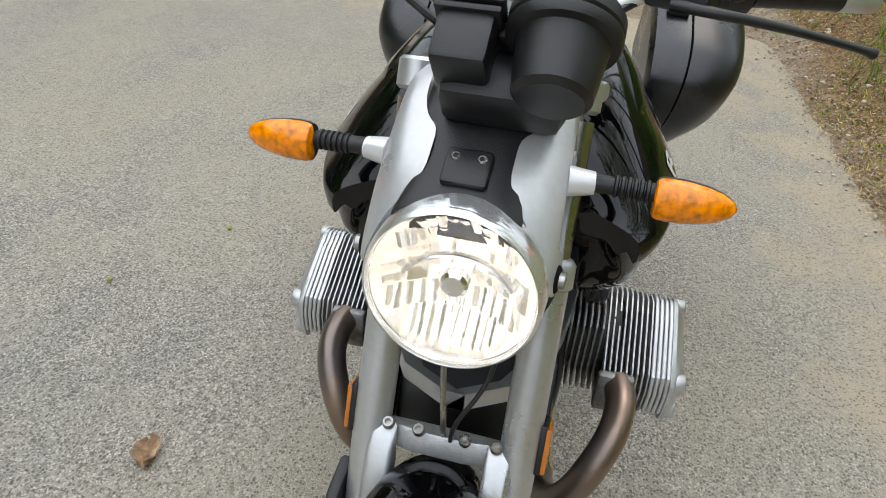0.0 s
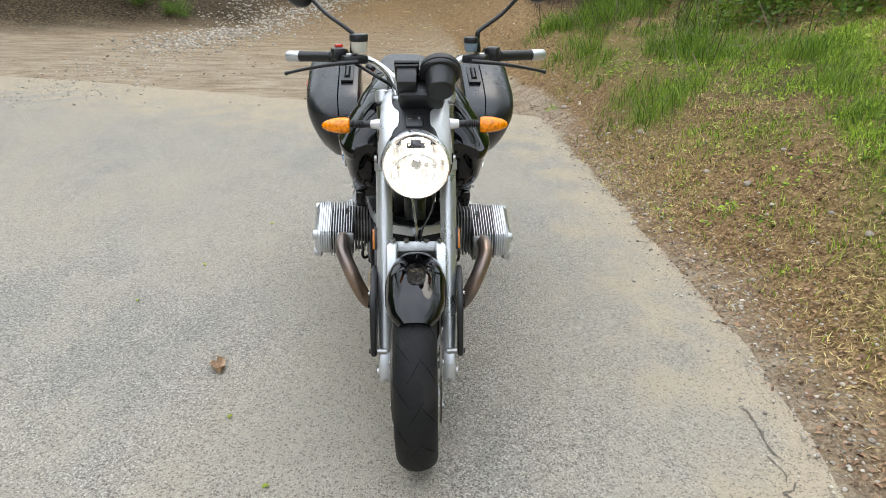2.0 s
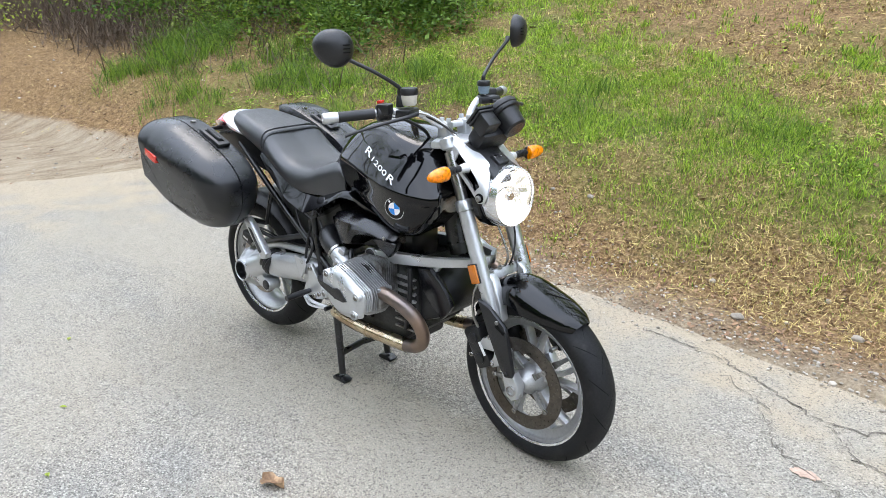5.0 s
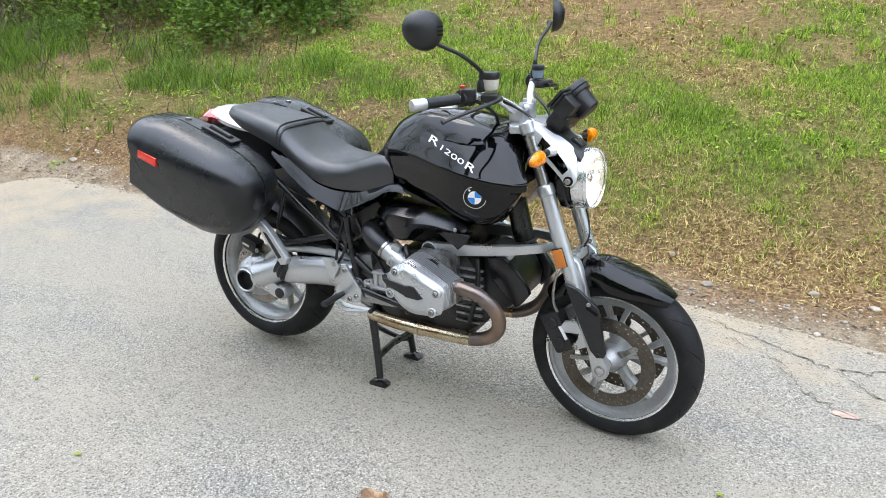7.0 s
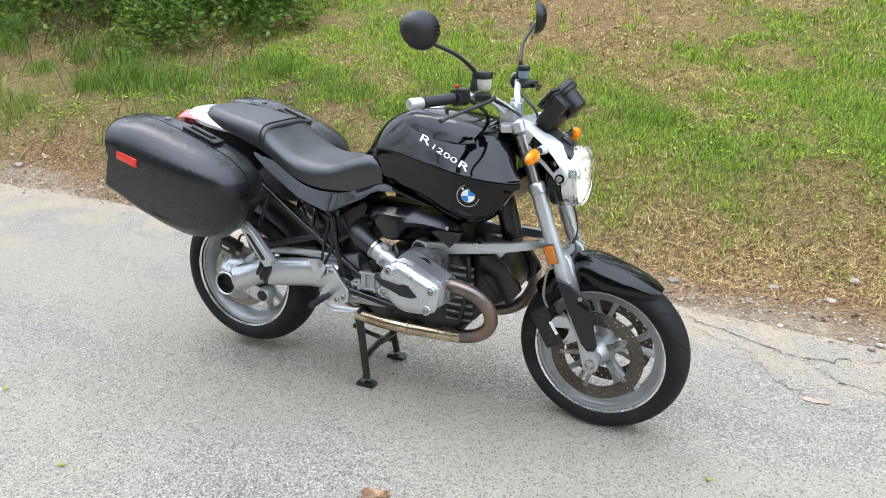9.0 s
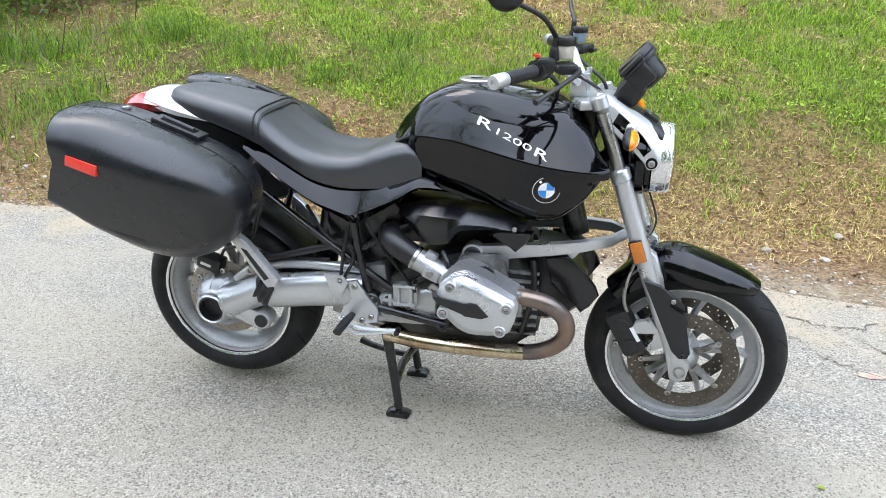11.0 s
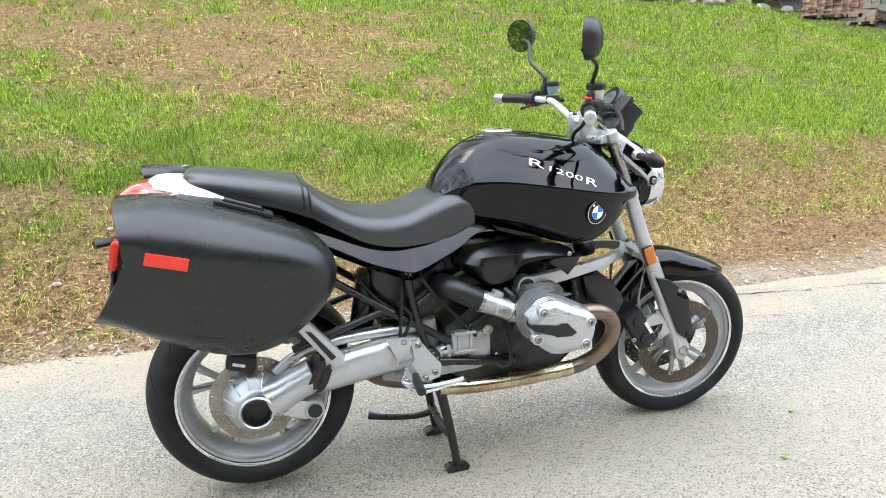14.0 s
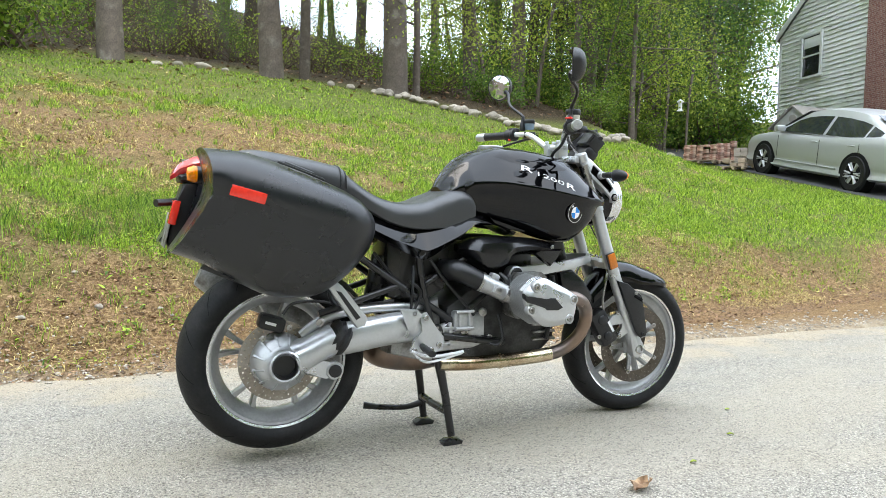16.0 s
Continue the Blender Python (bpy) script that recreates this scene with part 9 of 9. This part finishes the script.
def ring_body(x, top, w, low=0.24):
    half = [(0, top), (0.55 * w, top - 0.004), (0.86 * w, top - 0.03), (0.965 * w, top - 0.10), (w, top - 0.22), (0.995 * w, 0.52), (0.965 * w, 0.38), (0.94 * w, low), (0, low)]
    sm = spline(half, 3)
    return [(x, y, z) for y, z in sm] + [(x, -y, z) for y, z in sm[-2:0:-1]]


b = BM()
BODY = [(-2.44, 0.80, 0.70, 0.42), (-2.41, 0.93, 0.76, 0.32), (-2.30, 1.01, 0.82, 0.26), (-2.0, 1.035, 0.875, 0.24), (-1.4, 1.01, 0.905, 0.2), (-0.6, 0.97, 0.91, 0.19), (0.4, 0.95, 0.91, 0.19), (1.0, 0.945, 0.905, 0.2), (1.5, 0.90, 0.89, 0.22), (1.95, 0.83, 0.85, 0.22), (2.2, 0.76, 0.78, 0.24), (2.32, 0.66, 0.66, 0.3), (2.35, 0.58, 0.55, 0.36)]
loft(b, [ring_body(*s) for s in spline(BODY, 3)])
part("body", b, M["car"], car, "", 40)
b = BM()
TOP = [(-2.05, 1.03, 0.70), (-1.72, 1.16, 0.67), (-1.35, 1.33, 0.63), (-0.95, 1.435, 0.60), (-0.4, 1.47, 0.60), (0.1, 1.455, 0.60), (0.45, 1.39, 0.62), (0.85, 1.19, 0.69), (1.2, 0.98, 0.76)]
rows = []
for x, z, w in spline(TOP, 3):
    half = [(0, z), (0.6 * w, z - 0.012), (0.9 * w, z - 0.05), (w, z - 0.10 * (z - 0.9) / 0.5 - 0.03), (0.835, 0.93), (0, 0.93)]
    rows.append([(x, y, q) for y, q in half] + [(x, -y, q) for y, q in half[-2:0:-1]])
loft(b, rows)
part("cabin", b, M["car"], car, "", 40)
for sy in (1, -1):
    def side(x, t):
        """A place on the cabin's flank, t from the sill up to the roof rail."""
        z = float(np.interp(x, [a for a, _, _ in TOP], [q for _, q, _ in TOP]))
        w = float(np.interp(x, [a for a, _, _ in TOP], [q for _, _, q in TOP]))
        zt = z - 0.10 * (z - 0.9) / 0.5 - 0.03
        return (x, sy * (0.835 + (w - 0.835) * t + 0.006), 0.93 + (zt - 0.93) * t)
    for name, xs in (("front_window", (0.92, 0.62, 0.35, 0.0, -0.32)), ("rear_window", (-0.40, -0.75, -1.10, -1.38)), ("quarter_window", (-1.43, -1.6, -1.72))):
        b = BM()
        loft(b, [[side(x, 0.04), side(x, 0.5), side(x, 0.93 if x < 0.85 else 0.4)] for x in xs], closed=False, caps=False)
        thicken(b, 0.006)
        part(name, b, M["dark_glass"], car)
    for x in (0.93, -0.36, -1.42):
        b = BM()
        tube(b, [(x, sy * 0.913, 0.85), (x - 0.01, sy * 0.914, 0.6), (x, sy * 0.90, 0.34)], 0.004, 6)
        part("door_gap", b, M["groove"], car)
    for x in (-0.22, -1.22):
        b = BM()
        tube(b, [(x - 0.09, sy * 0.905, 0.80), (x, sy * 0.925, 0.805), (x + 0.09, sy * 0.905, 0.80)], 0.014, 8, 4)
        part("door_handle", b, M["car"], car)
    b = BM()
    box(b, (0.78, sy * 0.99, 1.0), (0.12, 0.2, 0.13), 0.04)
    part("door_mirror", b, M["car"], car)
    b = BM()
    tube(b, [(0.95, sy * 0.918, 0.36), (-0.9, sy * 0.918, 0.36)], 0.014, 8)
    part("sill_trim", b, M["car"], car)
    b = BM()
    box(b, (-2.30, sy * 0.70, 0.86), (0.24, 0.22, 0.16), 0.03)
    part("tail_lamp", b, M["red_lens"], car, "red tail lamp")
    b = BM()
    box(b, (2.08, sy * 0.62, 0.68), (0.3, 0.26, 0.14), 0.04)
    part("head_lamp", b, M["chrome"], car)
    for x in (-1.375, 1.375):
        b = BM()
        lathe(b, [(0.37, -0.2), (0.37, 0.0), (0.355, 0.006), (0, 0.0)], (x, sy * 0.905, 0.335), (0, sy, 0), 32)
        part("wheel_arch", b, M["groove"], car)
        wh = empty("wheel", Matrix.Translation((x, sy * 0.82, 0.325)), car)
        b = BM()
        lathe_closed(b, [(0.21, -0.09), (0.30, -0.105), (0.322, -0.08), (0.325, 0.0), (0.322, 0.08), (0.30, 0.105), (0.21, 0.1)], axis=(0, 1, 0), seg=36)
        part("tyre", b, M["rubber"], wh)
        b = BM()
        lathe(b, [(0.215, 0.02), (0.215, 0.1), (0.2, 0.1), (0.185, 0.06), (0.0, 0.055)], axis=(0, sy, 0), seg=32)
        part("rim", b, M["engine_dark"], wh)
        for k in range(6):
            b = BM()
            a = 2 * math.pi * k / 6
            for t in (-0.12, 0.12):
                tube(b, [(0.05 * math.cos(a), sy * 0.085, 0.05 * math.sin(a)), (0.2 * math.cos(a + t), sy * 0.098, 0.2 * math.sin(a + t))], [0.038, 0.024], 6, flat=0.5)
            part("spoke", b, M["alloy"], wh)
b = BM()
loft(b, [[(x, y, z + 0.012) for y in (-w, 0, w)] for x, z, w in ((0.50, 1.37, 0.55), (0.85, 1.195, 0.60), (1.12, 1.03, 0.66))], closed=False, caps=False)
thicken(b, 0.006)
part("windscreen", b, M["dark_glass"], car)
b = BM()
loft(b, [[(x, y, z + 0.012) for y in (-w, 0, w)] for x, z, w in ((-1.30, 1.35, 0.52), (-1.7, 1.17, 0.56), (-1.98, 1.06, 0.6))], closed=False, caps=False)
thicken(b, 0.006)
part("rear_screen", b, M["dark_glass"], car)


# stacks of bricks and blocks on pallets
def brick_stack(az, d, cols, rows_, mat, seed, label):
    x, y = polar(az, d)
    r = random.Random(seed)
    root = tagged(empty("brick_stack", pose(x, y, float(land(x, y)), 0, 0, az - 90 + r.uniform(-12, 12)) @ Matrix.Scale(0.66, 4)), label, "brick stack", "stacks beside the driveway")
    b = BM()
    for k in range(5):
        box(b, (0, -0.4 + 0.2 * k, 0.11), (cols * 0.23 + 0.1, 0.1, 0.02), 0.003)
    for k in (-1, 0, 1):
        box(b, (k * cols * 0.1, 0, 0.05), (0.08, 0.9, 0.09), 0.003)
    part("pallet", b, M["wood"], root, "weathered wooden pallet")
    bb = BM()
    box(bb, (0, 0, 0), (0.215, 0.4, 0.075 if mat == "brick" else 0.15), 0.006, seg=1)
    first = None
    for j in range(rows_):
        for i in range(cols):
            if j > rows_ - 3 and r.random() < 0.35:
                continue
            at = Matrix.Translation(((i - cols / 2 + 0.5) * 0.228 + r.uniform(-0.015, 0.015), r.uniform(-0.04, 0.04), 0.16 + (0.08 if mat == "brick" else 0.158) * j)) @ Euler((0, 0, r.uniform(-0.06, 0.06))).to_matrix().to_4x4()
            if first is None:
                first = part("brick", bb, M[mat], root, "", 38, at)
            else:
                o = new("brick", first.data)
                o.parent = root
                o.matrix_basis = at


brick_stack(45.5, 18.2, 5, 7, "brick", 1, "tall stack of reddish bricks on a pallet")
brick_stack(43.7, 18.6, 3, 9, "brick", 2, "stack of old bricks on a pallet")
brick_stack(42.4, 17.8, 3, 4, "block", 3, "low stack of grey blocks on a pallet")
brick_stack(43.1, 17.2, 3, 2, "wood", 4, "small pile of old boards beside the stacks")
# thin pole with a hanging feeder near the stacks
x, y = polar(46.6, 19.5)
pole = tagged(empty("feeder_pole", pose(x, y, float(land(x, y)))), "thin grey pole with a small hanging bird feeder", "bird feeder")
b = BM()
tube(b, [(0, 0, -0.2), (0.05, 0, 1.4), (0.2, 0, 2.4)], 0.03, 8, 4)
part("post", b, M["bark"], pole)
b = BM()
lathe(b, [(0.0, 0.0), (0.09, 0.01), (0.05, 0.05), (0.05, 0.22), (0.1, 0.24), (0.0, 0.32)], (-0.22, 0, 1.2), (0, 0, 1), 14)
part("feeder", b, M["trim_white"], pole)
